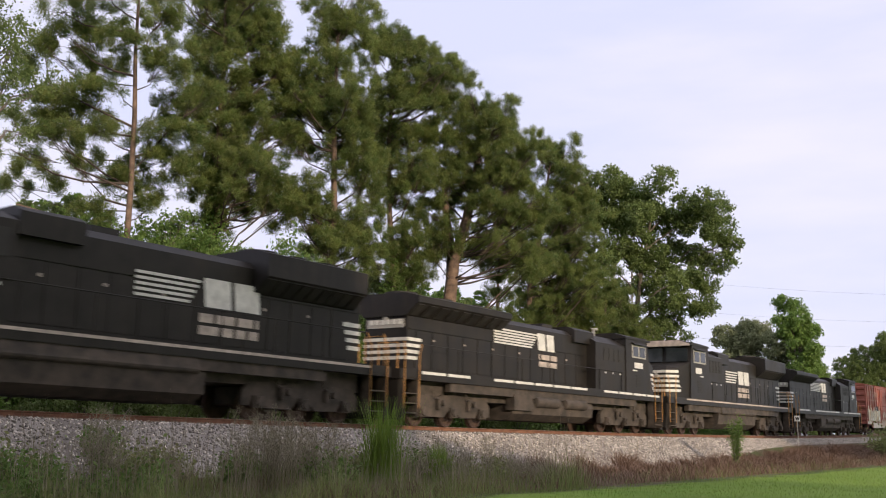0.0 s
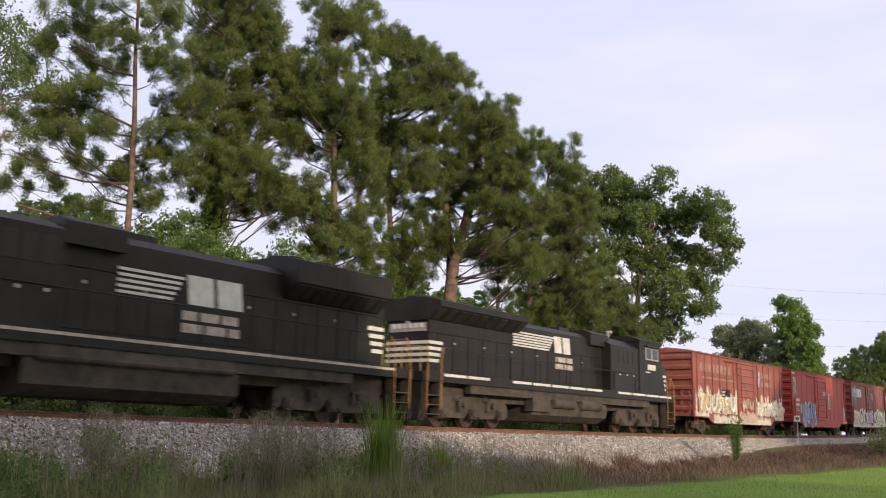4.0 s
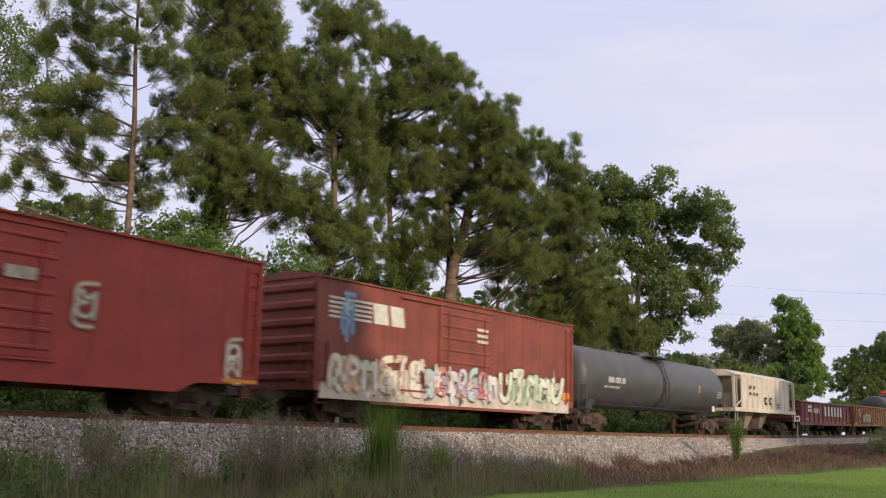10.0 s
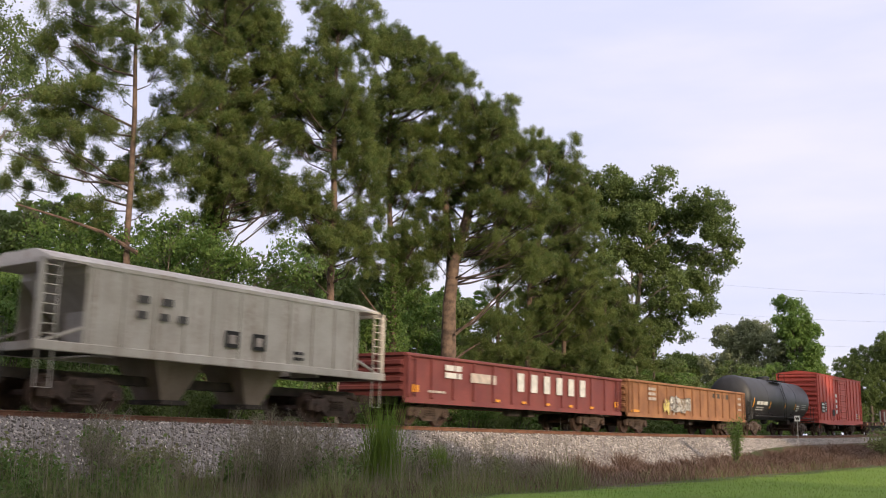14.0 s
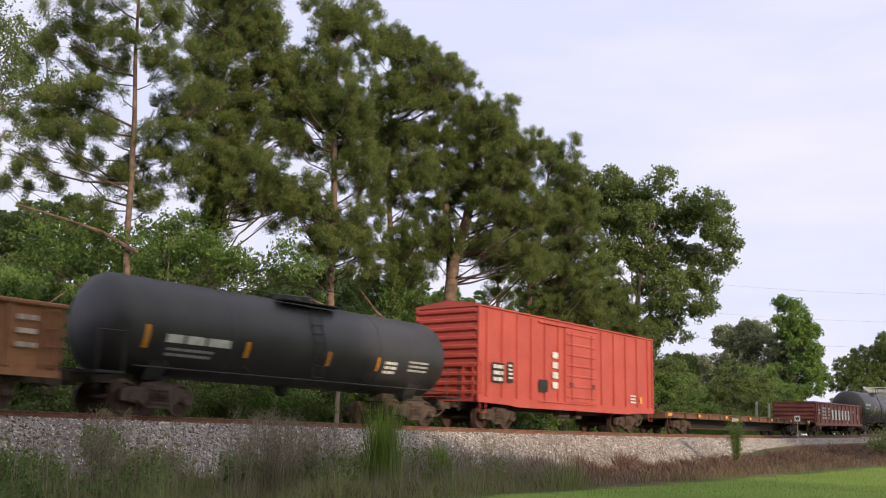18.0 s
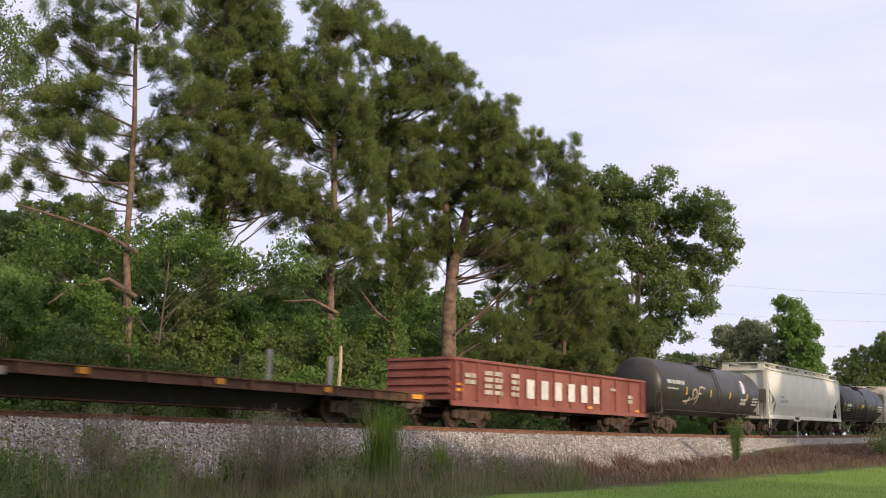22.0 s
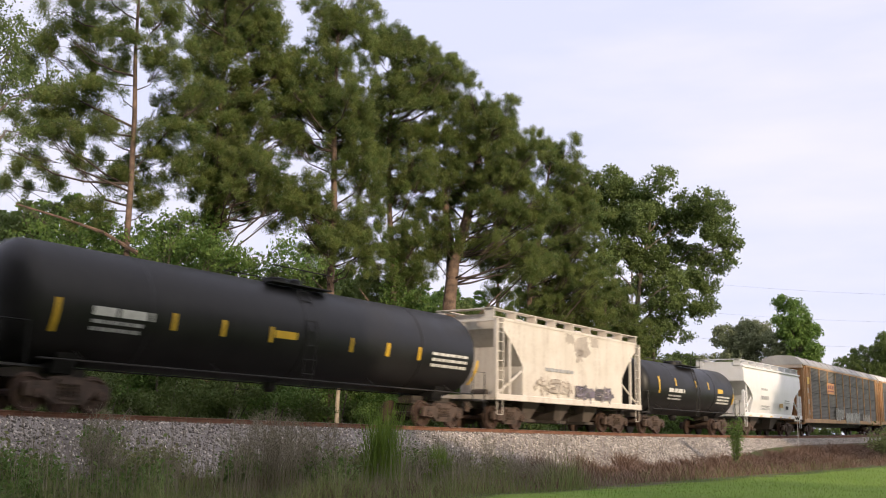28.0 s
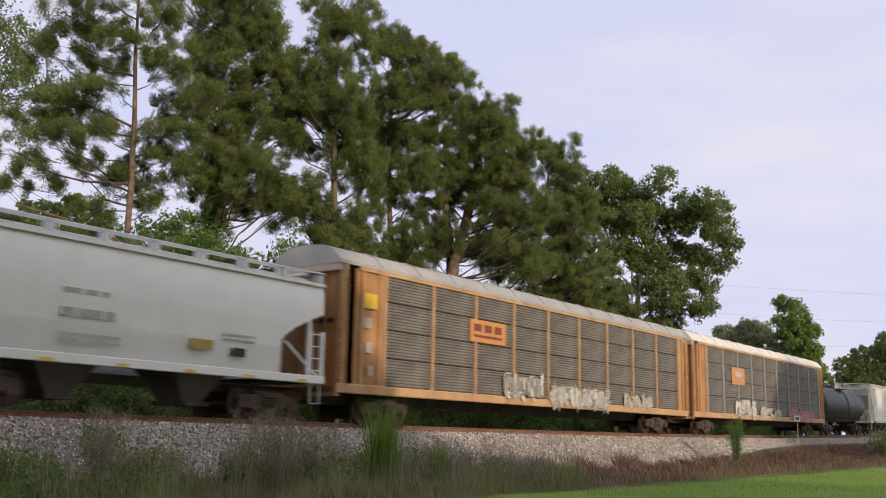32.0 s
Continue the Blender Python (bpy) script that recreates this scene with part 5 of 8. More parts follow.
def underframe(car, L, mat, z=1.0, w=0.35):
    part("center_sill", Form().box(-L + 0.1, L - 0.1, -w, w, z - 0.22, z + 0.06), mat, car)
    gear = Form().lathe_x([(-0.6, 0), (-0.6, 0.16), (0.3, 0.16), (0.3, 0)], 12, -0.75, z - 0.3)
    gear.box(0.9, 1.4, -0.9, -0.55, z - 0.45, z - 0.1)
    gear.tube([(-L + 1.5, -0.6, z - 0.15), (L - 1.5, -0.6, z - 0.15)], 0.025, 5)
    part("brake_gear", gear, LOCO_GRIME, car)


# ---- boxcars ----
def boxcar(a0, a1, paint, label, ribs=6, posts=True, door=(-1.4, 1.9), roofmat=None, top=4.5, seed=0, sill_drop=0.28, smooth_roof=False):
    car, L, a = car_root("boxcar", label, "boxcar", a0, a1)
    W = 1.48
    part("body", Form().box(-L + 0.06, L - 0.06, -W, W, 1.0, top), paint, car)
    fm = Form()
    for s in (-1, 1):
        fm.prism_y([(-L, 1.22), (-L, 0.98), (-L + 2.2, 0.92), (-L + 2.8, 0.92 - sill_drop), (L - 2.8, 0.92 - sill_drop), (L - 2.2, 0.92), (L, 0.98), (L, 1.22)], *sorted((s * (W - 0.03), s * (W + 0.035))))
    part("side_sill", fm, paint, car)
    rm = roofmat or paint
    part("roof", Form().prism_x([(-W - 0.07, top), (-W - 0.07, top + 0.05), (0, top + 0.24), (W + 0.07, top + 0.05), (W + 0.07, top)], -L, L), rm, car)
    rib = shared(("roofrib", rm.name, top), lambda: Form().prism_x([(-W - 0.05, top + 0.06), (0, top + 0.25), (W + 0.05, top + 0.06), (W + 0.05, top + 0.09), (0, top + 0.29), (-W - 0.05, top + 0.09)], -0.04, 0.04).mesh("roof_rib", rm))
    n = int(2 * L / 1.15)
    for i in range(n + 1):
        link("roof_rib", rib, car, "", Matrix.Translation((-L + 0.06 + (2 * L - 0.12) * i / n, 0, 0)))
    # corrugated ends
    step = (top - 1.15) / ribs
    er = shared(("endrib", paint.name, ribs), lambda: Form().prism_y([(0, -0.36 * step), (0.11, -0.20 * step), (0.12, 0.06 * step), (0.05, 0.2 * step), (0, 0.22 * step)], -W + 0.1, W - 0.1).mesh("end_rib", paint, 30))
    for s in (-1, 1):
        for i in range(ribs):
            link("end_rib", er, car, "", Matrix.Translation((s * (L - 0.06), 0, 1.2 + step * (i + 0.45))) @ Euler((0, 0, 0 if s > 0 else math.pi)).to_matrix().to_4x4())
        for yy in (-1, 1):
            part("corner_post", Form().box(*sorted((s * (L - 0.1), s * (L + 0.01))), yy * W - 0.03, yy * W + 0.03, 1.0, top), paint, car)
        ladder(car, L + 0.0, s * -1.05 * -1 if s > 0 else -1.05, 1.3, 2.3, paint, s, 4, 0.45, False)
    d0, d1 = door
    if posts:
        k = int((d0 + L) / 1.05)
        xs = [-L + (d0 + L) * (i + 0.5) / k for i in range(k)]
        k = int((L - d1) / 1.05)
        xs += [d1 + (L - d1) * (i + 0.5) / k for i in range(k)]
        pm = shared(("post", paint.name, top), lambda: Form().prism_x([(0, 1.15), (0.06, 1.2), (0.06, top - 0.1), (0, top - 0.05)], -0.05, 0.05).mesh("side_post", paint))
        for s in (-1, 1):
            for x in xs:
                link("side_post", pm, car, "", Matrix.Translation((x, s * W, 0)) @ Matrix.Diagonal((1, s, 1, 1)))
    else:
        pm = shared(("seam", paint.name, top), lambda: Form().box(-0.03, 0.03, 0, 0.012, 1.15, top - 0.08).mesh("panel_seam", paint))
        for s in (-1, 1):
            for i in range(1, 12):
                x = -L + 2 * L * i / 12
                if not d0 - 0.2 < x < d1 + 0.2:
                    link("panel_seam", pm, car, "", Matrix.Translation((x, s * W, 0)) @ Matrix.Diagonal((1, s, 1, 1)))
    for s in (-1, 1):
        dr = part("door", Form().box(d0, d1, *sorted((s * W, s * (W + 0.07))), 1.22, top - 0.22), paint, car)
        for i in range(7):
            z = 1.45 + (top - 1.9) * i / 6
            part("door_rib", Form().prism_x([(s * (W + 0.069), z - 0.07), (s * (W + 0.10), z - 0.03), (s * (W + 0.10), z + 0.02), (s * (W + 0.069), z + 0.05)], d0 + 0.12, d1 - 0.12), paint, dr)
        for x in (d0 + 0.5, d1 - 0.5):
            part("locking_bar", Form().tube([(x, s * (W + 0.12), 1.3), (x, s * (W + 0.12), top - 0.35)], 0.022, 6), paint, dr)
        part("door_rail", Form().box(d0 - 2.2, d1 + 0.1, *sorted((s * W, s * (W + 0.1))), top - 0.2, top - 0.13), paint, car)
        part("door_rail", Form().box(d0 - 2.2, d1 + 0.1, *sorted((s * W, s * (W + 0.09))), 1.14, 1.2), paint, car)
        ladder(car, -L + 0.35, W, 1.35, 2.4, paint, s, 4)
        ladder(car, L - 0.35, W, 1.35, top - 0.3, paint, s, 8)
        for x in (-L + 0.35, L - 0.35):
            part("stirrup_step", Form().tube([(x - 0.2, s * W, 1.05), (x - 0.2, s * W, 0.6), (x + 0.2, s * W, 0.6), (x + 0.2, s * W, 1.05)], 0.018, 5), paint, car)
    underframe(car, L, LOCO_GRIME)
    for x in (-L + 2.1, L - 2.1):
        truck(car, x, a, 1)
    couplers(car, L + 0.55)
    return car, L, W + 0.01


def car_paint(name, dark, light, streak, amount=0.5, rough=0.62):
    return surface(name, dark, light, rough, 0, 0.9, 22, 0.15, 0.006, streak, amount)


OXIDE = car_paint("faded_oxide_red_paint", (0.23, 0.066, 0.052), (0.34, 0.11, 0.085), (0.12, 0.045, 0.034), 0.65)
BRIGHT_RED = car_paint("bright_red_paint", (0.33, 0.043, 0.037), (0.42, 0.062, 0.052), (0.20, 0.045, 0.035), 0.45)
BROWN_RED = car_paint("brown_red_paint", (0.19, 0.048, 0.037), (0.27, 0.070, 0.054), (0.085, 0.036, 0.028), 0.75)
VERMILION = car_paint("vermilion_paint", (0.42, 0.068, 0.052), (0.50, 0.092, 0.072), (0.28, 0.05, 0.04), 0.35)

PINKED = flat_paint("lettering_faded_into_red", (0.44, 0.27, 0.22), 0.7, 0.45)
# first boxcar: faded oxide red, painted-over lower half
car, L, Y = boxcar(64.2, 80.4, OXIDE, "faded oxide-red boxcar with worn lettering and whitewashed graffiti", 6, True, (-1.0, 2.3), None, 4.46)
x = -L + 1.0
for i in range(8):
    bar(car, "lettering", x, x + 0.40, 3.48, 3.95, PINKED, Y, -1, "worn pinkish block lettering")
    x += 0.66
lines(car, -L + 1.3, -1.3, 3.2, 1, 0.11, 0.1, PINKED, Y, -1, 2)
drip_band(car, -L + 2.9, L - 2.9, 0.66, 1.2, (0.62, 0.57, 0.50), 114, Y + 0.045)
drip_band(car, -L + 0.1, -L + 2.1, 1.0, 1.35, (0.64, 0.59, 0.52), 115, Y + 0.045)
drip_band(car, L - 2.1, L - 0.1, 1.0, 1.3, (0.60, 0.48, 0.36), 116, Y + 0.045)
drip_band(car, -L + 0.15, -1.1, 1.02, 2.75, (0.72, 0.66, 0.54), 3, Y)
drip_band(car, 2.4, L - 0.12, 1.02, 2.55, (0.74, 0.69, 0.58), 4, Y)
drip_band(car, -1.0, 2.3, 0.78, 1.45, (0.55, 0.42, 0.33), 14, Y + 0.1)
graffiti(car, -L + 0.5, -1.5, 1.15, 2.35, ((0.78, 0.72, 0.58), (0.70, 0.55, 0.32), (0.66, 0.66, 0.60)), 6, 5, Y + 0.05, -1, (0.35, 0.24, 0.16))
graffiti(car, 2.5, L - 0.3, 1.15, 2.3, ((0.80, 0.76, 0.66), (0.72, 0.60, 0.42), (0.62, 0.62, 0.64)), 5, 6, Y + 0.05, -1, (0.35, 0.24, 0.16))
graffiti(car, -0.4, 1.6, 1.5, 2.2, ((0.66, 0.58, 0.48), (0.42, 0.2, 0.15)), 3, 7, Y + 0.1, -1, (0.3, 0.15, 0.1))
bar(car, "data_panel", -3.9, -3.3, 2.15, 2.6, BLACK, Y + 0.075, -1, "black data panel")
bar(car, "data_panel", -3.05, -2.45, 2.2, 2.62, BLACK, Y + 0.075, -1, "black data panel")
lines(car, -3.8, -3.4, 2.5, 2, 0.09, 0.08, WHITE, Y + 0.085, -1, 8)
graffiti(car, 2.75, 3.2, 2.9, 4.1, ((0.48, 0.45, 0.68), (0.7, 0.66, 0.75)), 1, 9, Y + 0.06, -1, (0.4, 0.3, 0.45))
lines(car, 3.6, 5.6, 3.9, 2, 0.28, 0.25, PINKED, Y, -1, 10)

# second boxcar: bright red, blue graffiti
car, L, Y = boxcar(82.65, 98.85, BRIGHT_RED, "bright red boxcar with blue bubble graffiti on its side", 7, False, (-1.9, 1.6), None, 4.5)
graffiti(car, -L + 2.4, -1.6, 0.74, 2.5, ((0.22, 0.26, 0.52), (0.38, 0.42, 0.62), (0.66, 0.68, 0.72), (0.28, 0.30, 0.48)), 6, 11, Y + 0.03, -1, (0.08, 0.09, 0.22))
graffiti(car, -L + 2.0, -L + 2.9, 1.5, 2.2, ((0.75, 0.55, 0.30),), 2, 13, Y + 0.01, -1, (0.5, 0.3, 0.15))
graffiti(car, -L + 0.35, -L + 1.1, 2.55, 4.25, ((0.62, 0.60, 0.52), (0.42, 0.60, 0.50)), 1, 15, Y + 0.01, -1, (0.45, 0.25, 0.18))
graffiti(car, 2.0, 2.75, 2.0, 3.3, ((0.62, 0.55, 0.50), (0.40, 0.52, 0.48)), 1, 16, Y + 0.02, -1, (0.45, 0.22, 0.16))
graffiti(car, L - 1.3, L - 0.6, 1.0, 2.3, ((0.75, 0.70, 0.62),), 1, 17, Y + 0.02, -1, (0.5, 0.22, 0.14))
lines(car, -L + 1.1, -L + 1.9, 2.6, 2, 0.2, 0.12, WHITE, Y, -1, 18)
lines(car, -L + 1.15, -L + 1.8, 1.95, 2, 0.08, 0.08, DIRTY_WHITE, Y, -1, 19)
bar(car, "lettering", 0.2, 1.0, 3.0, 3.3, DIRTY_WHITE, Y + 0.1, -1, "small white stencil")
bar(car, "reflector", -L + 0.02, -L + 1.4, 1.0, 1.1, AMBER, Y + 0.03)
bar(car, "reflector", L - 1.3, L - 0.02, 1.0, 1.1, AMBER, Y + 0.03)
bar(car, "roof_marking", -L + 0.2, -L + 0.9, 4.3, 4.42, WHITE, Y, -1, "white corner marking")

# third boxcar: brown-red, striped emblem, many-coloured graffiti
car, L, Y = boxcar(101.15, 117.15, BROWN_RED, "brown-red boxcar with white striped emblem and colourful graffiti", 6, False, (-1.7, 1.6), None, 4.5)
for i in range(5):
    bar(car, "emblem_stripe", -L + 0.55, -L + 2.6, 3.28 + i * 0.15, 3.36 + i * 0.15, WHITE, Y, -1, "white emblem stripe")
bar(car, "emblem_block", -L + 2.75, -L + 3.5, 3.28, 3.96, WHITE, Y, -1, "white slanted emblem block", -0.12)
bar(car, "emblem_block", -L + 3.65, -L + 4.35, 3.28, 3.96, WHITE, Y, -1, "white slanted emblem block", -0.12)
graffiti(car, -L + 1.1, -L + 1.75, 2.6, 4.3, ((0.25, 0.42, 0.66), (0.55, 0.66, 0.75)), 1, 21, Y + 0.01, -1, (0.2, 0.3, 0.5))
graffiti(car, -L + 0.5, -L + 5.4, 0.9, 2.3, ((0.78, 0.70, 0.58), (0.72, 0.50, 0.36), (0.80, 0.76, 0.68)), 6, 22, Y + 0.045, -1, (0.22, 0.10, 0.08))
graffiti(car, -L + 5.4, 2.0, 0.92, 2.15, ((0.55, 0.72, 0.74), (0.70, 0.25, 0.22), (0.76, 0.76, 0.76), (0.6, 0.5, 0.62)), 7, 23, Y + 0.085, -1, (0.10, 0.06, 0.08))
graffiti(car, 2.1, L - 0.9, 0.9, 2.35, ((0.72, 0.76, 0.60), (0.80, 0.80, 0.72), (0.50, 0.64, 0.44)), 5, 24, Y + 0.045, -1, (0.04, 0.05, 0.04))
drip_band(car, -L + 0.2, L - 0.4, 0.74, 1.3, (0.66, 0.58, 0.52), 25, Y + 0.03)
lines(car, 0.6, 1.3, 3.7, 3, 0.12, 0.1, WHITE, Y + 0.1, -1, 26)
bar(car, "reflector", L - 0.9, L - 0.3, 1.3, 1.6, AMBER, Y)

# fourth boxcar: vermilion with many end ribs
car, L, Y = boxcar(201.5, 217.05, VERMILION, "vermilion red boxcar with ribbed ends and plain sides", 10, True, (-1.2, 1.6), None, 4.6, 0, 0.06)
bar(car, "data_panel", -6.9, -6.07, 1.76, 2.52, BLACK, Y + 0.06, -1, "black data panel")
lines(car, -6.82, -6.15, 2.44, 3, 0.14, 0.1, WHITE, Y + 0.07, -1, 31)
bar(car, "data_panel", -5.8, -5.4, 1.8, 2.6, BLACK, Y + 0.06, -1, "black data panel")
lines(car, -5.75, -5.45, 2.5, 4, 0.08, 0.08, WHITE, Y + 0.07, -1, 33)
bar(car, "data_panel", -3.4, -2.7, 1.55, 2.05, BLACK, Y + 0.06, -1, "black data panel")
for i in range(4):
    bar(car, "lettering", -2.3, -1.85, 3.0 - i * 0.42, 3.26 - i * 0.42, WHITE, Y + 0.06, -1, "white vertical lettering")
lines(car, 5.1, 5.7, 1.78, 3, 0.08, 0.07, WHITE, Y + 0.06, -1, 32)
bar(car, "reflector", 6.1, 6.35, 1.4, 1.72, AMBER, Y + 0.06)
for xx in (-0.87, 1.08):
    bar(car, "rust_mark", xx, xx + 0.3, 1.86, 2.06, LOCO_GRIME, Y + 0.1, -1, "dark rusty door latch")


# ---- tank cars ----
def tankcar(a0, a1, paint, label, r=1.42, cz=2.55, strip=None, bands=2, seed=0, railings=True):
    car, L, a = car_root("tank_car", label, "tank car", a0, a1)
    T = L - 0.35
    e = 0.62
    prof = [(-T, 0.0)] + [(-T + e * (1 - math.cos(q)), r * math.sin(q) ** 0.9) for q in (0.25, 0.5, 0.75, 1.0, 1.25)] + [(-T + e, r), (T - e, r)]
    prof += [(T - e * (1 - math.cos(q)), r * math.sin(q) ** 0.9) for q in (1.25, 1.0, 0.75, 0.5, 0.25)] + [(T, 0.0)]
    part("tank_shell", Form().lathe_x(prof, 40, 0, cz), paint, car, "", None, 50)
    for i in range(bands):
        x = (-0.5 + (i + 0.5) / bands) * 2 * (T - e) * (0.98 if bands > 1 else 0)
        part("shell_seam", Form().lathe_x([(x - 0.05, r + 0.004), (x - 0.03, r + 0.012), (x + 0.03, r + 0.012), (x + 0.05, r + 0.004)], 40, 0, cz), paint, car, "", None, 50)
    part("manway", Form().lathe_z([(cz + r - 0.06, 0.42), (cz + r + 0.16, 0.42), (cz + r + 0.19, 0.36), (cz + r + 0.19, 0.0)], 18), paint, car)
    part("valve_cover", Form().lathe_z([(cz + r - 0.06, 0.24), (cz + r + 0.22, 0.24), (cz + r + 0.27, 0.16), (cz + r + 0.27, 0.0)], 14, 0.85), paint, car)
    if railings:
        fm = Form()
        z = cz + r - 0.12
        for yy in (-0.85, 0.85):
            fm.box(-1.1, 1.5, yy - 0.25, yy + 0.25, z, z + 0.04)
        part("walkway", fm, BLACK, car)
        for yy in (-1.08, 1.08):
            part("platform_railing", Form().tube([(-1.1, yy, z), (-1.1, yy, z + 0.5), (1.5, yy, z + 0.5), (1.5, yy, z)], 0.02, 5).tube([(0.2, yy, z), (0.2, yy, z + 0.5)], 0.02, 5), BLACK, car)
    for s in (-1, 1):
        fm, steps_at = Form(), []
        for xx in (-0.05, 0.4):
            fm.tube([(xx, s * 1.42, 1.0), (xx, s * (r + 0.10), cz), (xx, s * 1.12, cz + r * 0.82)], 0.018, 5)
        for i in range(9):
            q = i / 8
            yy = 1.42 + (r + 0.10 - 1.42) * min(q * 2, 1) if q < 0.5 else (r + 0.10) + (1.12 - r - 0.10) * (q * 2 - 1)
            zz = 1.0 + (cz - 1.0) * min(q * 2, 1) if q < 0.5 else cz + r * 0.82 * (q * 2 - 1)
            steps_at.append((0.175, s * yy, zz))
        steps_on = part("ladder", fm, BLACK, car)
        for q in steps_at:
            rung(steps_on, 0.45, BLACK, Matrix.Translation(q))
        part("side_handrail", Form().tube([(-T + 0.6, s * 1.5, 1.24), (T - 0.6, s * 1.5, 1.24)], 0.025, 6), BLACK, car, "thin pipe handrail")
        for xx in (-T + 1.8, -T * 0.35, T * 0.35, T - 1.8):
            part("handrail_bracket", Form().tube([(xx, s * 1.5, 1.24), (xx, s * 1.1, 1.5)], 0.02, 5), BLACK, car)
    for s in (-1, 1):
        xb = s * (L - 2.1)
        part("saddle", Form().prism_x([(-0.7, 0.95), (0.7, 0.95), (1.0, cz - r * 0.66), (0.8, cz - r * 0.80), (0, cz - r * 0.98), (-0.8, cz - r * 0.80), (-1.0, cz - r * 0.66)], xb - 0.3, xb + 0.3), paint, car)
        part("stub_sill", Form().box(*sorted((s * (L - 3.0), s * (L + 0.2))), -0.32, 0.32, 0.82, 1.1), LOCO_GRIME, car)
        part("end_platform", Form().box(*sorted((s * (L - 0.75), s * (L + 0.1))), -1.4, 1.4, 1.02, 1.08), BLACK, car)
        for yy in (-1.38, 1.38):
            part("end_railing", Form().tube([(s * (L - 0.7), yy, 1.05), (s * (L - 0.7), yy, 2.1), (s * (L + 0.06), yy, 2.1), (s * (L + 0.06), yy, 0.6)], 0.022, 5), paint, car)
        truck(car, xb, a, 1)
    part("bottom_outlet", Form().lathe_z([(cz - r - 0.28, 0.12), (cz - r - 0.2, 0.2), (cz - r + 0.05, 0.25)], 12), BLACK, car)
    couplers(car, L + 0.45)
    return car, L, r, cz


def on_tank(car, x0, x1, z, h, mat, r, cz, name="lettering", label=""):
    """A painted mark that follows the curve of the shell on the near side."""
    n, vs = 5, []
    for off in (0.002, 0.008):
        for x in (x0, x1):
            for k in range(n):
                zz = z + h * k / (n - 1)
                q = math.asin(max(-1, min(1, (zz - cz) / r)))
                vs.append((x, -math.cos(q) * (r + off), cz + math.sin(q) * (r + off)))
    fs = []
    for k in range(n - 1):
        fs += [(k, k + 1, n + k + 1, n + k), (2 * n + k, 3 * n + k, 3 * n + k + 1, 2 * n + k + 1), (k, 2 * n + k, 2 * n + k + 1, k + 1), (n + k, n + k + 1, 3 * n + k + 1, 3 * n + k)]
    part(name, Form().add(vs, fs), mat, car, label)


def tank_text(car, x0, x1, z1, rows, h, gap, mat, r, cz, seed):
    rng = random.Random(seed)
    for i in range(rows):
        x = x0
        while x < x1 - 0.05:
            w = min(rng.uniform(1.5, 4) * h, x1 - x)
            on_tank(car, x, x + w, z1 - i * (h + gap) - h, h, mat, r, cz, "lettering", "unreadable lettering")
            x += w + 0.5 * h


TANK_GREY = car_paint("weathered_grey_tank_paint", (0.055, 0.058, 0.066), (0.09, 0.093, 0.102), (0.045, 0.045, 0.048), 0.5, 0.5)
TANK_DARK = car_paint("dark_grey_tank_paint", (0.022, 0.022, 0.025), (0.038, 0.038, 0.041), (0.06, 0.056, 0.052), 0.3, 0.5)
TANK_BLACK = car_paint("black_tank_paint", (0.008, 0.008, 0.009), (0.016, 0.0155, 0.016), (0.04, 0.036, 0.032), 0.25, 0.45)
TANK_BLACK.node_tree.nodes["Principled BSDF"].inputs["Specular IOR Level"].default_value = 0.35
TANK_SOOT = car_paint("sooty_tank_paint", (0.022, 0.0208, 0.0205), (0.040, 0.037, 0.036), (0.045, 0.04, 0.036), 0.3, 0.45)
GREYMARK = flat_paint("grey_stencil", (0.45, 0.45, 0.46), 0.6)

car, L, r, cz = tankcar(117.9, 136.4, TANK_GREY, "weathered grey jacketed tank car with centre band", 1.42, 2.55, None, 1, 1)
tank_text(car, -6.4, -4.6, 2.55, 1, 0.26, 0.1, GREYMARK, r, cz, 41)
tank_text(car, -6.7, -5.1, 2.14, 1, 0.1, 0.1, GREYMARK, r, cz, 42)
tank_text(car, 7.5, 8.2, 2.45, 3, 0.07, 0.07, GREYMARK, r, cz, 43)
on_tank(car, 4.7, 4.82, 2.25, 0.42, AMBER, r, cz, "reflector")
part("placard", Form().box(L - 2.5, L - 2.1, -1.35, -1.33, 1.3, 1.6), WHITE, car, "white hazard placard")
part("center_band", Form().lathe_x([(-0.16, r + 0.002), (-0.14, r + 0.03), (0.14, r + 0.03), (0.16, r + 0.002)], 40, 0, cz), TANK_DARK, car, "dark strap round the middle", None, 50)

car, L, r, cz = tankcar(185.3, 200.4, TANK_DARK, "dark grey tank car with amber reflectors", 1.36, 2.42, None, 2, 2)
tank_text(car, -5.5, -3.2, 2.17, 1, 0.22, 0.1, WHITE, r, cz, 44)
tank_text(car, -5.4, -3.8, 1.82, 2, 0.07, 0.07, GREYMARK, r, cz, 45)
for q, h in ((-6.2, 0.6), (-2.7, 0.45), (0.7, 0.45), (3.1, 0.45)):
    on_tank(car, q, q + 0.14, 1.75, h, AMBER, r, cz, "reflector")
tank_text(car, 3.5, 4.1, 2.1, 3, 0.09, 0.06, WHITE, r, cz, 46)
tank_text(car, 4.75, 5.8, 2.2, 3, 0.07, 0.07, GREYMARK, r, cz, 47)

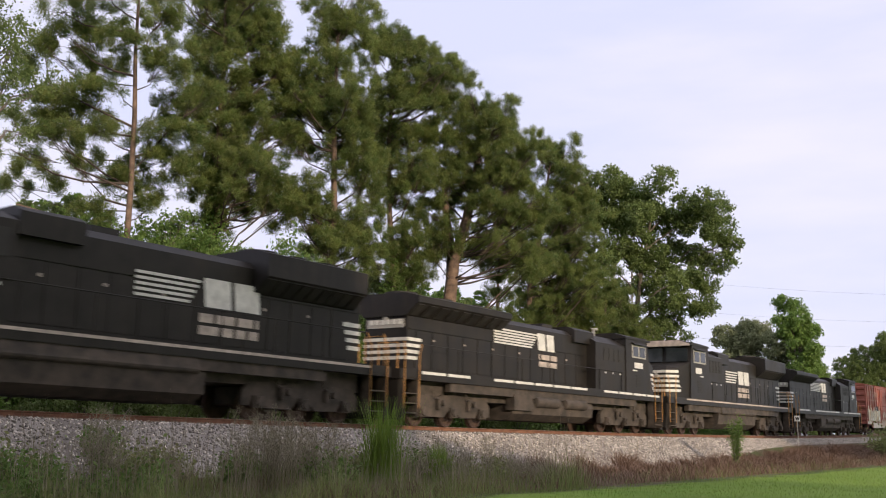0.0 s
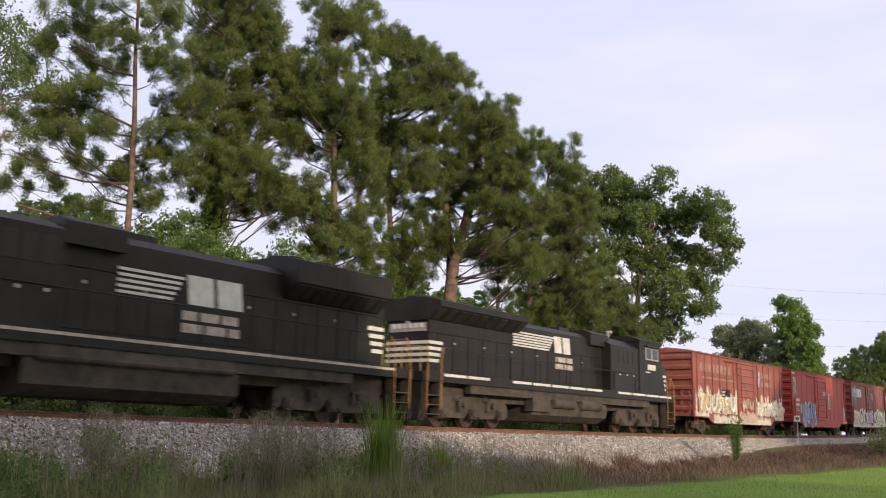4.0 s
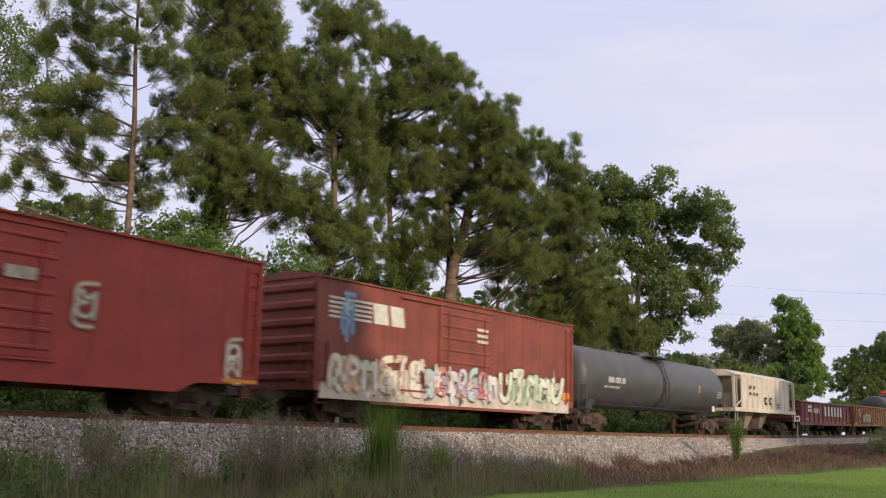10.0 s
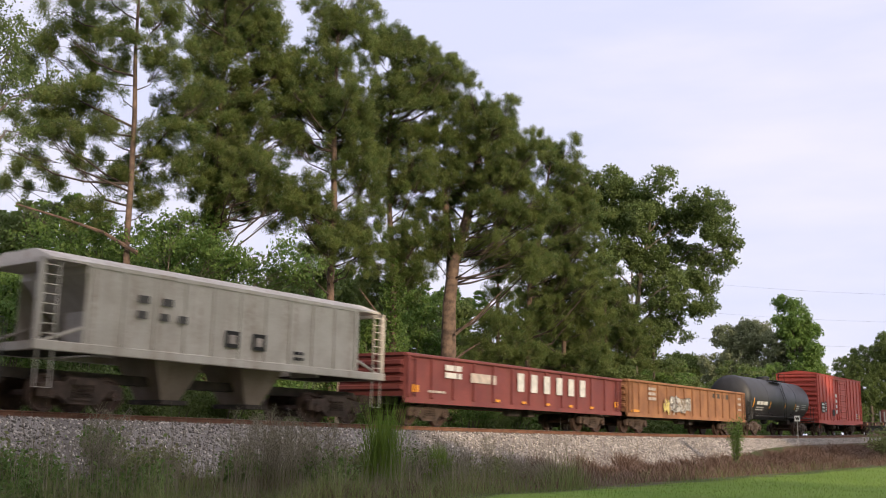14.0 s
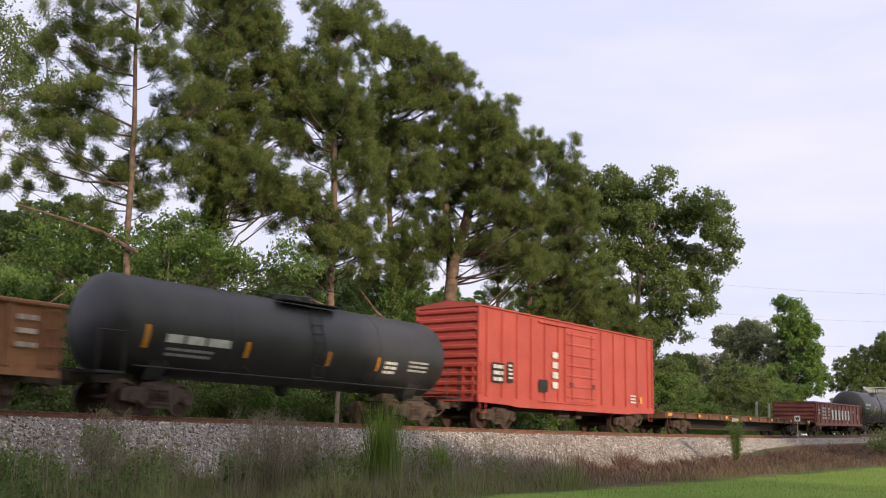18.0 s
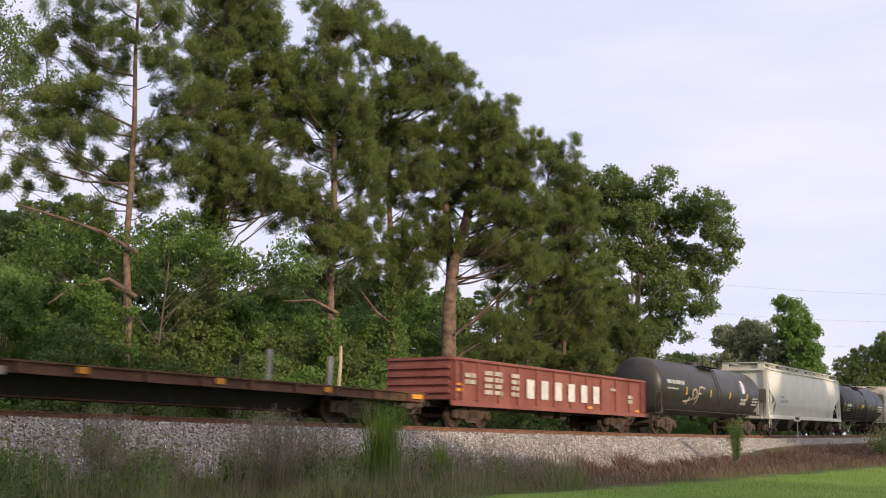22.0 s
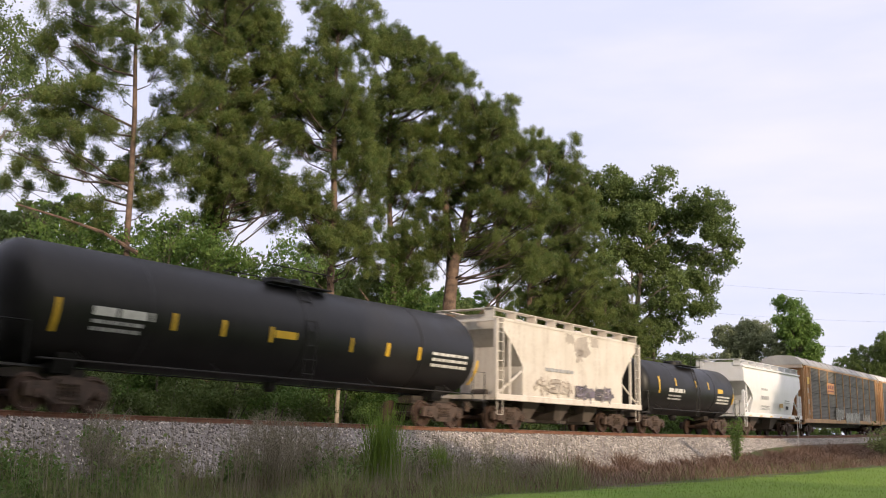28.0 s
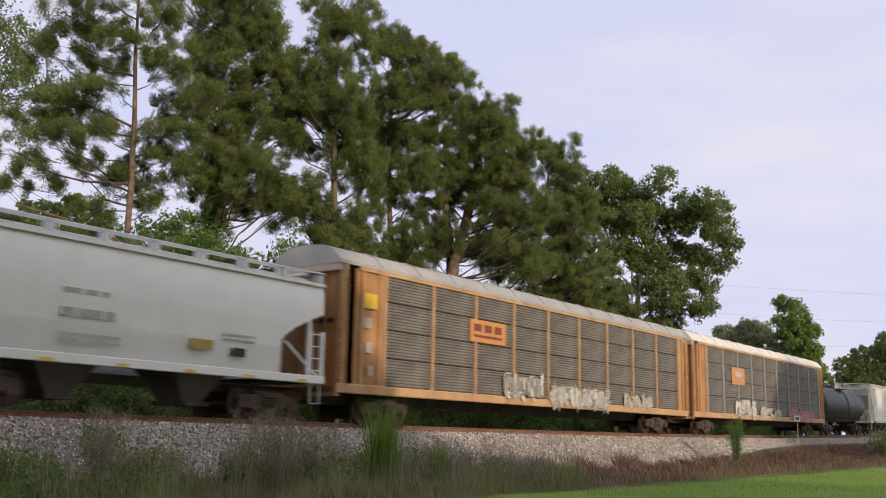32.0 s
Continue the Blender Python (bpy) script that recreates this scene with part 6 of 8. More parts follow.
car, L, r, cz = tankcar(264.4, 281.4, TANK_SOOT, "dark grey tank car with white scribbled tag", 1.45, 2.5, None, 2, 3)
tank_text(car, -7.1, -4.8, 2.8, 1, 0.2, 0.1, GREYMARK, r, cz, 48)
tank_text(car, -7.1, -5.6, 2.4, 1, 0.08, 0.1, GREYMARK, r, cz, 49)
for tag in ([(-4.6, 1.75), (-3.9, 1.8), (-3.3, 1.95), (-3.7, 2.3), (-3.1, 2.5), (-2.9, 2.1), (-3.2, 1.85)], [(-2.6, 2.6), (-2.75, 2.0), (-2.9, 1.6)], [(-2.6, 2.55), (-2.2, 2.6), (-1.8, 2.5)], [(-2.7, 2.2), (-2.3, 2.25)], [(-3.9, 2.0), (-4.1, 1.6)]):
    fm = Form().add(*swept(smooth_path(tag), 0.045, 0.0, 0.006))
    fm.v = [(x, -math.sqrt(max(r * r - (z - cz) ** 2, 0.01)) - 0.004 - y, z) for x, y, z in fm.v]
    part("graffiti", fm, DIRTY_WHITE, car, "white scribbled graffiti tag")
on_tank(car, L * 0.52, L * 0.52 + 0.42, 2.5, 0.75, WHITE, r, cz, "emblem", "white oval emblem")
on_tank(car, L * 0.52 - 0.25, L * 0.52 - 0.02, 2.55, 0.5, spray((0.2, 0.2, 0.4)), r, cz, "emblem", "blue half of the emblem")
on_tank(car, L * 0.52 + 0.45, L * 0.52 + 0.65, 2.55, 0.5, spray((0.2, 0.2, 0.4)), r, cz, "emblem", "blue half of the emblem")
tank_text(car, L * 0.52 - 0.2, L * 0.52 + 0.8, 2.2, 2, 0.16, 0.06, GREYMARK, r, cz, 51)
for q in (-4.5, -0.9, 2.2, 5.2):
    on_tank(car, q, q + 0.12, 2.1, 0.4, YELLOW, r, cz, "reflector")
tank_text(car, L - 2.2, L - 1.2, 2.3, 3, 0.09, 0.09, GREYMARK, r, cz, 52)

car, L, r, cz = tankcar(302.0, 321.4, TANK_BLACK, "long glossy black tank car with yellow reflector strips", 1.55, 2.72, None, 3, 4)
for q, z, h in ((-8.45, 1.9, 0.8), (-5.0, 2.25, 0.45), (-3.3, 2.25, 0.45), (-1.5, 2.25, 0.45), (2.0, 2.25, 0.45), (3.8, 2.25, 0.45), (5.5, 2.25, 0.45), (9.0, 1.6, 0.9)):
    on_tank(car, q, q + 0.13, z, h, YELLOW, r, cz, "reflector")
tank_text(car, -7.4, -5.6, 2.62, 1, 0.22, 0.1, WHITE, r, cz, 53)
tank_text(car, -7.4, -5.9, 2.3, 2, 0.09, 0.09, GREYMARK, r, cz, 54)
on_tank(car, -1.3, -0.4, 2.4, 0.22, YELLOW, r, cz, "reflector", "yellow label")
tank_text(car, 6.3, 8.4, 2.6, 3, 0.1, 0.1, WHITE, r, cz, 56)

car, L, r, cz = tankcar(335.4, 349.3, TANK_BLACK, "short black tank car with yellow markings", 1.4, 2.42, None, 2, 5)
for q, z, h in ((-4.9, 2.05, 0.85), (-2.75, 2.5, 0.4), (0.05, 2.5, 0.4), (1.95, 2.5, 0.4), (5.9, 1.8, 0.6)):
    on_tank(car, q, q + 0.13, z, h, YELLOW, r, cz, "reflector")
tank_text(car, -3.6, -1.5, 2.36, 1, 0.2, 0.1, WHITE, r, cz, 58)
tank_text(car, -3.6, -1.9, 2.02, 2, 0.08, 0.08, GREYMARK, r, cz, 59)
on_tank(car, 3.4, 4.2, 2.35, 0.24, YELLOW, r, cz, "reflector", "yellow label")
tank_text(car, 3.4, 5.3, 2.2, 3, 0.09, 0.08, WHITE, r, cz, 60)

car, L, r, cz = tankcar(419.4, 435.2, TANK_DARK, "dark grey tank car behind the autoracks", 1.42, 2.5, None, 2, 6)


# ---- gondolas ----
def gondola(a0, a1, paint, label, top=2.5, ribs=4, seed=0, posts=14):
    car, L, a = car_root("gondola", label, "gondola car", a0, a1)
    W = 1.48
    for s in (-1, 1):
        part("side_wall", Form().box(-L, L, *sorted((s * (W - 0.05), s * W)), 0.85, top - 0.06), paint, car)
        part("top_chord", Form().slab(-L - 0.02, L + 0.02, *sorted((s * (W - 0.1), s * (W + 0.1))), top - 0.12, top, 0.03), paint, car)
        part("side_sill", Form().box(-L, L, *sorted((s * W, s * (W + 0.06))), 0.78, 0.95), paint, car)
        pm = shared(("gpost", paint.name, top), lambda: Form().prism_x([(0, 0.95), (0.06, 1.0), (0.06, top - 0.12), (0, top - 0.12)], -0.06, 0.06).mesh("side_post", paint))
        for i in range(posts):
            link("side_post", pm, car, "", Matrix.Translation((-L + 0.25 + (2 * L - 0.5) * i / (posts - 1), s * W, 0)) @ Matrix.Diagonal((1, s, 1, 1)))
        part("end_wall", Form().box(*sorted((s * (L - 0.05), s * L)), -W, W, 1.0, top - 0.06), paint, car)
        part("end_chord", Form().box(*sorted((s * (L - 0.08), s * (L + 0.08))), -W, W, top - 0.1, top), paint, car)
        for i in range(ribs):
            z = 1.2 + (top - 1.35) * (i + 0.3) / ribs
            part("end_rib", Form().prism_y([(s * L, z - 0.1), (s * (L + 0.11), z - 0.05), (s * (L + 0.11), z + 0.06), (s * L, z + 0.11)], -W + 0.05, W - 0.05), paint, car)
        ladder(car, -L + 0.32, W + 0.06, 1.1, top - 0.2, paint, s, 4)
        ladder(car, L - 0.32, W + 0.06, 1.1, top - 0.2, paint, s, 4)
        truck(car, s * (L - 2.0), a, 1)
    part("floor", Form().box(-L + 0.05, L - 0.05, -W + 0.05, W - 0.05, 1.0, 1.08), LOCO_GRIME, car)
    underframe(car, L, LOCO_GRIME, 0.98)
    couplers(car, L + 0.5)
    return car, L, W + 0.062


MAROON = car_paint("maroon_gondola_paint", (0.15, 0.036, 0.036), (0.22, 0.058, 0.052), (0.13, 0.07, 0.05), 0.5)
RUSTY = car_paint("heavily_rusted_orange_steel", (0.22, 0.10, 0.052), (0.36, 0.175, 0.085), (0.14, 0.06, 0.035), 0.55, 0.85)
GONDOLA_RED = car_paint("scraped_red_gondola_paint", (0.19, 0.052, 0.042), (0.28, 0.095, 0.075), (0.11, 0.055, 0.04), 0.55)
car, L, Y = gondola(150.8, 167.05, MAROON, "maroon gondola with spaced white block lettering", 2.48, 4, 0, 13)
for i in range(6):
    x = -0.95 + i * 1.02
    bar(car, "lettering", x, x + 0.46, 1.48, 2.2, WHITE, Y, -1, "white block letter shape")
lines(car, -L + 2.3, -L + 3.3, 2.2, 2, 0.2, 0.07, WHITE, Y, -1, 61)
lines(car, -L + 3.9, -L + 5.6, 2.0, 1, 0.35, 0.07, DIRTY_WHITE, Y, -1, 62)
for x in (-L + 0.4, L - 0.7):
    bar(car, "reflector", x, x + 0.35, 1.15, 1.4, AMBER, Y)
for i in range(5):
    bar(car, "reflector", -L + 5.6 + i * 1.9, -L + 5.9 + i * 1.9, 1.0, 1.1, AMBER, Y)
lines(car, -L + 1.3, -L + 2.4, 1.25, 1, 0.08, 0.05, DIRTY_WHITE, Y, -1, 63)

car, L, Y = gondola(167.7, 184.2, RUSTY, "rusty orange-brown gondola with grey graffiti", 2.55, 4, 0, 15)
graffiti(car, -3.2, -0.4, 1.1, 1.95, ((0.42, 0.40, 0.37), (0.62, 0.60, 0.56), (0.30, 0.24, 0.18)), 4, 64, Y, -1, (0.09, 0.07, 0.06))
graffiti(car, -4.0, -3.2, 1.1, 1.65, ((0.66, 0.55, 0.16),), 2, 65, Y, -1, (0.3, 0.2, 0.1))
lines(car, -L + 2.4, -L + 3.3, 2.25, 3, 0.14, 0.1, DIRTY_WHITE, Y, -1, 66)
lines(car, L - 1.2, L - 0.7, 2.2, 3, 0.12, 0.2, DIRTY_WHITE, Y, -1, 67)
bar(car, "reflector", -L + 0.4, -L + 1.3, 1.0, 1.12, AMBER, Y)
for i in range(4):
    bar(car, "patch_panel", L - 5.2 + i * 0.7, L - 4.8 + i * 0.7, 2.05, 2.3, LOCO_GRIME, Y - 0.06, -1, "dark scraped patch")

car, L, Y = gondola(246.65, 262.8, GONDOLA_RED, "scraped red gondola with large white block lettering", 2.54, 4, 0, 12)
for i in range(6):
    x = -2.95 + i * 1.13
    bar(car, "lettering", x, x + 0.56, 1.24, 2.0, WHITE, Y, -1, "large white block letter shape")
for k, (x, ww) in enumerate(((-6.0, 0.55), (-5.3, 0.55), (-4.1, 0.55))):
    lines(car, x, x + ww, 2.15, 4, 0.16, 0.08, DIRTY_WHITE, Y, -1, 68 + k)
lines(car, -7.3, -6.6, 2.0, 2, 0.16, 0.08, DIRTY_WHITE, Y, -1, 71)
bar(car, "reflector", -7.85, -7.4, 1.3, 1.42, AMBER, Y)
bar(car, "reflector", -7.85, -7.4, 1.5, 1.6, AMBER, Y)
lines(car, 4.4, 4.9, 2.0, 1, 0.12, 0.1, DIRTY_WHITE, Y, -1, 72)
lines(car, 6.2, 6.7, 1.75, 2, 0.16, 0.06, DIRTY_WHITE, Y, -1, 73)
bar(car, "reflector", 6.9, 7.35, 0.98, 1.1, AMBER, Y)
bar(car, "reflector", 2.2, 2.6, 1.0, 1.1, AMBER, Y)


# ---- flatcar ----
def flatcar(a0, a1):
    car, L, a = car_root("flatcar", "long rusty brown flatcar, empty, with amber reflectors", "flatcar", a0, a1)
    rust = surface("rusty_brown_flatcar_steel", (0.10, 0.048, 0.032), (0.19, 0.095, 0.065), 0.85, 0, 1.2, 25, 0.3, 0.008, (0.05, 0.03, 0.025), 0.6)
    part("deck", Form().box(-L, L, -1.35, 1.35, 1.04, 1.10), surface("worn_deck_plate", (0.09, 0.06, 0.05), (0.17, 0.12, 0.10), 0.85, 0, 1.5, 20, 0.4), car)
    for s in (-1, 1):
        part("side_sill", Form().prism_y([(-L, 1.12), (-L, 0.84), (L, 0.84), (L, 1.12)], *sorted((s * 1.35, s * 1.42))), rust, car)
        part("sill_flange", Form().box(-L, L, *sorted((s * 1.34, s * 1.50)), 1.11, 1.15), rust, car)
        for i in range(15):
            x = -L + 0.9 + (2 * L - 1.8) * i / 14
            part("stake_pocket", Form().box(x - 0.07, x + 0.07, *sorted((s * 1.42, s * 1.50)), 0.86, 1.10), rust, car)
        for i in range(7):
            x = -L + 0.15 + (2 * L - 0.9) * i / 6
            part("reflector", Form().box(x, x + (0.55 if i in (0, 6) else 0.32), *sorted((s * 1.502, s * 1.508)), 0.93, 1.09), AMBER, car)
        truck(car, s * (L - 3.1), a, 1)
        part("end_sill", Form().box(*sorted((s * (L - 0.1), s * L)), -1.35, 1.35, 0.8, 1.1), rust, car)
        for x in (-L + 0.45, L - 0.45):
            part("stirrup_step", Form().tube([(x - 0.2, s * 1.42, 0.9), (x - 0.2, s * 1.42, 0.45), (x + 0.2, s * 1.42, 0.45), (x + 0.2, s * 1.42, 0.9)], 0.018, 5), rust, car)
    for x in (-L * 0.55, 0, L * 0.5):
        part("hitch_plate", Form().box(x - 0.6, x + 0.6, -0.5, 0.5, 1.1, 1.18), rust, car)
    bar(car, "lettering", -3.3, -2.1, 0.78, 0.98, DIRTY_WHITE, 1.425, -1, "faded white stencil patch")
    # fish-belly sill coloured black for the shadow below the deck
    part("center_sill", Form().prism_y([(-L, 1.04), (-L, 0.75), (-L + 3.9, 0.72), (-L + 5.0, 0.36), (L - 5.0, 0.36), (L - 3.9, 0.72), (L, 0.75), (L, 1.04)], -0.45, 0.45), BLACK, car)
    part("sill_foot", Form().box(-L + 5.0, L - 5.0, -0.5, 0.5, 0.32, 0.36), rust, car)
    for x in (L - 5.4, L - 2.6):
        part("stanchion", Form().box(x - 0.06, x + 0.06, 0.6, 0.72, 1.1, 2.3), FRAMEGREY, car, "grey upright stanchion")
    couplers(car, L + 0.5)


flatcar(218.5, 245.1)


# ---- covered hoppers ----
def hopper(a0, a1, paint, label, top=4.4, bays=3, curved=False, inset=0.55, low=1.12, slope=(3.2, 2.2, 1.4), board=True, ribbed=False, frame_mat=None, post_top=0.0):
    car, L, a = car_root("covered_hopper", label, "hopper car", a0, a1)
    W = 1.55
    fmx = frame_mat or paint
    B = L - inset
    zs = low + 0.18
    # the hold: full length above, pulled in below the slope sheets
    if curved:
        half = [(1.30, zs), (1.50, zs + 0.8), (1.56, zs + 1.7), (1.52, top - 0.5), (1.40, top - 0.2), (0.9, top), (0.0, top + 0.02)]
    else:
        half = [(W - 0.03, zs), (W - 0.03, top - 0.24), (0.7, top), (0.0, top + 0.01)]
    z1, z2, cut = slope
    steps = sorted({z for _, z in half} | {z1, z2, (z1 + z2) / 2, z2 + (z1 - z2) * 0.25, z2 - 0.3})
    level = [(float(np.interp(z, [q for _, q in half], [y for y, _ in half])), z) for z in steps if z >= zs]
    n = len(level)
    vs = []
    for e in (-1, 1):
        for y, z in level:
            u = min(max((z1 - z) / (z1 - z2), 0), 1)
            x = e * (B - cut * (u ** 0.8 if not curved else math.sin(u * 1.57) - 0.12 * min(max(z2 - z, 0), 1)))
            vs += [(x, -y, z), (x, y, z)]
    fs = []
    for i in range(n - 1):
        a0, b0 = 2 * i, 2 * n + 2 * i
        fs += [(a0, a0 + 1, a0 + 3, a0 + 2), (b0, b0 + 2, b0 + 3, b0 + 1), (a0, a0 + 2, b0 + 2, b0), (a0 + 1, b0 + 1, b0 + 3, a0 + 3)]
    fs.append((0, 2 * n, 2 * n + 1, 1))
    part("hold", Form().add(vs, fs), paint, car, "", None, 25)
    zc = z1
    for s in (-1, 1):
        part("side_sill", Form().slab(-L, L, *sorted((s * (W - 0.1), s * (W + 0.02))), low, zs + 0.06, 0.02), paint, car)
        part("top_rail", Form().box(-B, B, *sorted((s * (W - 0.12), s * (W + 0.0))), top - 0.30, top - 0.2), paint, car)
        if ribbed:
            k = 11
            pm = shared(("hrib", paint.name, top), lambda: Form().box(-0.04, 0.04, 0, 0.05, zs + 0.05, top - 0.3).mesh("side_rib", paint))
            for i in range(k):
                x = -B + 0.15 + (2 * B - 0.3) * i / (k - 1)
                link("side_rib", pm, car, "", Matrix.Translation((x, s * (W - 0.03), 0)) @ Matrix.Diagonal((1, s, 1, 1)))
        # open end frame: posts, ladder, braces
        for e in (-1, 1):
            xe = e * (L - 0.1)
            part("end_post", Form().box(xe - 0.06, xe + 0.06, *sorted((s * (W - 0.14), s * (W - 0.0))), low, post_top or top - 0.25), fmx, car)
            part("end_brace", Form().tube([(xe, s * (W - 0.1), low + 0.15), (e * (B - 1.5), s * (W - 0.1), low + 1.2)], 0.045, 6), fmx, car)
            part("inner_post", Form().box(e * (B - 0.55) - 0.05, e * (B - 0.55) + 0.05, *sorted((s * (W - 0.12), s * (W - 0.02))), low, zc), fmx, car)
            fm = Form()
            for xx in (xe - 0.45 * e, xe):
                fm.box(xx - 0.02, xx + 0.02, s * (W - 0.03) - 0.02, s * (W - 0.03) + 0.02, low + 0.2, post_top or top - 0.3)
            steps_on = part("ladder", fm, fmx, car)
            count = 4 if post_top else 8
            for i in range(count):
                rung(steps_on, 0.46, fmx, Matrix.Translation((xe - 0.23 * e, s * (W - 0.03), low + 0.4 + i * ((post_top or top - 0.3) - low - 0.5) / (count - 1))))
            xs = e * (L - 0.35)
            part("stirrup_step", Form().tube([(xs - 0.2, s * (W - 0.04), low + 0.05), (xs - 0.2, s * (W - 0.04), 0.55), (xs + 0.2, s * (W - 0.04), 0.55), (xs + 0.2, s * (W - 0.04), low + 0.05)], 0.02, 5), fmx, car)
    for e in (-1, 1):
        part("end_beam", Form().box(*sorted((e * (L - 0.16), e * L)), -W, W, low, low + 0.2), fmx, car)
        if not post_top:
            part("end_top_beam", Form().box(*sorted((e * (L - 0.16), e * (L - 0.04))), -W, W, top - 0.34, top - 0.24), fmx, car)
        part("end_deck", Form().box(*sorted((e * (L - 1.9), e * (L - 0.1))), -W + 0.1, W - 0.1, low + 0.02, low + 0.08), LOCO_GRIME, car)
        part("slope_brace", Form().box(*sorted((e * (B - 0.9), e * (B - 0.8))), -0.6, 0.6, low, zc - 0.3), fmx, car)
        part("brake_cylinder", Form().lathe_y([(-0.4, 0), (-0.4, 0.16), (0.3, 0.16), (0.3, 0)], 12, e * (L - 1.1), low + 0.3), LOCO_GRIME, car)
    for i in range(bays):
        x = (-0.5 + (i + 0.5) / bays) * 2 * (B - 2.0)
        w = min((B - 2.0) / bays * 0.6, 1.0)
        yw = 0.95
        vs = [(x - w, -yw, zs + 0.05), (x + w, -yw, zs + 0.05), (x + w, yw, zs + 0.05), (x - w, yw, zs + 0.05), (x - 0.3, -0.55, 0.42), (x + 0.3, -0.55, 0.42), (x + 0.3, 0.55, 0.42), (x - 0.3, 0.55, 0.42)]
        part("discharge_hopper", Form().add(vs, [(0, 1, 2, 3), (4, 7, 6, 5), (0, 4, 5, 1), (1, 5, 6, 2), (2, 6, 7, 3), (3, 7, 4, 0)]), TAN_CHUTE if ribbed else CHUTE, car)
        part("outlet_gate", Form().box(x - 0.42, x + 0.42, -0.75, 0.75, 0.32, 0.44), LOCO_GRIME, car)
        hatch = Form().lathe_z([(top - 0.02, 0.36), (top + 0.1, 0.36), (top + 0.14, 0.28), (top + 0.14, 0)], 14, x)
        part("roof_hatch", hatch, paint, car)
    if board:
        z = top + 0.14
        for s in (-1, 1):
            yb = s * 1.18
            part("running_board", Form().box(-L, L, yb - 0.2, yb + 0.2, z, z + 0.025), fmx, car)
            k = 9
            for i in range(k):
                x = -L + 0.1 + (2 * L - 0.2) * i / (k - 1)
                part("board_bracket", Form().box(x - 0.025, x + 0.025, yb - 0.2, yb + 0.25, top - 0.22, z), fmx, car)
        for e in (-1, 1):
            part("end_board", Form().box(*sorted((e * (L - 0.4), e * L)), -1.4, 1.4, z, z + 0.04), fmx, car)
    part("center_sill", Form().box(-L, L, -0.25, 0.25, 0.80, 1.05), LOCO_GRIME, car)
    for x in (-L + 1.75, L - 1.75):
        truck(car, x, a, 1)
    couplers(car, L + 0.5)
    return car, L, W


CHUTE = car_paint("dirty_hopper_chute_paint", (0.07, 0.058, 0.05), (0.14, 0.115, 0.10), (0.10, 0.07, 0.055), 0.6)
DUSTY_WHITE = car_paint("dusty_cream_hopper_paint", (0.54, 0.49, 0.43), (0.67, 0.62, 0.56), (0.30, 0.19, 0.12), 0.8)
TAN_CHUTE = car_paint("dusty_tan_chute_paint", (0.24, 0.19, 0.15), (0.38, 0.31, 0.25), (0.14, 0.09, 0.065), 0.7)
FADED = flat_paint("faded_black_stencil", (0.11, 0.10, 0.095), 0.7)
CLEAN_WHITE = car_paint("white_hopper_paint", (0.60, 0.58, 0.545), (0.69, 0.675, 0.64), (0.50, 0.46, 0.40), 0.3, 0.5)
CREAM = car_paint("cream_hopper_paint", (0.64, 0.585, 0.52), (0.73, 0.68, 0.62), (0.38, 0.30, 0.26), 0.6)
LIGHT_GREY = car_paint("pale_grey_hopper_paint", (0.76, 0.76, 0.775), (0.81, 0.81, 0.825), (0.58, 0.56, 0.53), 0.25, 0.45)

car, L, W = hopper(137.1, 149.7, DUSTY_WHITE, "small dusty cream two-bay covered hopper", 3.86, 2, False, 1.3, 1.42, (3.4, 1.7, 1.5), False, True)
for q in (-1, 1):
    part("side_sheet", Form().box(-L + 1.3, L - 1.3, *sorted((q * 1.515, q * 1.527)), 1.6, 3.62), DUSTY_WHITE, car)
part("roof_cap", Form().prism_x([(-1.53, 3.6), (-1.53, 3.66), (-0.75, 3.94), (0.75, 3.94), (1.53, 3.66), (1.53, 3.6)], -L + 0.3, L - 0.3), DUSTY_WHITE, car)
for x in (-3.5, -2.75):
    bar(car, "lettering", x, x + 0.34, 2.84, 3.04, FADED, W + 0.03, -1, "faded black stencil")
for x in (-3.5, -2.8, -2.2):
    bar(car, "lettering", x, x + 0.28, 2.44, 2.64, FADED, W + 0.03, -1, "faded black stencil")
for x in (-0.55, 0.45):
    bar(car, "data_panel", x, x + 0.5, 1.95, 2.42, BLACK, W + 0.03, -1, "black square data panel")
    bar(car, "data_panel", x + 0.12, x + 0.38, 2.06, 2.31, DIRTY_WHITE, W + 0.038, -1, "pale panel centre")
lines(car, 2.1, 2.5, 2.05, 2, 0.09, 0.08, BLACK, W + 0.03, -1, 81)

car, L, W = hopper(281.9, 301.5, CLEAN_WHITE, "large clean white covered hopper with curved sides", 4.56, 4, True, 0.3, 1.1, (3.0, 1.9, 1.6), True)
lines(car, -6.8, -6.0, 2.65, 1, 0.16, 0.08, GREYMARK, W - 0.01, -1, 82)
lines(car, -6.8, -5.1, 2.38, 1, 0.2, 0.08, GREYMARK, W - 0.02, -1, 83)
for i in range(6):
    bar(car, "reflector", -L + 2.6 + i * 2.6, -L + 2.95 + i * 2.6, 1.13, 1.19, YELLOW, W + 0.02)
bar(car, "data_panel", 7.7, 8.1, 1.62, 1.87, BLACK, W - 0.06, -1, "small dark data panel")
lines(car, 5.6, 6.6, 1.75, 2, 0.09, 0.08, GREYMARK, W - 0.06, -1, 84)

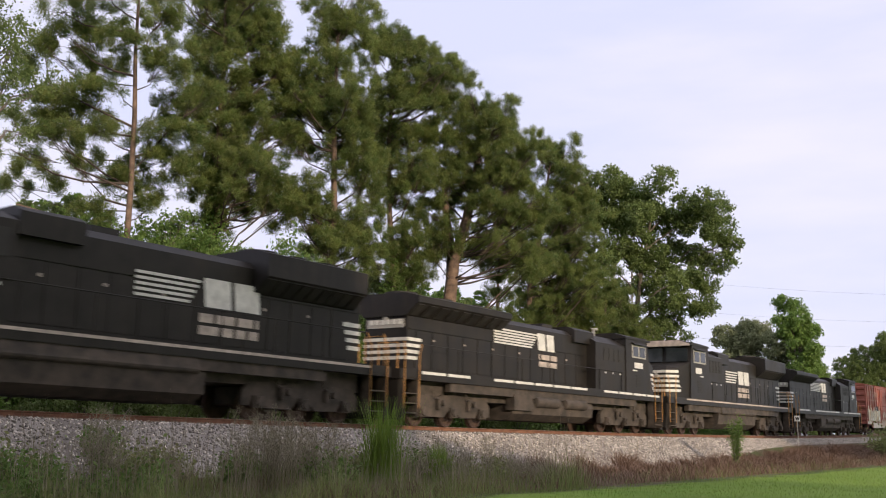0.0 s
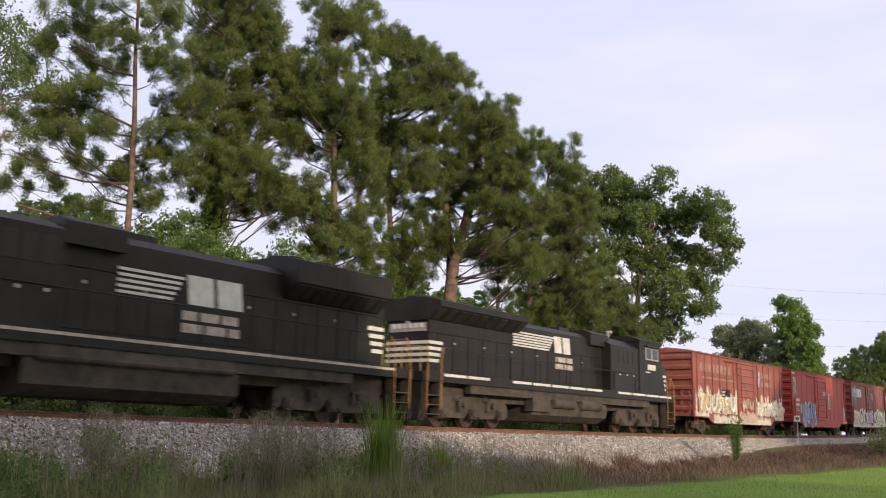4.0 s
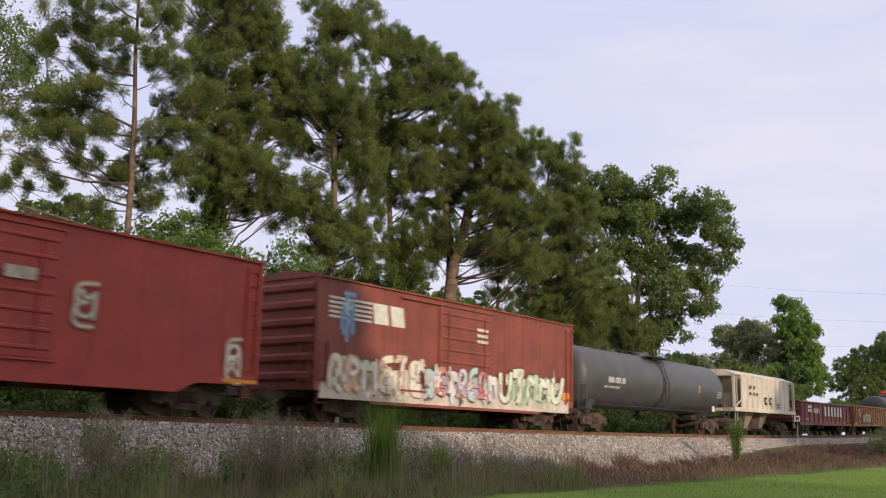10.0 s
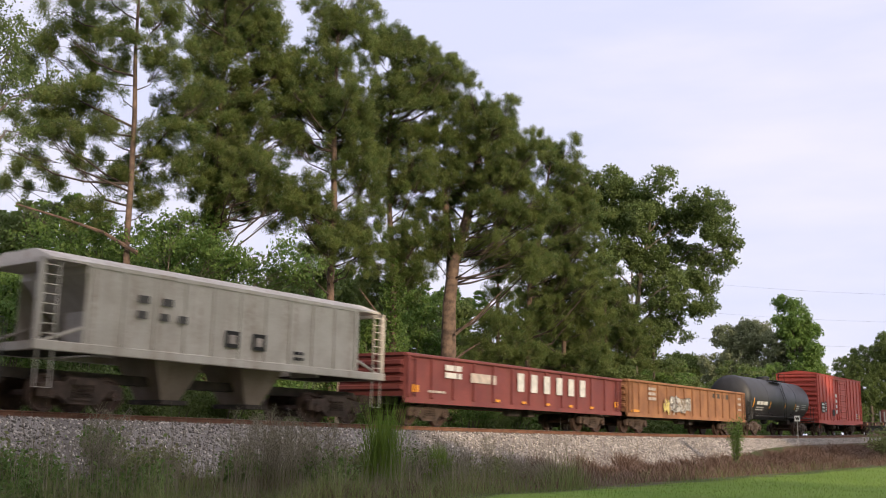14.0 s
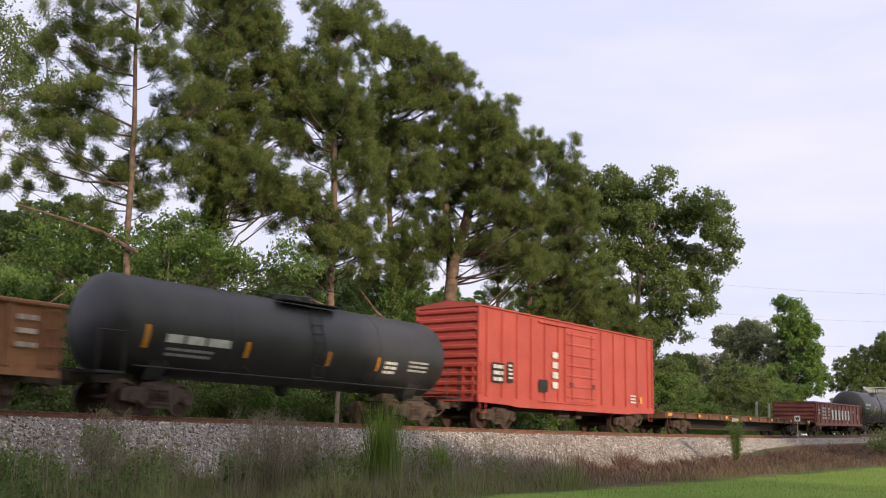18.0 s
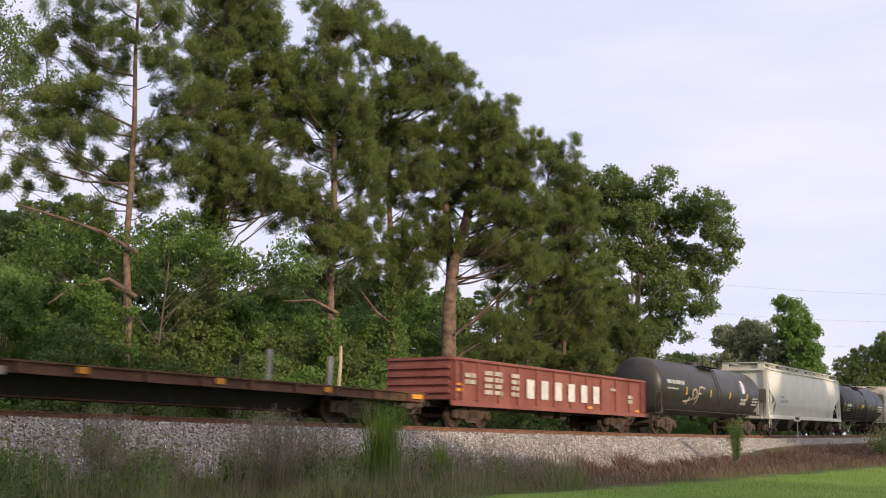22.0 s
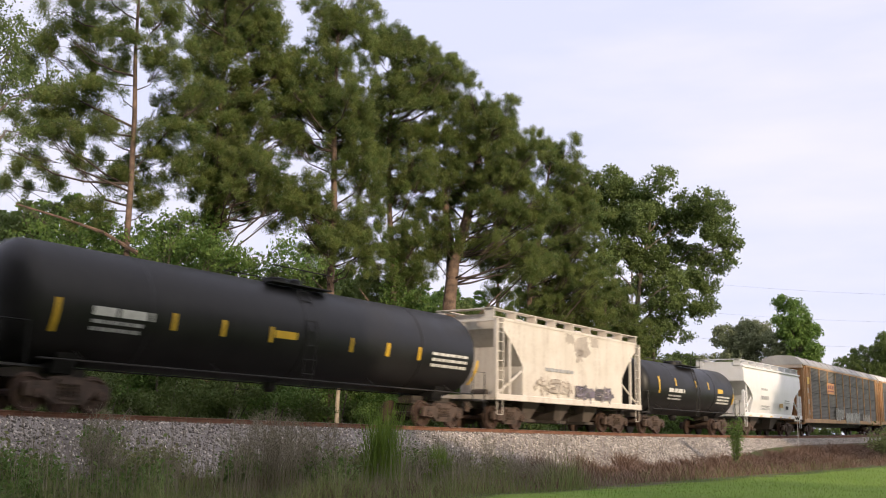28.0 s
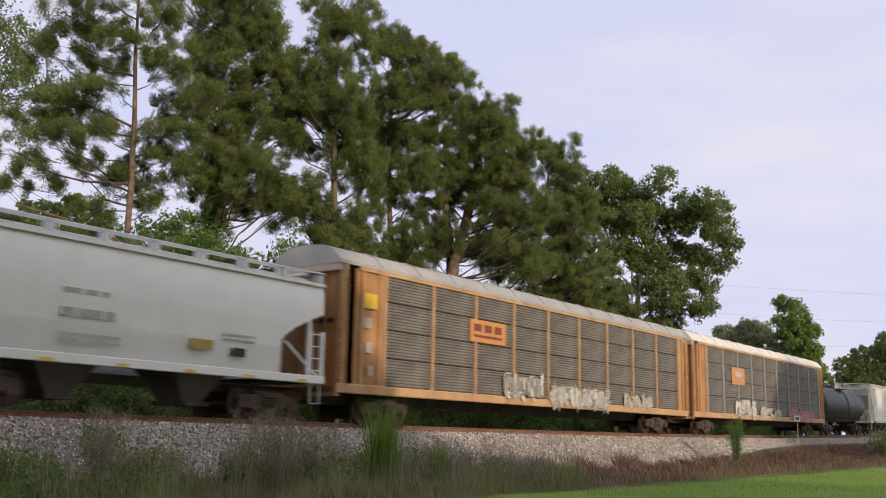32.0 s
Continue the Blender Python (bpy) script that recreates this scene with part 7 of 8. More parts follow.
car, L, W = hopper(322.0, 334.9, CREAM, "cream covered hopper with purple-black smudged graffiti", 4.5, 3, False, 0.5, 1.1, (3.9, 2.5, 1.5), True)
lines(car, -2.7, -0.3, 2.57, 1, 0.14, 0.1, GREYMARK, W, -1, 85)
graffiti(car, -3.5, -0.5, 1.5, 2.1, ((0.62, 0.55, 0.47), (0.5, 0.44, 0.38)), 3, 86, W, -1, (0.30, 0.24, 0.20))
graffiti(car, -0.2, 3.3, 1.4, 1.95, ((0.13, 0.11, 0.15), (0.20, 0.17, 0.24), (0.10, 0.09, 0.10)), 4, 87, W, -1, (0.22, 0.19, 0.2))
rng = random.Random(77)
for xx, zz, ww, hh in ((-0.6, 3.95, 0.35, 0.22), (0.5, 3.75, 0.7, 0.4), (1.7, 4.0, 0.4, 0.2), (0.3, 3.3, 0.3, 0.3)):
    part("soot_stain", Form().prism_y(blot(rng, xx, zz, ww, hh, 18, 0.35), -W + 0.02, -W + 0.026), spray((0.50, 0.44, 0.39)), car, "brown dust stain below the hatch")

car, L, W = hopper(349.75, 362.3, LIGHT_GREY, "pale grey-white covered hopper with stencilled panels", 4.45, 2, True, 0.12, 1.15, (3.3, 2.2, 1.75), True, post_top=2.75)
lines(car, -2.8, -1.5, 3.05, 1, 0.2, 0.08, GREYMARK, W - 0.0, -1, 88)
lines(car, -2.8, -1.3, 2.5, 1, 0.22, 0.08, GREYMARK, W + 0.0, -1, 89)
lines(car, -2.8, -1.1, 1.9, 2, 0.08, 0.08, GREYMARK, W - 0.02, -1, 91)
bar(car, "data_panel", 1.1, 1.9, 1.83, 2.1, spray((0.42, 0.27, 0.08)), W - 0.03, -1, "tan rectangular label")
bar(car, "data_panel", 2.6, 3.1, 1.73, 1.97, BLACK, W - 0.04, -1, "small black label")
lines(car, 2.2, 3.4, 2.35, 2, 0.06, 0.07, GREYMARK, W - 0.02, -1, 92)
for i in range(6):
    bar(car, "reflector", -L + 0.9 + i * 2.1, -L + 1.3 + i * 2.1, 1.18, 1.25, YELLOW, W + 0.02)

car, L, W = hopper(436.2, 450.5, CLEAN_WHITE, "white covered hopper far down the train", 4.5, 3, False, 0.5, 1.1, (3.6, 2.3, 1.4), True)


# ---- autoracks ----
def autorack(a0, a1, label, roofmat, seed):
    car, L, a = car_root("autorack", label, "autorack car", a0, a1)
    W = 1.50
    yel = shared("rack_yellow", lambda: car_paint("ochre_yellow_rack_paint", (0.42, 0.24, 0.115), (0.54, 0.34, 0.18), (0.20, 0.11, 0.06), 0.7))
    grey = shared("rack_grey", lambda: car_paint("galvanised_rack_panel", (0.115, 0.107, 0.098), (0.19, 0.178, 0.165), (0.055, 0.04, 0.03), 0.8, 0.6))
    brown = shared("rack_brown", lambda: car_paint("rusty_yellow_rack_end", (0.37, 0.18, 0.075), (0.48, 0.26, 0.115), (0.18, 0.08, 0.045), 0.7))
    # cream tone carries sunlight on the roof ends; streaks are weathering
    rack_end = shared("rack_end", lambda: car_paint("weathered_sunlit_rack_end", (0.40, 0.32, 0.25), (0.52, 0.43, 0.35), (0.28, 0.16, 0.09), 0.6))
    part("deck", Form().box(-L, L, -W + 0.08, W - 0.08, 0.98, 1.14), LOCO_GRIME, car)
    top = 5.1
    part("roof", Form().prism_x([(-W - 0.03, top - 0.02), (-W - 0.01, top + 0.1), (-1.2, top + 0.44), (-0.75, top + 0.62), (0, top + 0.68), (0.75, top + 0.62), (1.2, top + 0.44), (W + 0.01, top + 0.1), (W + 0.03, top - 0.02)], -L, L), roofmat, car)
    rr = shared(("rackroof", roofmat.name), lambda: Form().prism_x([(-W - 0.01, top + 0.1), (-1.2, top + 0.44), (-0.75, top + 0.62), (0, top + 0.68), (0.75, top + 0.62), (1.2, top + 0.44), (W + 0.01, top + 0.1),
                                                                     (W + 0.03, top + 0.12), (1.22, top + 0.47), (0.76, top + 0.65), (0, top + 0.71), (-0.76, top + 0.65), (-1.22, top + 0.47), (-W - 0.03, top + 0.12)], -0.03, 0.03).mesh("roof_seam", roofmat))
    for i in range(1, 13):
        link("roof_seam", rr, car, "", Matrix.Translation((-L + 2 * L * i / 13, 0, 0)))
    x0, x1 = -L + 2.35, L - 1.2
    npan = 9
    pw = (x1 - x0) / npan
    ph = 0.92
    # corrugated side screens, four high
    def panel():
        fm = Form()
        k = 9
        ring = [(0.0, 0.0)]
        for i in range(k):
            z = ph * i / k
            h = ph / k
            ring += [(0.0, z + 0.08 * h), (0.028, z + 0.28 * h), (0.028, z + 0.66 * h), (0.0, z + 0.86 * h)]
        ring += [(0.0, ph - 0.02), (-0.03, ph - 0.02), (-0.03, 0.0)]
        fm.prism_x(ring, 0.03, pw - 0.03)
        return fm.mesh("screen_panel", grey)
    pm = shared(("rackpanel", round(pw, 3)), panel)
    po = shared(("rackpost", seed), lambda: Form().box(-0.055, 0.055, 0, 0.09, 1.1, top).mesh("side_post", yel if seed == 1 else ROOF_GREY))
    for s in (-1, 1):
        for i in range(npan):
            for j in range(4):
                link("screen_panel", pm, car, "", Matrix.Translation((x0 + pw * i, s * (W - 0.05), 1.28 + j * (ph + 0.02))) @ Matrix.Diagonal((1, s, 1, 1)))
        for i in range(npan + 1):
            link("side_post", po, car, "", Matrix.Translation((x0 + pw * i, s * (W - 0.06), 0)) @ Matrix.Diagonal((1, s, 1, 1)))
        part("side_sill", Form().slab(-L, L, *sorted((s * (W - 0.08), s * (W + 0.05))), 0.95, 1.26, 0.03), yel, car)
        part("top_chord", Form().box(-L + 1.0, L - 0.6, *sorted((s * (W - 0.06), s * (W + 0.02))), top - 0.14, top - 0.02), yel, car)
        # added black sheet stands in for the shaded inside of the rack
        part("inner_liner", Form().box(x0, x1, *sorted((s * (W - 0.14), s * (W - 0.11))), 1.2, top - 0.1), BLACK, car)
        for e in (-1, 1):
            xa, xb = sorted((e * L, x0 if e < 0 else x1))
            part("end_panel", Form().box(xa + (0.9 if e < 0 else 0.05), xb - (0.05 if e < 0 else 0.6), *sorted((s * (W - 0.12), s * (W - 0.05))), 1.2, top - 0.1), brown, car)
            for q in (0.12, 0.5, 0.9):
                xx = xa + (xb - xa) * q
                part("end_post", Form().box(xx - 0.06, xx + 0.06, *sorted((s * (W - 0.12), s * (W + 0.03))), 1.1, top), yel, car)
    for e in (-1, 1):
        ring = []
        for q in range(9):
            ang = math.pi * q / 8
            ring.append((W * 0.97 * math.cos(ang), e))
        # folded end doors
        for s in (-1, 1):
            part("end_door", Form().box(*sorted((e * (L - 0.45), e * (L - 0.3))), *sorted((s * 0.03, s * (W - 0.02))), 1.15, top), brown, car)
            part("door_handle", Form().box(*sorted((e * (L - 0.3), e * (L - 0.26))), *sorted((s * 0.2, s * 1.2)), 3.2, 3.35), BLACK, car)
            for yy in (0.35, 0.75, 1.15):
                part("door_rib", Form().box(*sorted((e * (L - 0.3), e * (L - 0.25))), s * yy - 0.04, s * yy + 0.04, 1.2, top - 0.1), brown, car)
        part("roof_end", Form().prism_x([(-W + 0.02, top - 0.25), (-W + 0.02, top + 0.06), (-1.18, top + 0.4), (0, top + 0.64), (1.18, top + 0.4), (W - 0.02, top + 0.06), (W - 0.02, top - 0.25)], *sorted((e * (L - 0.5), e * (L - 0.02)))),
             rack_end, car)
        part("end_sill", Form().box(*sorted((e * (L - 0.2), e * L)), -W, W, 0.85, 1.15), brown, car)
        truck(car, e * (L - 3.0), a, 1)
        fm = Form()
        for xx in (e * (L - 0.02), e * (L - 0.42)):
            fm.box(xx - 0.02, xx + 0.02, -W - 0.06, -W - 0.02, 1.2, 4.8)
        steps_on = part("ladder", fm, brown, car)
        for i in range(9):
            rung(steps_on, 0.40, brown, Matrix.Translation((e * (L - 0.22), -W - 0.045, 1.4 + i * 0.4)))
    part("center_sill", Form().box(-L, L, -0.35, 0.35, 0.62, 1.0), LOCO_GRIME, car)
    couplers(car, L + 0.6)
    return car, L, W + 0.035, x0, pw


ROOF_GREY = car_paint("dull_galvanised_roof", (0.30, 0.295, 0.285), (0.38, 0.37, 0.355), (0.30, 0.22, 0.15), 0.4, 0.5)
ROOF_WHITE = car_paint("pale_white_roof", (0.60, 0.58, 0.54), (0.70, 0.67, 0.62), (0.45, 0.38, 0.30), 0.3, 0.5)
RACK_LOGO = flat_paint("ochre_sign_plate", (0.60, 0.28, 0.08), 0.5)
BROWNMARK = flat_paint("brown_emblem", (0.22, 0.05, 0.03), 0.5)
car, L, Y, x0, pw = autorack(362.75, 390.5, "ochre autorack with grey corrugated side screens and graffiti", ROOF_GREY, 1)
bar(car, "sign_plate", -6.55, -4.1, 3.2, 4.05, RACK_LOGO, Y - 0.02, -1, "ochre sign plate")
for i in range(3):
    bar(car, "emblem_block", -6.3 + 0.7 * i, -5.8 + 0.7 * i, 3.6, 3.88, BROWNMARK, Y - 0.01, -1, "plain brown emblem block")
bar(car, "emblem_stripe", -6.3, -4.4, 3.38, 3.48, BROWNMARK, Y - 0.01)
graffiti(car, -4.3, -1.4, 1.2, 2.15, ((0.20, 0.19, 0.17), (0.30, 0.28, 0.25)), 5, 93, Y + 0.06, -1, (0.64, 0.62, 0.57))
graffiti(car, -0.8, 4.7, 1.0, 1.9, ((0.30, 0.295, 0.27), (0.40, 0.39, 0.36)), 9, 94, Y + 0.06, -1, (0.60, 0.585, 0.55))
graffiti(car, 6.2, 9.3, 1.2, 1.8, ((0.34, 0.30, 0.26), (0.5, 0.44, 0.38)), 6, 95, Y + 0.02, -1, (0.42, 0.36, 0.3))
bar(car, "warning_plate", -L + 1.25, -L + 1.9, 3.75, 4.25, YELLOW, Y - 0.02, -1, "yellow warning plate")
for k, (zz, ww) in enumerate(((3.1, 0.35), (2.3, 0.45), (1.55, 0.5))):
    bar(car, "paint_chip", -L + 1.3 + 0.1 * k, -L + 1.3 + ww, zz, zz + 0.35, DIRTY_WHITE, Y - 0.03, -1, "bare scraped paint patch")
car, L, Y, x0, pw = autorack(391.2, 418.2, "ochre autorack with pale roof and pink graffiti", ROOF_WHITE, 2)
bar(car, "sign_plate", x0 + 1.55 * pw, x0 + 2.45 * pw, 3.0, 4.0, RACK_LOGO, Y - 0.02, -1, "ochre sign plate")
bar(car, "emblem_block", x0 + 1.75 * pw, x0 + 2.25 * pw, 3.45, 3.75, DIRTY_WHITE, Y - 0.01, -1, "pale emblem block")
graffiti(car, x0 + 1.7 * pw, x0 + 3.2 * pw, 1.1, 2.2, ((0.60, 0.58, 0.52), (0.5, 0.5, 0.48)), 4, 96, Y + 0.02, -1, (0.2, 0.18, 0.16))
graffiti(car, x0 + 3.5 * pw, x0 + 5.2 * pw, 1.1, 1.8, ((0.42, 0.40, 0.36),), 4, 97, Y + 0.02, -1, (0.5, 0.46, 0.42))
graffiti(car, x0 + 6.0 * pw, x0 + 8.3 * pw, 1.0, 1.9, ((0.42, 0.14, 0.18), (0.5, 0.22, 0.22)), 5, 98, Y + 0.02, -1, (0.28, 0.1, 0.12))


# ---- locomotives: the cab end is at -x ----
def handrail(car, pts, mat, r=0.022, name="handrail"):
    part(name, Form().tube(pts, r, 6), mat, car)


def locomotive(a0, a1, kind, flip, label, logo, seed=0):
    car, L, a = car_root("locomotive", label, "locomotive", a0, a1, flip)
    emd = kind == "emd"
    W = 1.52
    near = 1 if flip else -1
    part("platform", Form().box(-L, L, -W, W, 1.38, 1.72), LOCO_BLACK, car)
    for s in (-1, 1):
        if emd:
            bar(car, "sill_stripe", -L + 2.6, L - 1.0, 1.60, 1.68, DIRTY_WHITE, W, s, "dirty white sill stripe")
        else:
            for i in range(13):
                x = -L + 0.5 + i * (2 * L - 1.6) / 13
                if (i + seed) % 6 != 5:
                    bar(car, "sill_stripe", x, x + (2 * L - 1.6) / 13 - 0.12, 1.59, 1.69, WHITE, W, s, "white sill reflector")
        # steps and end handrails at both ends
        for e in (-1, 1):
            fm = Form()
            for k in range(4):
                fm.box(*sorted((e * (L - 0.95), e * (L - 0.25))), *sorted((s * (W - 0.35), s * W)), 0.42 + k * 0.33, 0.46 + k * 0.33)
            fm.box(*sorted((e * (L - 0.22), e * (L - 0.18))), *sorted((s * (W - 0.4), s * W)), 0.3, 1.72)
            fm.box(*sorted((e * (L - 1.0), e * (L - 0.96))), *sorted((s * (W - 0.4), s * W)), 0.3, 1.72)
            part("step_well", fm, LOCO_GRIME, car)
            handrail(car, [(e * (L - 0.2), s * (W + 0.03), 0.6), (e * (L - 0.2), s * (W + 0.03), 2.3), (e * (L - 0.3), s * (W - 0.1), 2.75)], ORANGE, 0.019, "step_handrail")
            handrail(car, [(e * (L - 1.02), s * (W + 0.03), 0.6), (e * (L - 1.02), s * (W + 0.03), 2.3), (e * (L - 1.2), s * (W - 0.02), 2.7)], ORANGE, 0.019, "step_handrail")
        x0h, x1h = (-L + 6.6 if emd else -L + 4.6), L - 1.2
        handrail(car, [(x0h, s * (W - 0.04), 2.7), (x1h, s * (W - 0.04), 2.7)], LOCO_BLACK, 0.018)
        k = 8
        for i in range(k):
            x = x0h + (x1h - x0h) * i / (k - 1)
            handrail(car, [(x, s * (W - 0.04), 1.72), (x, s * (W - 0.04), 2.7)], LOCO_BLACK, 0.016, "handrail_post")
    for e in (-1, 1):
        part("pilot", Form().prism_y([(e * (L - 0.05), 1.5), (e * (L - 0.05), 0.95), (e * (L + 0.12), 0.35), (e * (L + 0.05), 0.22), (e * (L - 0.2), 0.22), (e * (L - 0.2), 1.5)], -1.4, 1.4), LOCO_BLACK, car)
        handrail(car, [(e * (L - 0.1), -1.3, 1.72), (e * (L - 0.1), -1.3, 2.7), (e * (L - 0.1), -0.45, 2.7), (e * (L - 0.1), -0.45, 1.72)], ORANGE, 0.022, "end_handrail")
        handrail(car, [(e * (L - 0.1), 1.3, 1.72), (e * (L - 0.1), 1.3, 2.7), (e * (L - 0.1), 0.45, 2.7), (e * (L - 0.1), 0.45, 1.72)], ORANGE, 0.022, "end_handrail")
        for yy in (-0.7, -0.55, 0.55, 0.7):
            part("air_hose", Form().tube([(e * (L + 0.06), yy, 1.2), (e * (L + 0.22), yy, 0.85), (e * (L + 0.16), yy, 0.6)], 0.025, 5), RUBBER, car)
    # cab and nose
    c0, c1 = (-L + 3.5, -L + 6.0) if emd else (-L + 1.75, -L + 4.15)
    n0 = -L + 1.7 if emd else -L + 0.4
    nf, ns, nz = (0.75, 1.2, 3.05) if emd else (0.95, 1.38, 2.95)
    part("cab", Form().prism_y([(c0 - 0.25, 1.72), (c1, 1.72), (c1, 4.55), (c0 + 0.1, 4.62), (c0 - 0.12, 3.55)], -1.5, 1.5), LOCO_BLACK, car)
    part("cab_roof", Form().prism_x([(-1.54, 4.46), (-1.54, 4.54), (-0.9, 4.74), (0.9, 4.74), (1.54, 4.54), (1.54, 4.46)], c0 - 0.25, c1 + 0.08), LOCO_BLACK, car)
    if emd:
        part("cab_brow", Form().prism_x([(-1.5, 4.42), (-1.5, 4.52), (-0.88, 4.72), (0.88, 4.72), (1.5, 4.52), (1.5, 4.42)], c0 - 0.29, c0 - 0.255), DIRTY_WHITE, car, "cream painted cab brow")
    part("nose", Form().add([(n0, -nf, 1.72), (n0, nf, 1.72), (n0, -nf, nz), (n0, nf, nz), (n0 + 0.45, -ns, 1.72), (n0 + 0.45, ns, 1.72), (n0 + 0.45, -ns, 3.2), (n0 + 0.45, ns, 3.2),
                             (c0, -1.46, 1.72), (c0, 1.46, 1.72), (c0, -1.46, 3.6), (c0, 1.46, 3.6), (n0 + 0.2, -0.7, 3.32), (n0 + 0.2, 0.7, 3.32)],
                            [(0, 1, 3, 2), (0, 2, 6, 4), (1, 5, 7, 3), (4, 6, 10, 8), (5, 9, 11, 7), (2, 3, 13, 12), (2, 12, 6), (3, 7, 13), (12, 13, 11, 10), (6, 12, 10), (7, 11, 13), (8, 10, 11, 9), (0, 4, 8, 9, 5, 1)]), LOCO_BLACK, car)
    for yy in (-1, 1):
        part("windshield", Form().prism_x([(yy * 0.12, 3.62), (yy * 1.32, 3.62), (yy * 1.32, 4.28), (yy * 0.12, 4.36)], c0 - 0.20, c0 - 0.06), DARKGLASS, car, "dark sloped windshield")
        s = yy
        ws = ((c0 + 0.35, c0 + 1.05), (c0 + 1.25, c0 + 1.95)) if emd else ((c0 + 0.35, c0 + 0.95), (c0 + 1.1, c0 + 1.65))
        part("window_frame", Form().box(ws[0][0] - 0.1, ws[1][1] + 0.1, *sorted((s * 1.5, s * 1.525)), 3.55, 4.22), FRAMEGREY, car, "grey cab window frame")
        for q0, q1 in ws:
            part("window_pane", Form().box(q0, q1, *sorted((s * 1.525, s * 1.54)), 3.63, 4.14), DARKGLASS, car)
        part("window_awning", Form().prism_x([(s * 1.5, 4.30), (s * 1.66, 4.22), (s * 1.66, 4.24), (s * 1.5, 4.34)], ws[0][0] - 0.1, ws[1][1] + 0.1), LOCO_BLACK, car)
        lines(car, c0 + 0.55, c0 + 1.6, 3.32, 1, 0.30, 0.1, WHITE, 1.5, s, 5, "white painted marking")
        bar(car, "lettering", c0 + 1.2, c0 + 1.7, 2.86, 2.92, WHITE, 1.5, s)
        for k in range(8):
            part("louvre", Form().box(c0 + 0.8, c0 + 1.3, *sorted((s * 1.5, s * 1.512)), 2.05 + k * 0.08, 2.09 + k * 0.08), BLACK, car)
        # nose stripes wrap round the front corner
        for k in range(5 if emd else 4):
            z = 2.0 + k * 0.24
            d = 0.1 + 0.06 * k
            fm = Form()
            fm.add([(n0 - 0.008, 0.0, z), (n0 - 0.008, s * nf, z), (n0 + 0.44, s * (ns + 0.01), z), (n0 + 0.6 + d, s * (ns + 0.06), z), (n0 - 0.008, 0.0, z + 0.13), (n0 - 0.008, s * nf, z + 0.13), (n0 + 0.44, s * (ns + 0.01), z + 0.13), (n0 + 0.65 + d, s * (ns + 0.06), z + 0.13),
                    (n0 + 0.05, 0, z), (n0 + 0.05, s * (nf - 0.05), z), (n0 + 0.46, s * (ns - 0.1), z), (n0 + 0.6, s * (ns - 0.1), z)],
                   [(0, 1, 5, 4), (1, 2, 6, 5), (2, 3, 7, 6), (0, 8, 9, 1), (1, 9, 10, 2), (2, 10, 11, 3)])
            part("nose_stripe", fm, WHITE, car, "white nose stripe")
    part("headlight", Form().lathe_x([(n0 - 0.05, 0.0), (n0 - 0.05, 0.1), (n0 + 0.1, 0.12)], 12, 0.18, 2.85).lathe_x([(n0 - 0.05, 0.0), (n0 - 0.05, 0.1), (n0 + 0.1, 0.12)], 12, -0.18, 2.85), FRAMEGREY, car)
    part("number_board", Form().box(c0 - 0.27, c0 - 0.1, -0.9, 0.9, 4.4, 4.56), FRAMEGREY, car)
    # hood
    hw = 0.92 if emd else 0.98
    h1 = L - 1.1
    ht = 4.32 if emd else 4.42
    part("engine_hood", Form().prism_x([(-hw, 1.72), (-hw, ht - 0.22), (-hw + 0.3, ht), (hw - 0.3, ht), (hw, ht - 0.22), (hw, 1.72)], c1, h1), LOCO_BLACK, car)
    wide = 1.46
    part("equipment_cabinet", Form().prism_x([(-wide, 1.72), (-wide, 4.05), (-hw + 0.2, ht + 0.02), (hw - 0.2, ht + 0.02), (wide, 4.05), (wide, 1.72)], c1, c1 + (2.4 if emd else 3.0)), LOCO_BLACK, car)
    # flared radiators at the rear
    r0, r1 = (L - 5.7, L - 1.3) if emd else (L - 7.0, L - 0.9)
    rz = 3.55 if emd else 3.98
    part("radiator_wing", Form().prism_x([(-hw, rz - 0.15), (-W - 0.02, rz + 0.32), (-W - 0.02, 4.52), (-0.9, 4.68), (0.9, 4.68), (W + 0.02, 4.52), (W + 0.02, rz + 0.32), (hw, rz - 0.15)], r0, r1), LOCO_BLACK, car)
    for s in (-1, 1):
        for k in range(9):
            x = r0 + 0.3 + (r1 - r0 - 0.6) * k / 8
            part("radiator_grille", Form().prism_x([(s * (hw + 0.06), rz - 0.08), (s * (W - 0.06), rz + 0.28), (s * (W - 0.04), rz + 0.24), (s * (hw + 0.08), rz - 0.12)], x - 0.2, x + 0.2), BLACK, car)
        # hood doors, latches
        nd = 13
        d0 = c1 + (2.6 if emd else 3.1)
        for k in range(nd):
            x = d0 + (h1 - 0.3 - d0) * k / nd
            w = (h1 - 0.3 - d0) / nd - 0.06
            part("hood_door", Form().box(x, x + w, *sorted((s * hw, s * (hw + 0.02))), 1.85, 3.30), LOCO_BLACK, car)
            if k % 2 == seed % 2:
                bar(car, "door_latch", x + w - 0.14, x + w - 0.05, 2.95, 3.03, DIRTY_WHITE, hw + 0.02, s, "small pale door latch")
        part("hood_rail", Form().box(d0, h1, *sorted((s * hw, s * (hw + 0.035))), 3.33, 3.37), LOCO_BLACK, car)
        for k in range(4):
            part("intake_grille", Form().box(c1 + 0.3 + k * 0.5, c1 + 0.72 + k * 0.5, *sorted((s * wide, s * (wide + 0.015))), 3.2, 3.85), BLACK, car)
        for k in range(3):
            bar(car, "door_latch", c1 + 0.5 + k * 0.75, c1 + 0.6 + k * 0.75, 2.55, 2.63, WHITE, wide, s, "small pale door latch")
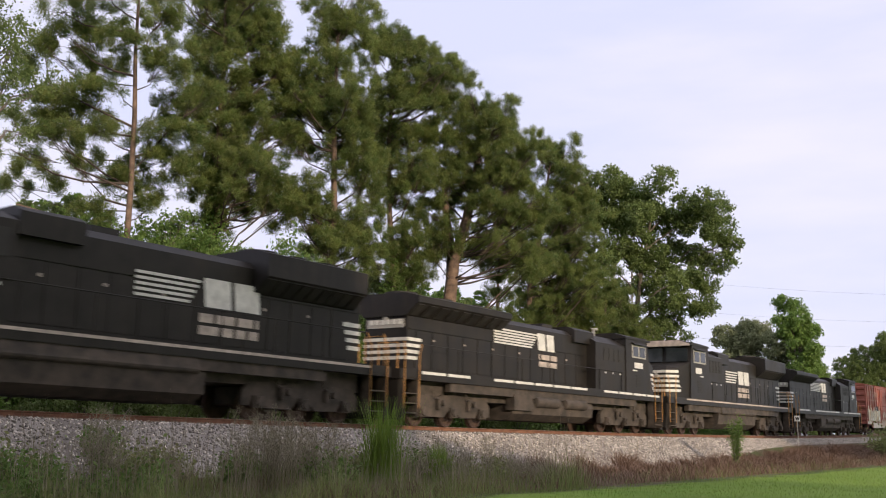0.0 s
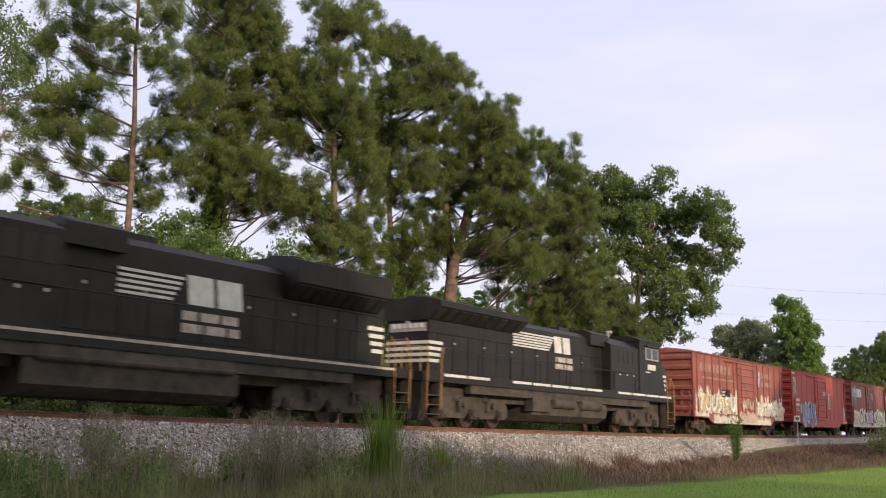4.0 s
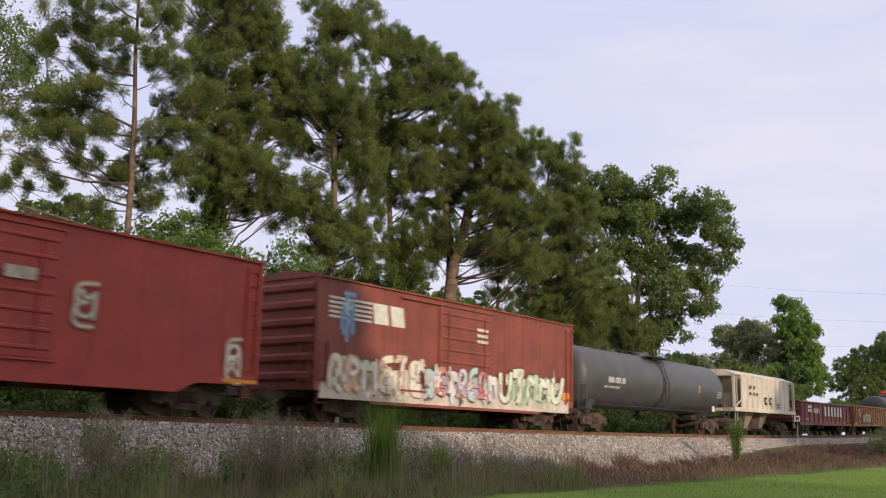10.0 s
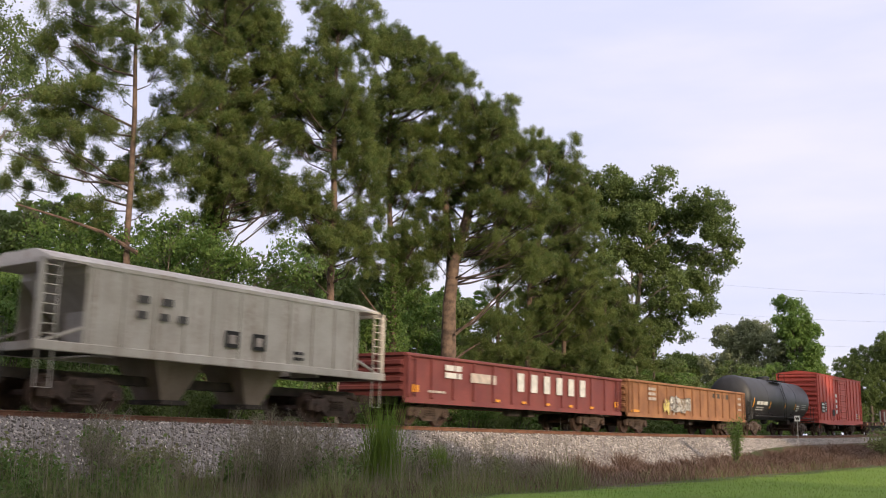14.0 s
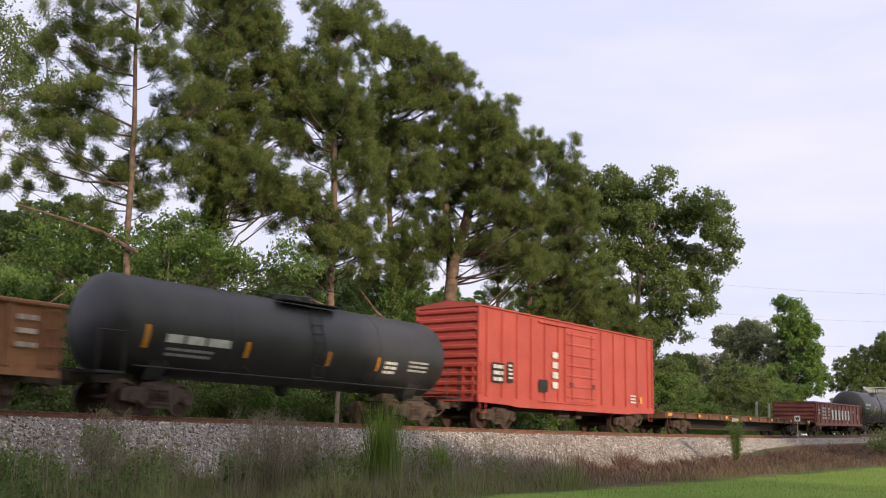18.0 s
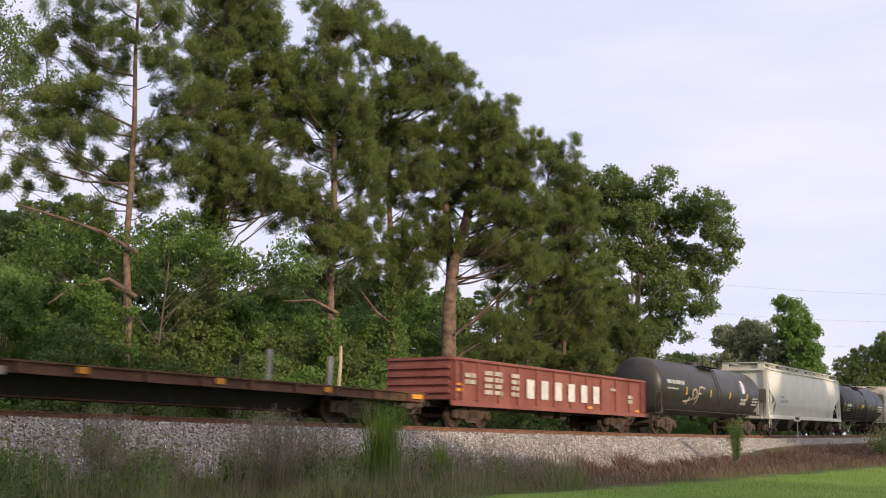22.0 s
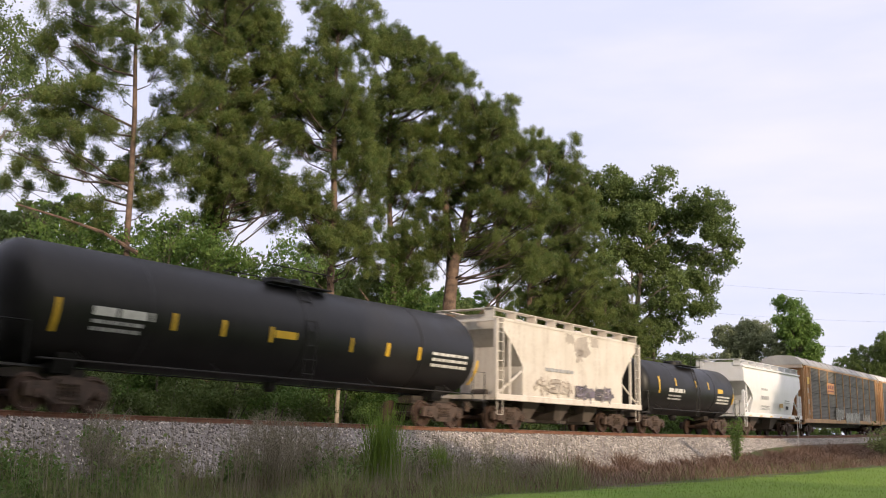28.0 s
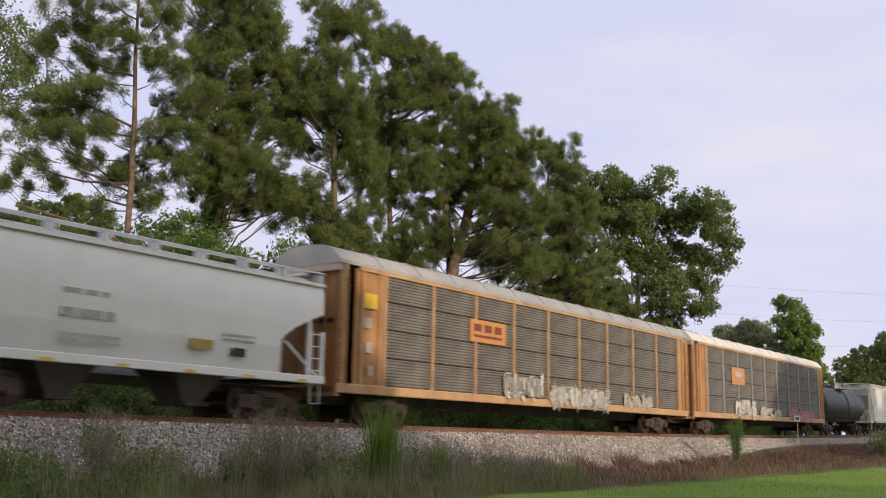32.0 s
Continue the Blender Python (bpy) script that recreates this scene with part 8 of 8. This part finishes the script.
    # stack, fans, dynamic brake box
    part("exhaust_stack", Form().box(c1 + 5.0, c1 + 5.9, -0.35, 0.35, ht - 0.05, ht + 0.22), BLACK, car)
    part("brake_blister", Form().prism_x([(-1.15, ht - 0.5), (-1.15, ht + 0.05), (-0.8, ht + 0.2), (0.8, ht + 0.2), (1.15, ht + 0.05), (1.15, ht - 0.5)], c1 + 2.6, c1 + 4.4), LOCO_BLACK, car)
    for k in range(3):
        x = r0 + 0.9 + k * (r1 - r0 - 1.8) / 2
        part("roof_fan", Form().lathe_z([(4.66, 0.62), (4.80, 0.62), (4.82, 0.5), (4.80, 0.0)], 20, x), BLACK, car)
    part("horn", Form().lathe_x([(-0.3, 0.09), (-0.1, 0.04), (0.2, 0.03), (0.2, 0.0)], 10, 0.3, ht + 0.45).box(-0.05, 0.05, 0.25, 0.35, ht, ht + 0.45), FRAMEGREY, car, "", Matrix.Translation((c1 + 1.0, 0, 0)))
    # rear end of the hood: stripes, number board
    part("hood_end", Form().prism_x([(-hw, 1.72), (-hw, ht - 0.1), (-hw + 0.3, ht + 0.12), (hw - 0.3, ht + 0.12), (hw, ht - 0.1), (hw, 1.72)], h1 - 0.02, h1 + 0.12), LOCO_BLACK, car)
    for k in range(4):
        z = 2.15 + k * 0.24
        fm = Form().box(h1 + 0.12, h1 + 0.128, -hw, hw, z, z + 0.13)
        for s in (-1, 1):
            fm.box(h1 - 0.45 - 0.08 * k, h1 + 0.128, *sorted((s * (hw + 0.021), s * (hw + 0.03))), z, z + 0.13)
        part("rear_stripe", fm, WHITE, car, "white rear stripe")
    part("rear_headlight", Form().lathe_x([(h1 + 0.1, 0.11), (h1 + 0.17, 0.1), (h1 + 0.17, 0.0)], 12, 0.0, 3.75), FRAMEGREY, car)
    part("number_board", Form().box(h1 + 0.12, h1 + 0.15, -0.85, 0.85, 3.38, 3.72), FRAMEGREY, car, "grey rear number board")
    fm = Form()
    for k in range(6):
        fm.box(h1 + 0.15, h1 + 0.17, -0.72 + k * 0.26, -0.55 + k * 0.26, 3.52, 3.7)
    part("marking", fm, WHITE, car, "plain white number bars")
    # emblem: stripes and slanted blocks
    s = near
    for side in (-1, 1):
        g0, g1, g2 = logo  # far end of the stripes, joint, end of the blocks, seen from the near side
        if not flip:
            st, bl = (g0, g1), (g1, g2)
        else:
            st, bl = (g1, g0), (g2, g1)
        up = 2.86 if emd else 3.3
        yy = hw + 0.022 if up < 3.3 else hw + 0.004
        yb = hw + 0.04
        for k in range(5 if emd else 6):
            z = up + k * (0.72 / (5 if emd else 6))
            cut = (0.1 * k) * (1 if not flip else -1)
            lo, hi = st
            if not flip:
                hi = hi - 0.35 + 0.09 * k - 0.12
            else:
                lo = lo + 0.35 - 0.09 * k + 0.12
            bar(car, "emblem_stripe", lo, hi, z, z + 0.075, WHITE, yb, side, "white emblem stripe")
        w = (bl[1] - bl[0]) / 2
        for k in range(2):
            x = bl[0] + k * w
            d = -0.1 if not flip else 0.1
            bar(car, "emblem_block", x + 0.08, x + w - 0.06, up - 0.04, up + 0.74, WHITE, yb, side, "white slanted emblem block", d)
        z = up - 0.22
        lines(car, bl[0] - 0.1, bl[1] - 0.1, z, 2, 0.24, 0.09, DIRTY_WHITE, yb, side, 3, "pale painted lettering")
    # tank and air reservoirs between the trucks
    tx = 3.3
    part("fuel_tank", Form().prism_x([(-1.35, 0.62), (-0.9, 0.36), (0.9, 0.36), (1.35, 0.62), (1.42, 1.0 if not emd else 1.2), (1.3, 1.36), (-1.3, 1.36), (-1.42, 1.0 if not emd else 1.2)], -tx, tx), LOCO_GRIME, car)
    for s in (-1, 1):
        if emd:
            part("air_reservoir", Form().lathe_x([(-tx + 0.2, 0.0), (-tx + 0.3, 0.12), (tx - 0.3, 0.12), (tx - 0.2, 0)], 12, s * 1.42, 1.28), LOCO_GRIME, car)
        else:
            for x in (-2.6, -0.2):
                part("air_reservoir", Form().lathe_x([(x, 0.0), (x + 0.08, 0.22), (x + 1.9, 0.22), (x + 1.98, 0)], 14, s * 1.38, 1.12), LOCO_GRIME, car, "", None, 40)
            part("battery_box", Form().box(2.0, 3.4, *sorted((s * 1.1, s * 1.5)), 0.75, 1.36), LOCO_GRIME, car)
        part("cable_duct", Form().box(-L + 3.0, L - 3.0, *sorted((s * 1.2, s * 1.45)), 1.26, 1.38), LOCO_GRIME, car)
    part("underframe", Form().box(-L + 1.1, L - 1.1, -1.05, 1.05, 1.0, 1.4), LOCO_GRIME, car)
    # body heights: deck at about 1.9 m, roof by type
    for ob in car.children:
        for vert in ob.data.vertices:
            z = vert.co.z
            if z > 1.37:
                k = min(max((z - 1.72) / 2.3, 0), 1)
                vert.co.z = z + (0.21 + 0.05 * max(z - 1.72, 0) if emd else 0.2 * (1 - k))
    for x in (-L + 3.6, L - 3.6):
        loco_truck(car, x, a, -1 if flip else 1)
    couplers(car, L + 0.45)


locomotive(-26.8, -4.9, "emd", False, "black diesel locomotive with white striped emblem and flared radiators", (1.1, 3.4, 5.6), 0)
locomotive(-4.4, 16.95, "ge", True, "black wide-cab diesel locomotive running long hood first", (4.2, 0.85, -0.65), 1)
locomotive(17.5, 39.4, "emd", False, "black diesel locomotive, cab leading, cream cab brow and striped nose", (-0.65, 1.6, 3.7), 0)
locomotive(39.95, 61.55, "ge", True, "black wide-cab diesel locomotive with dirty orange handrails", (4.2, 0.85, -0.65), 1)
# ---- whistle post beside the track ----
def whistle_post():
    p = spot(34.6, 3.2)
    g = spot(34.6, 3.2, -0.24).z
    h = heading(34.6)[0] + 0.35
    post = thing("whistle_post", "white square whistle sign on a slim metal post", "sign", "", "", Matrix.Translation((p.x, p.y, g)) @ Euler((0, 0, h)).to_matrix().to_4x4())
    part("post", Form().box(-0.035, 0.035, -0.02, 0.02, -0.9, 1.3), surface("galvanised_post", (0.30, 0.29, 0.28), (0.42, 0.41, 0.40), 0.6, 0.3), post)
    sign = part("sign_plate", Form().box(-0.03, -0.02, -0.17, 0.17, 1.17, 1.53), WHITE, post, "white square plate")
    cu = bpy.data.curves.new("letter", "FONT")
    cu.body, cu.size, cu.align_x, cu.align_y, cu.extrude = "W", 0.24, "CENTER", "CENTER", 0.002
    cu.offset = 0.014
    tmp = bpy.data.objects.new("letter", cu)
    scene.collection.objects.link(tmp)
    me = bpy.data.meshes.new_from_object(tmp.evaluated_get(bpy.context.evaluated_depsgraph_get()))
    bpy.data.objects.remove(tmp)
    me.materials.clear()
    me.materials.append(BLACK)
    link("letter", me, sign, "black letter W", Matrix.Translation((-0.034, 0, 1.34)) @ Euler((math.pi / 2, 0, -math.pi / 2)).to_matrix().to_4x4())


whistle_post()


# ---- overhead wires in the distance ----
def wires():
    pole_mat = surface("weathered_pole_wood", (0.12, 0.09, 0.07), (0.22, 0.18, 0.14), 0.9, 0, 2.0, 20, 0.5)
    ends = ((36.0, 188.0), (150.0, 215.0))
    for x, y in ends:
        pole = thing("utility_pole", "weathered wooden utility pole with crossarm", "utility pole", "utility poles", "", Matrix.Translation((x, y, 0)))
        part("pole", Form().tube([(0, 0, -0.3), (0, 0, 32.0)], 0.2, 10, 0.13), pole_mat, pole)
        part("crossarm", Form().box(-0.06, 0.06, -1.2, 1.2, 31.0, 31.2), pole_mat, pole)
    for zl, zr in ((31.2, 34.0), (25.5, 28.5), (20.5, 23.0)):
        (xa, ya), (xb, yb) = ends
        pts = [(xa + (xb - xa) * t, ya + (yb - ya) * t, zl + (zr - zl) * t - 2.2 * 4 * t * (1 - t)) for t in (i / 16 for i in range(17))]
        w = link("overhead_wire", Form().tube(pts, 0.014, 4).mesh("overhead_wire", BLACK))
        tagged(w, "thin dark overhead power line against the sky", "wire", "overhead wires")


wires()


# ---- the run of the train ----
def motions():
    turned = Euler((0, 0, math.pi)).to_matrix().to_4x4()
    for car, a, flip in CARS:
        rows = []
        for k in range(33):
            s = a - rolled(k)
            h, g = heading(s)
            m = Matrix.Translation(spot(s, 0)) @ Euler((0, -g, h)).to_matrix().to_4x4()
            rows.append((k, m @ turned if flip else m))
        walk(car, rows)
    for w, place, a, sign in WHEELS:
        rows, seen = [], []
        for k in range(961):
            s = a - rolled(k / FPS)
            if -45 < s < 100:
                seen.append(k)
        first, last = (seen[0], seen[-1]) if seen else (0, 960)
        for k in sorted({0, *range(first, last + 1), 960}):
            kk = min(max(k, first), last)
            ang = -sign * (rolled(kk / FPS) % (2 * math.pi * 0.457)) / 0.457
            rows.append((k / FPS, Matrix.Translation(place) @ Euler((0, ang, 0)).to_matrix().to_4x4()))
        walk(w, rows)


motions()
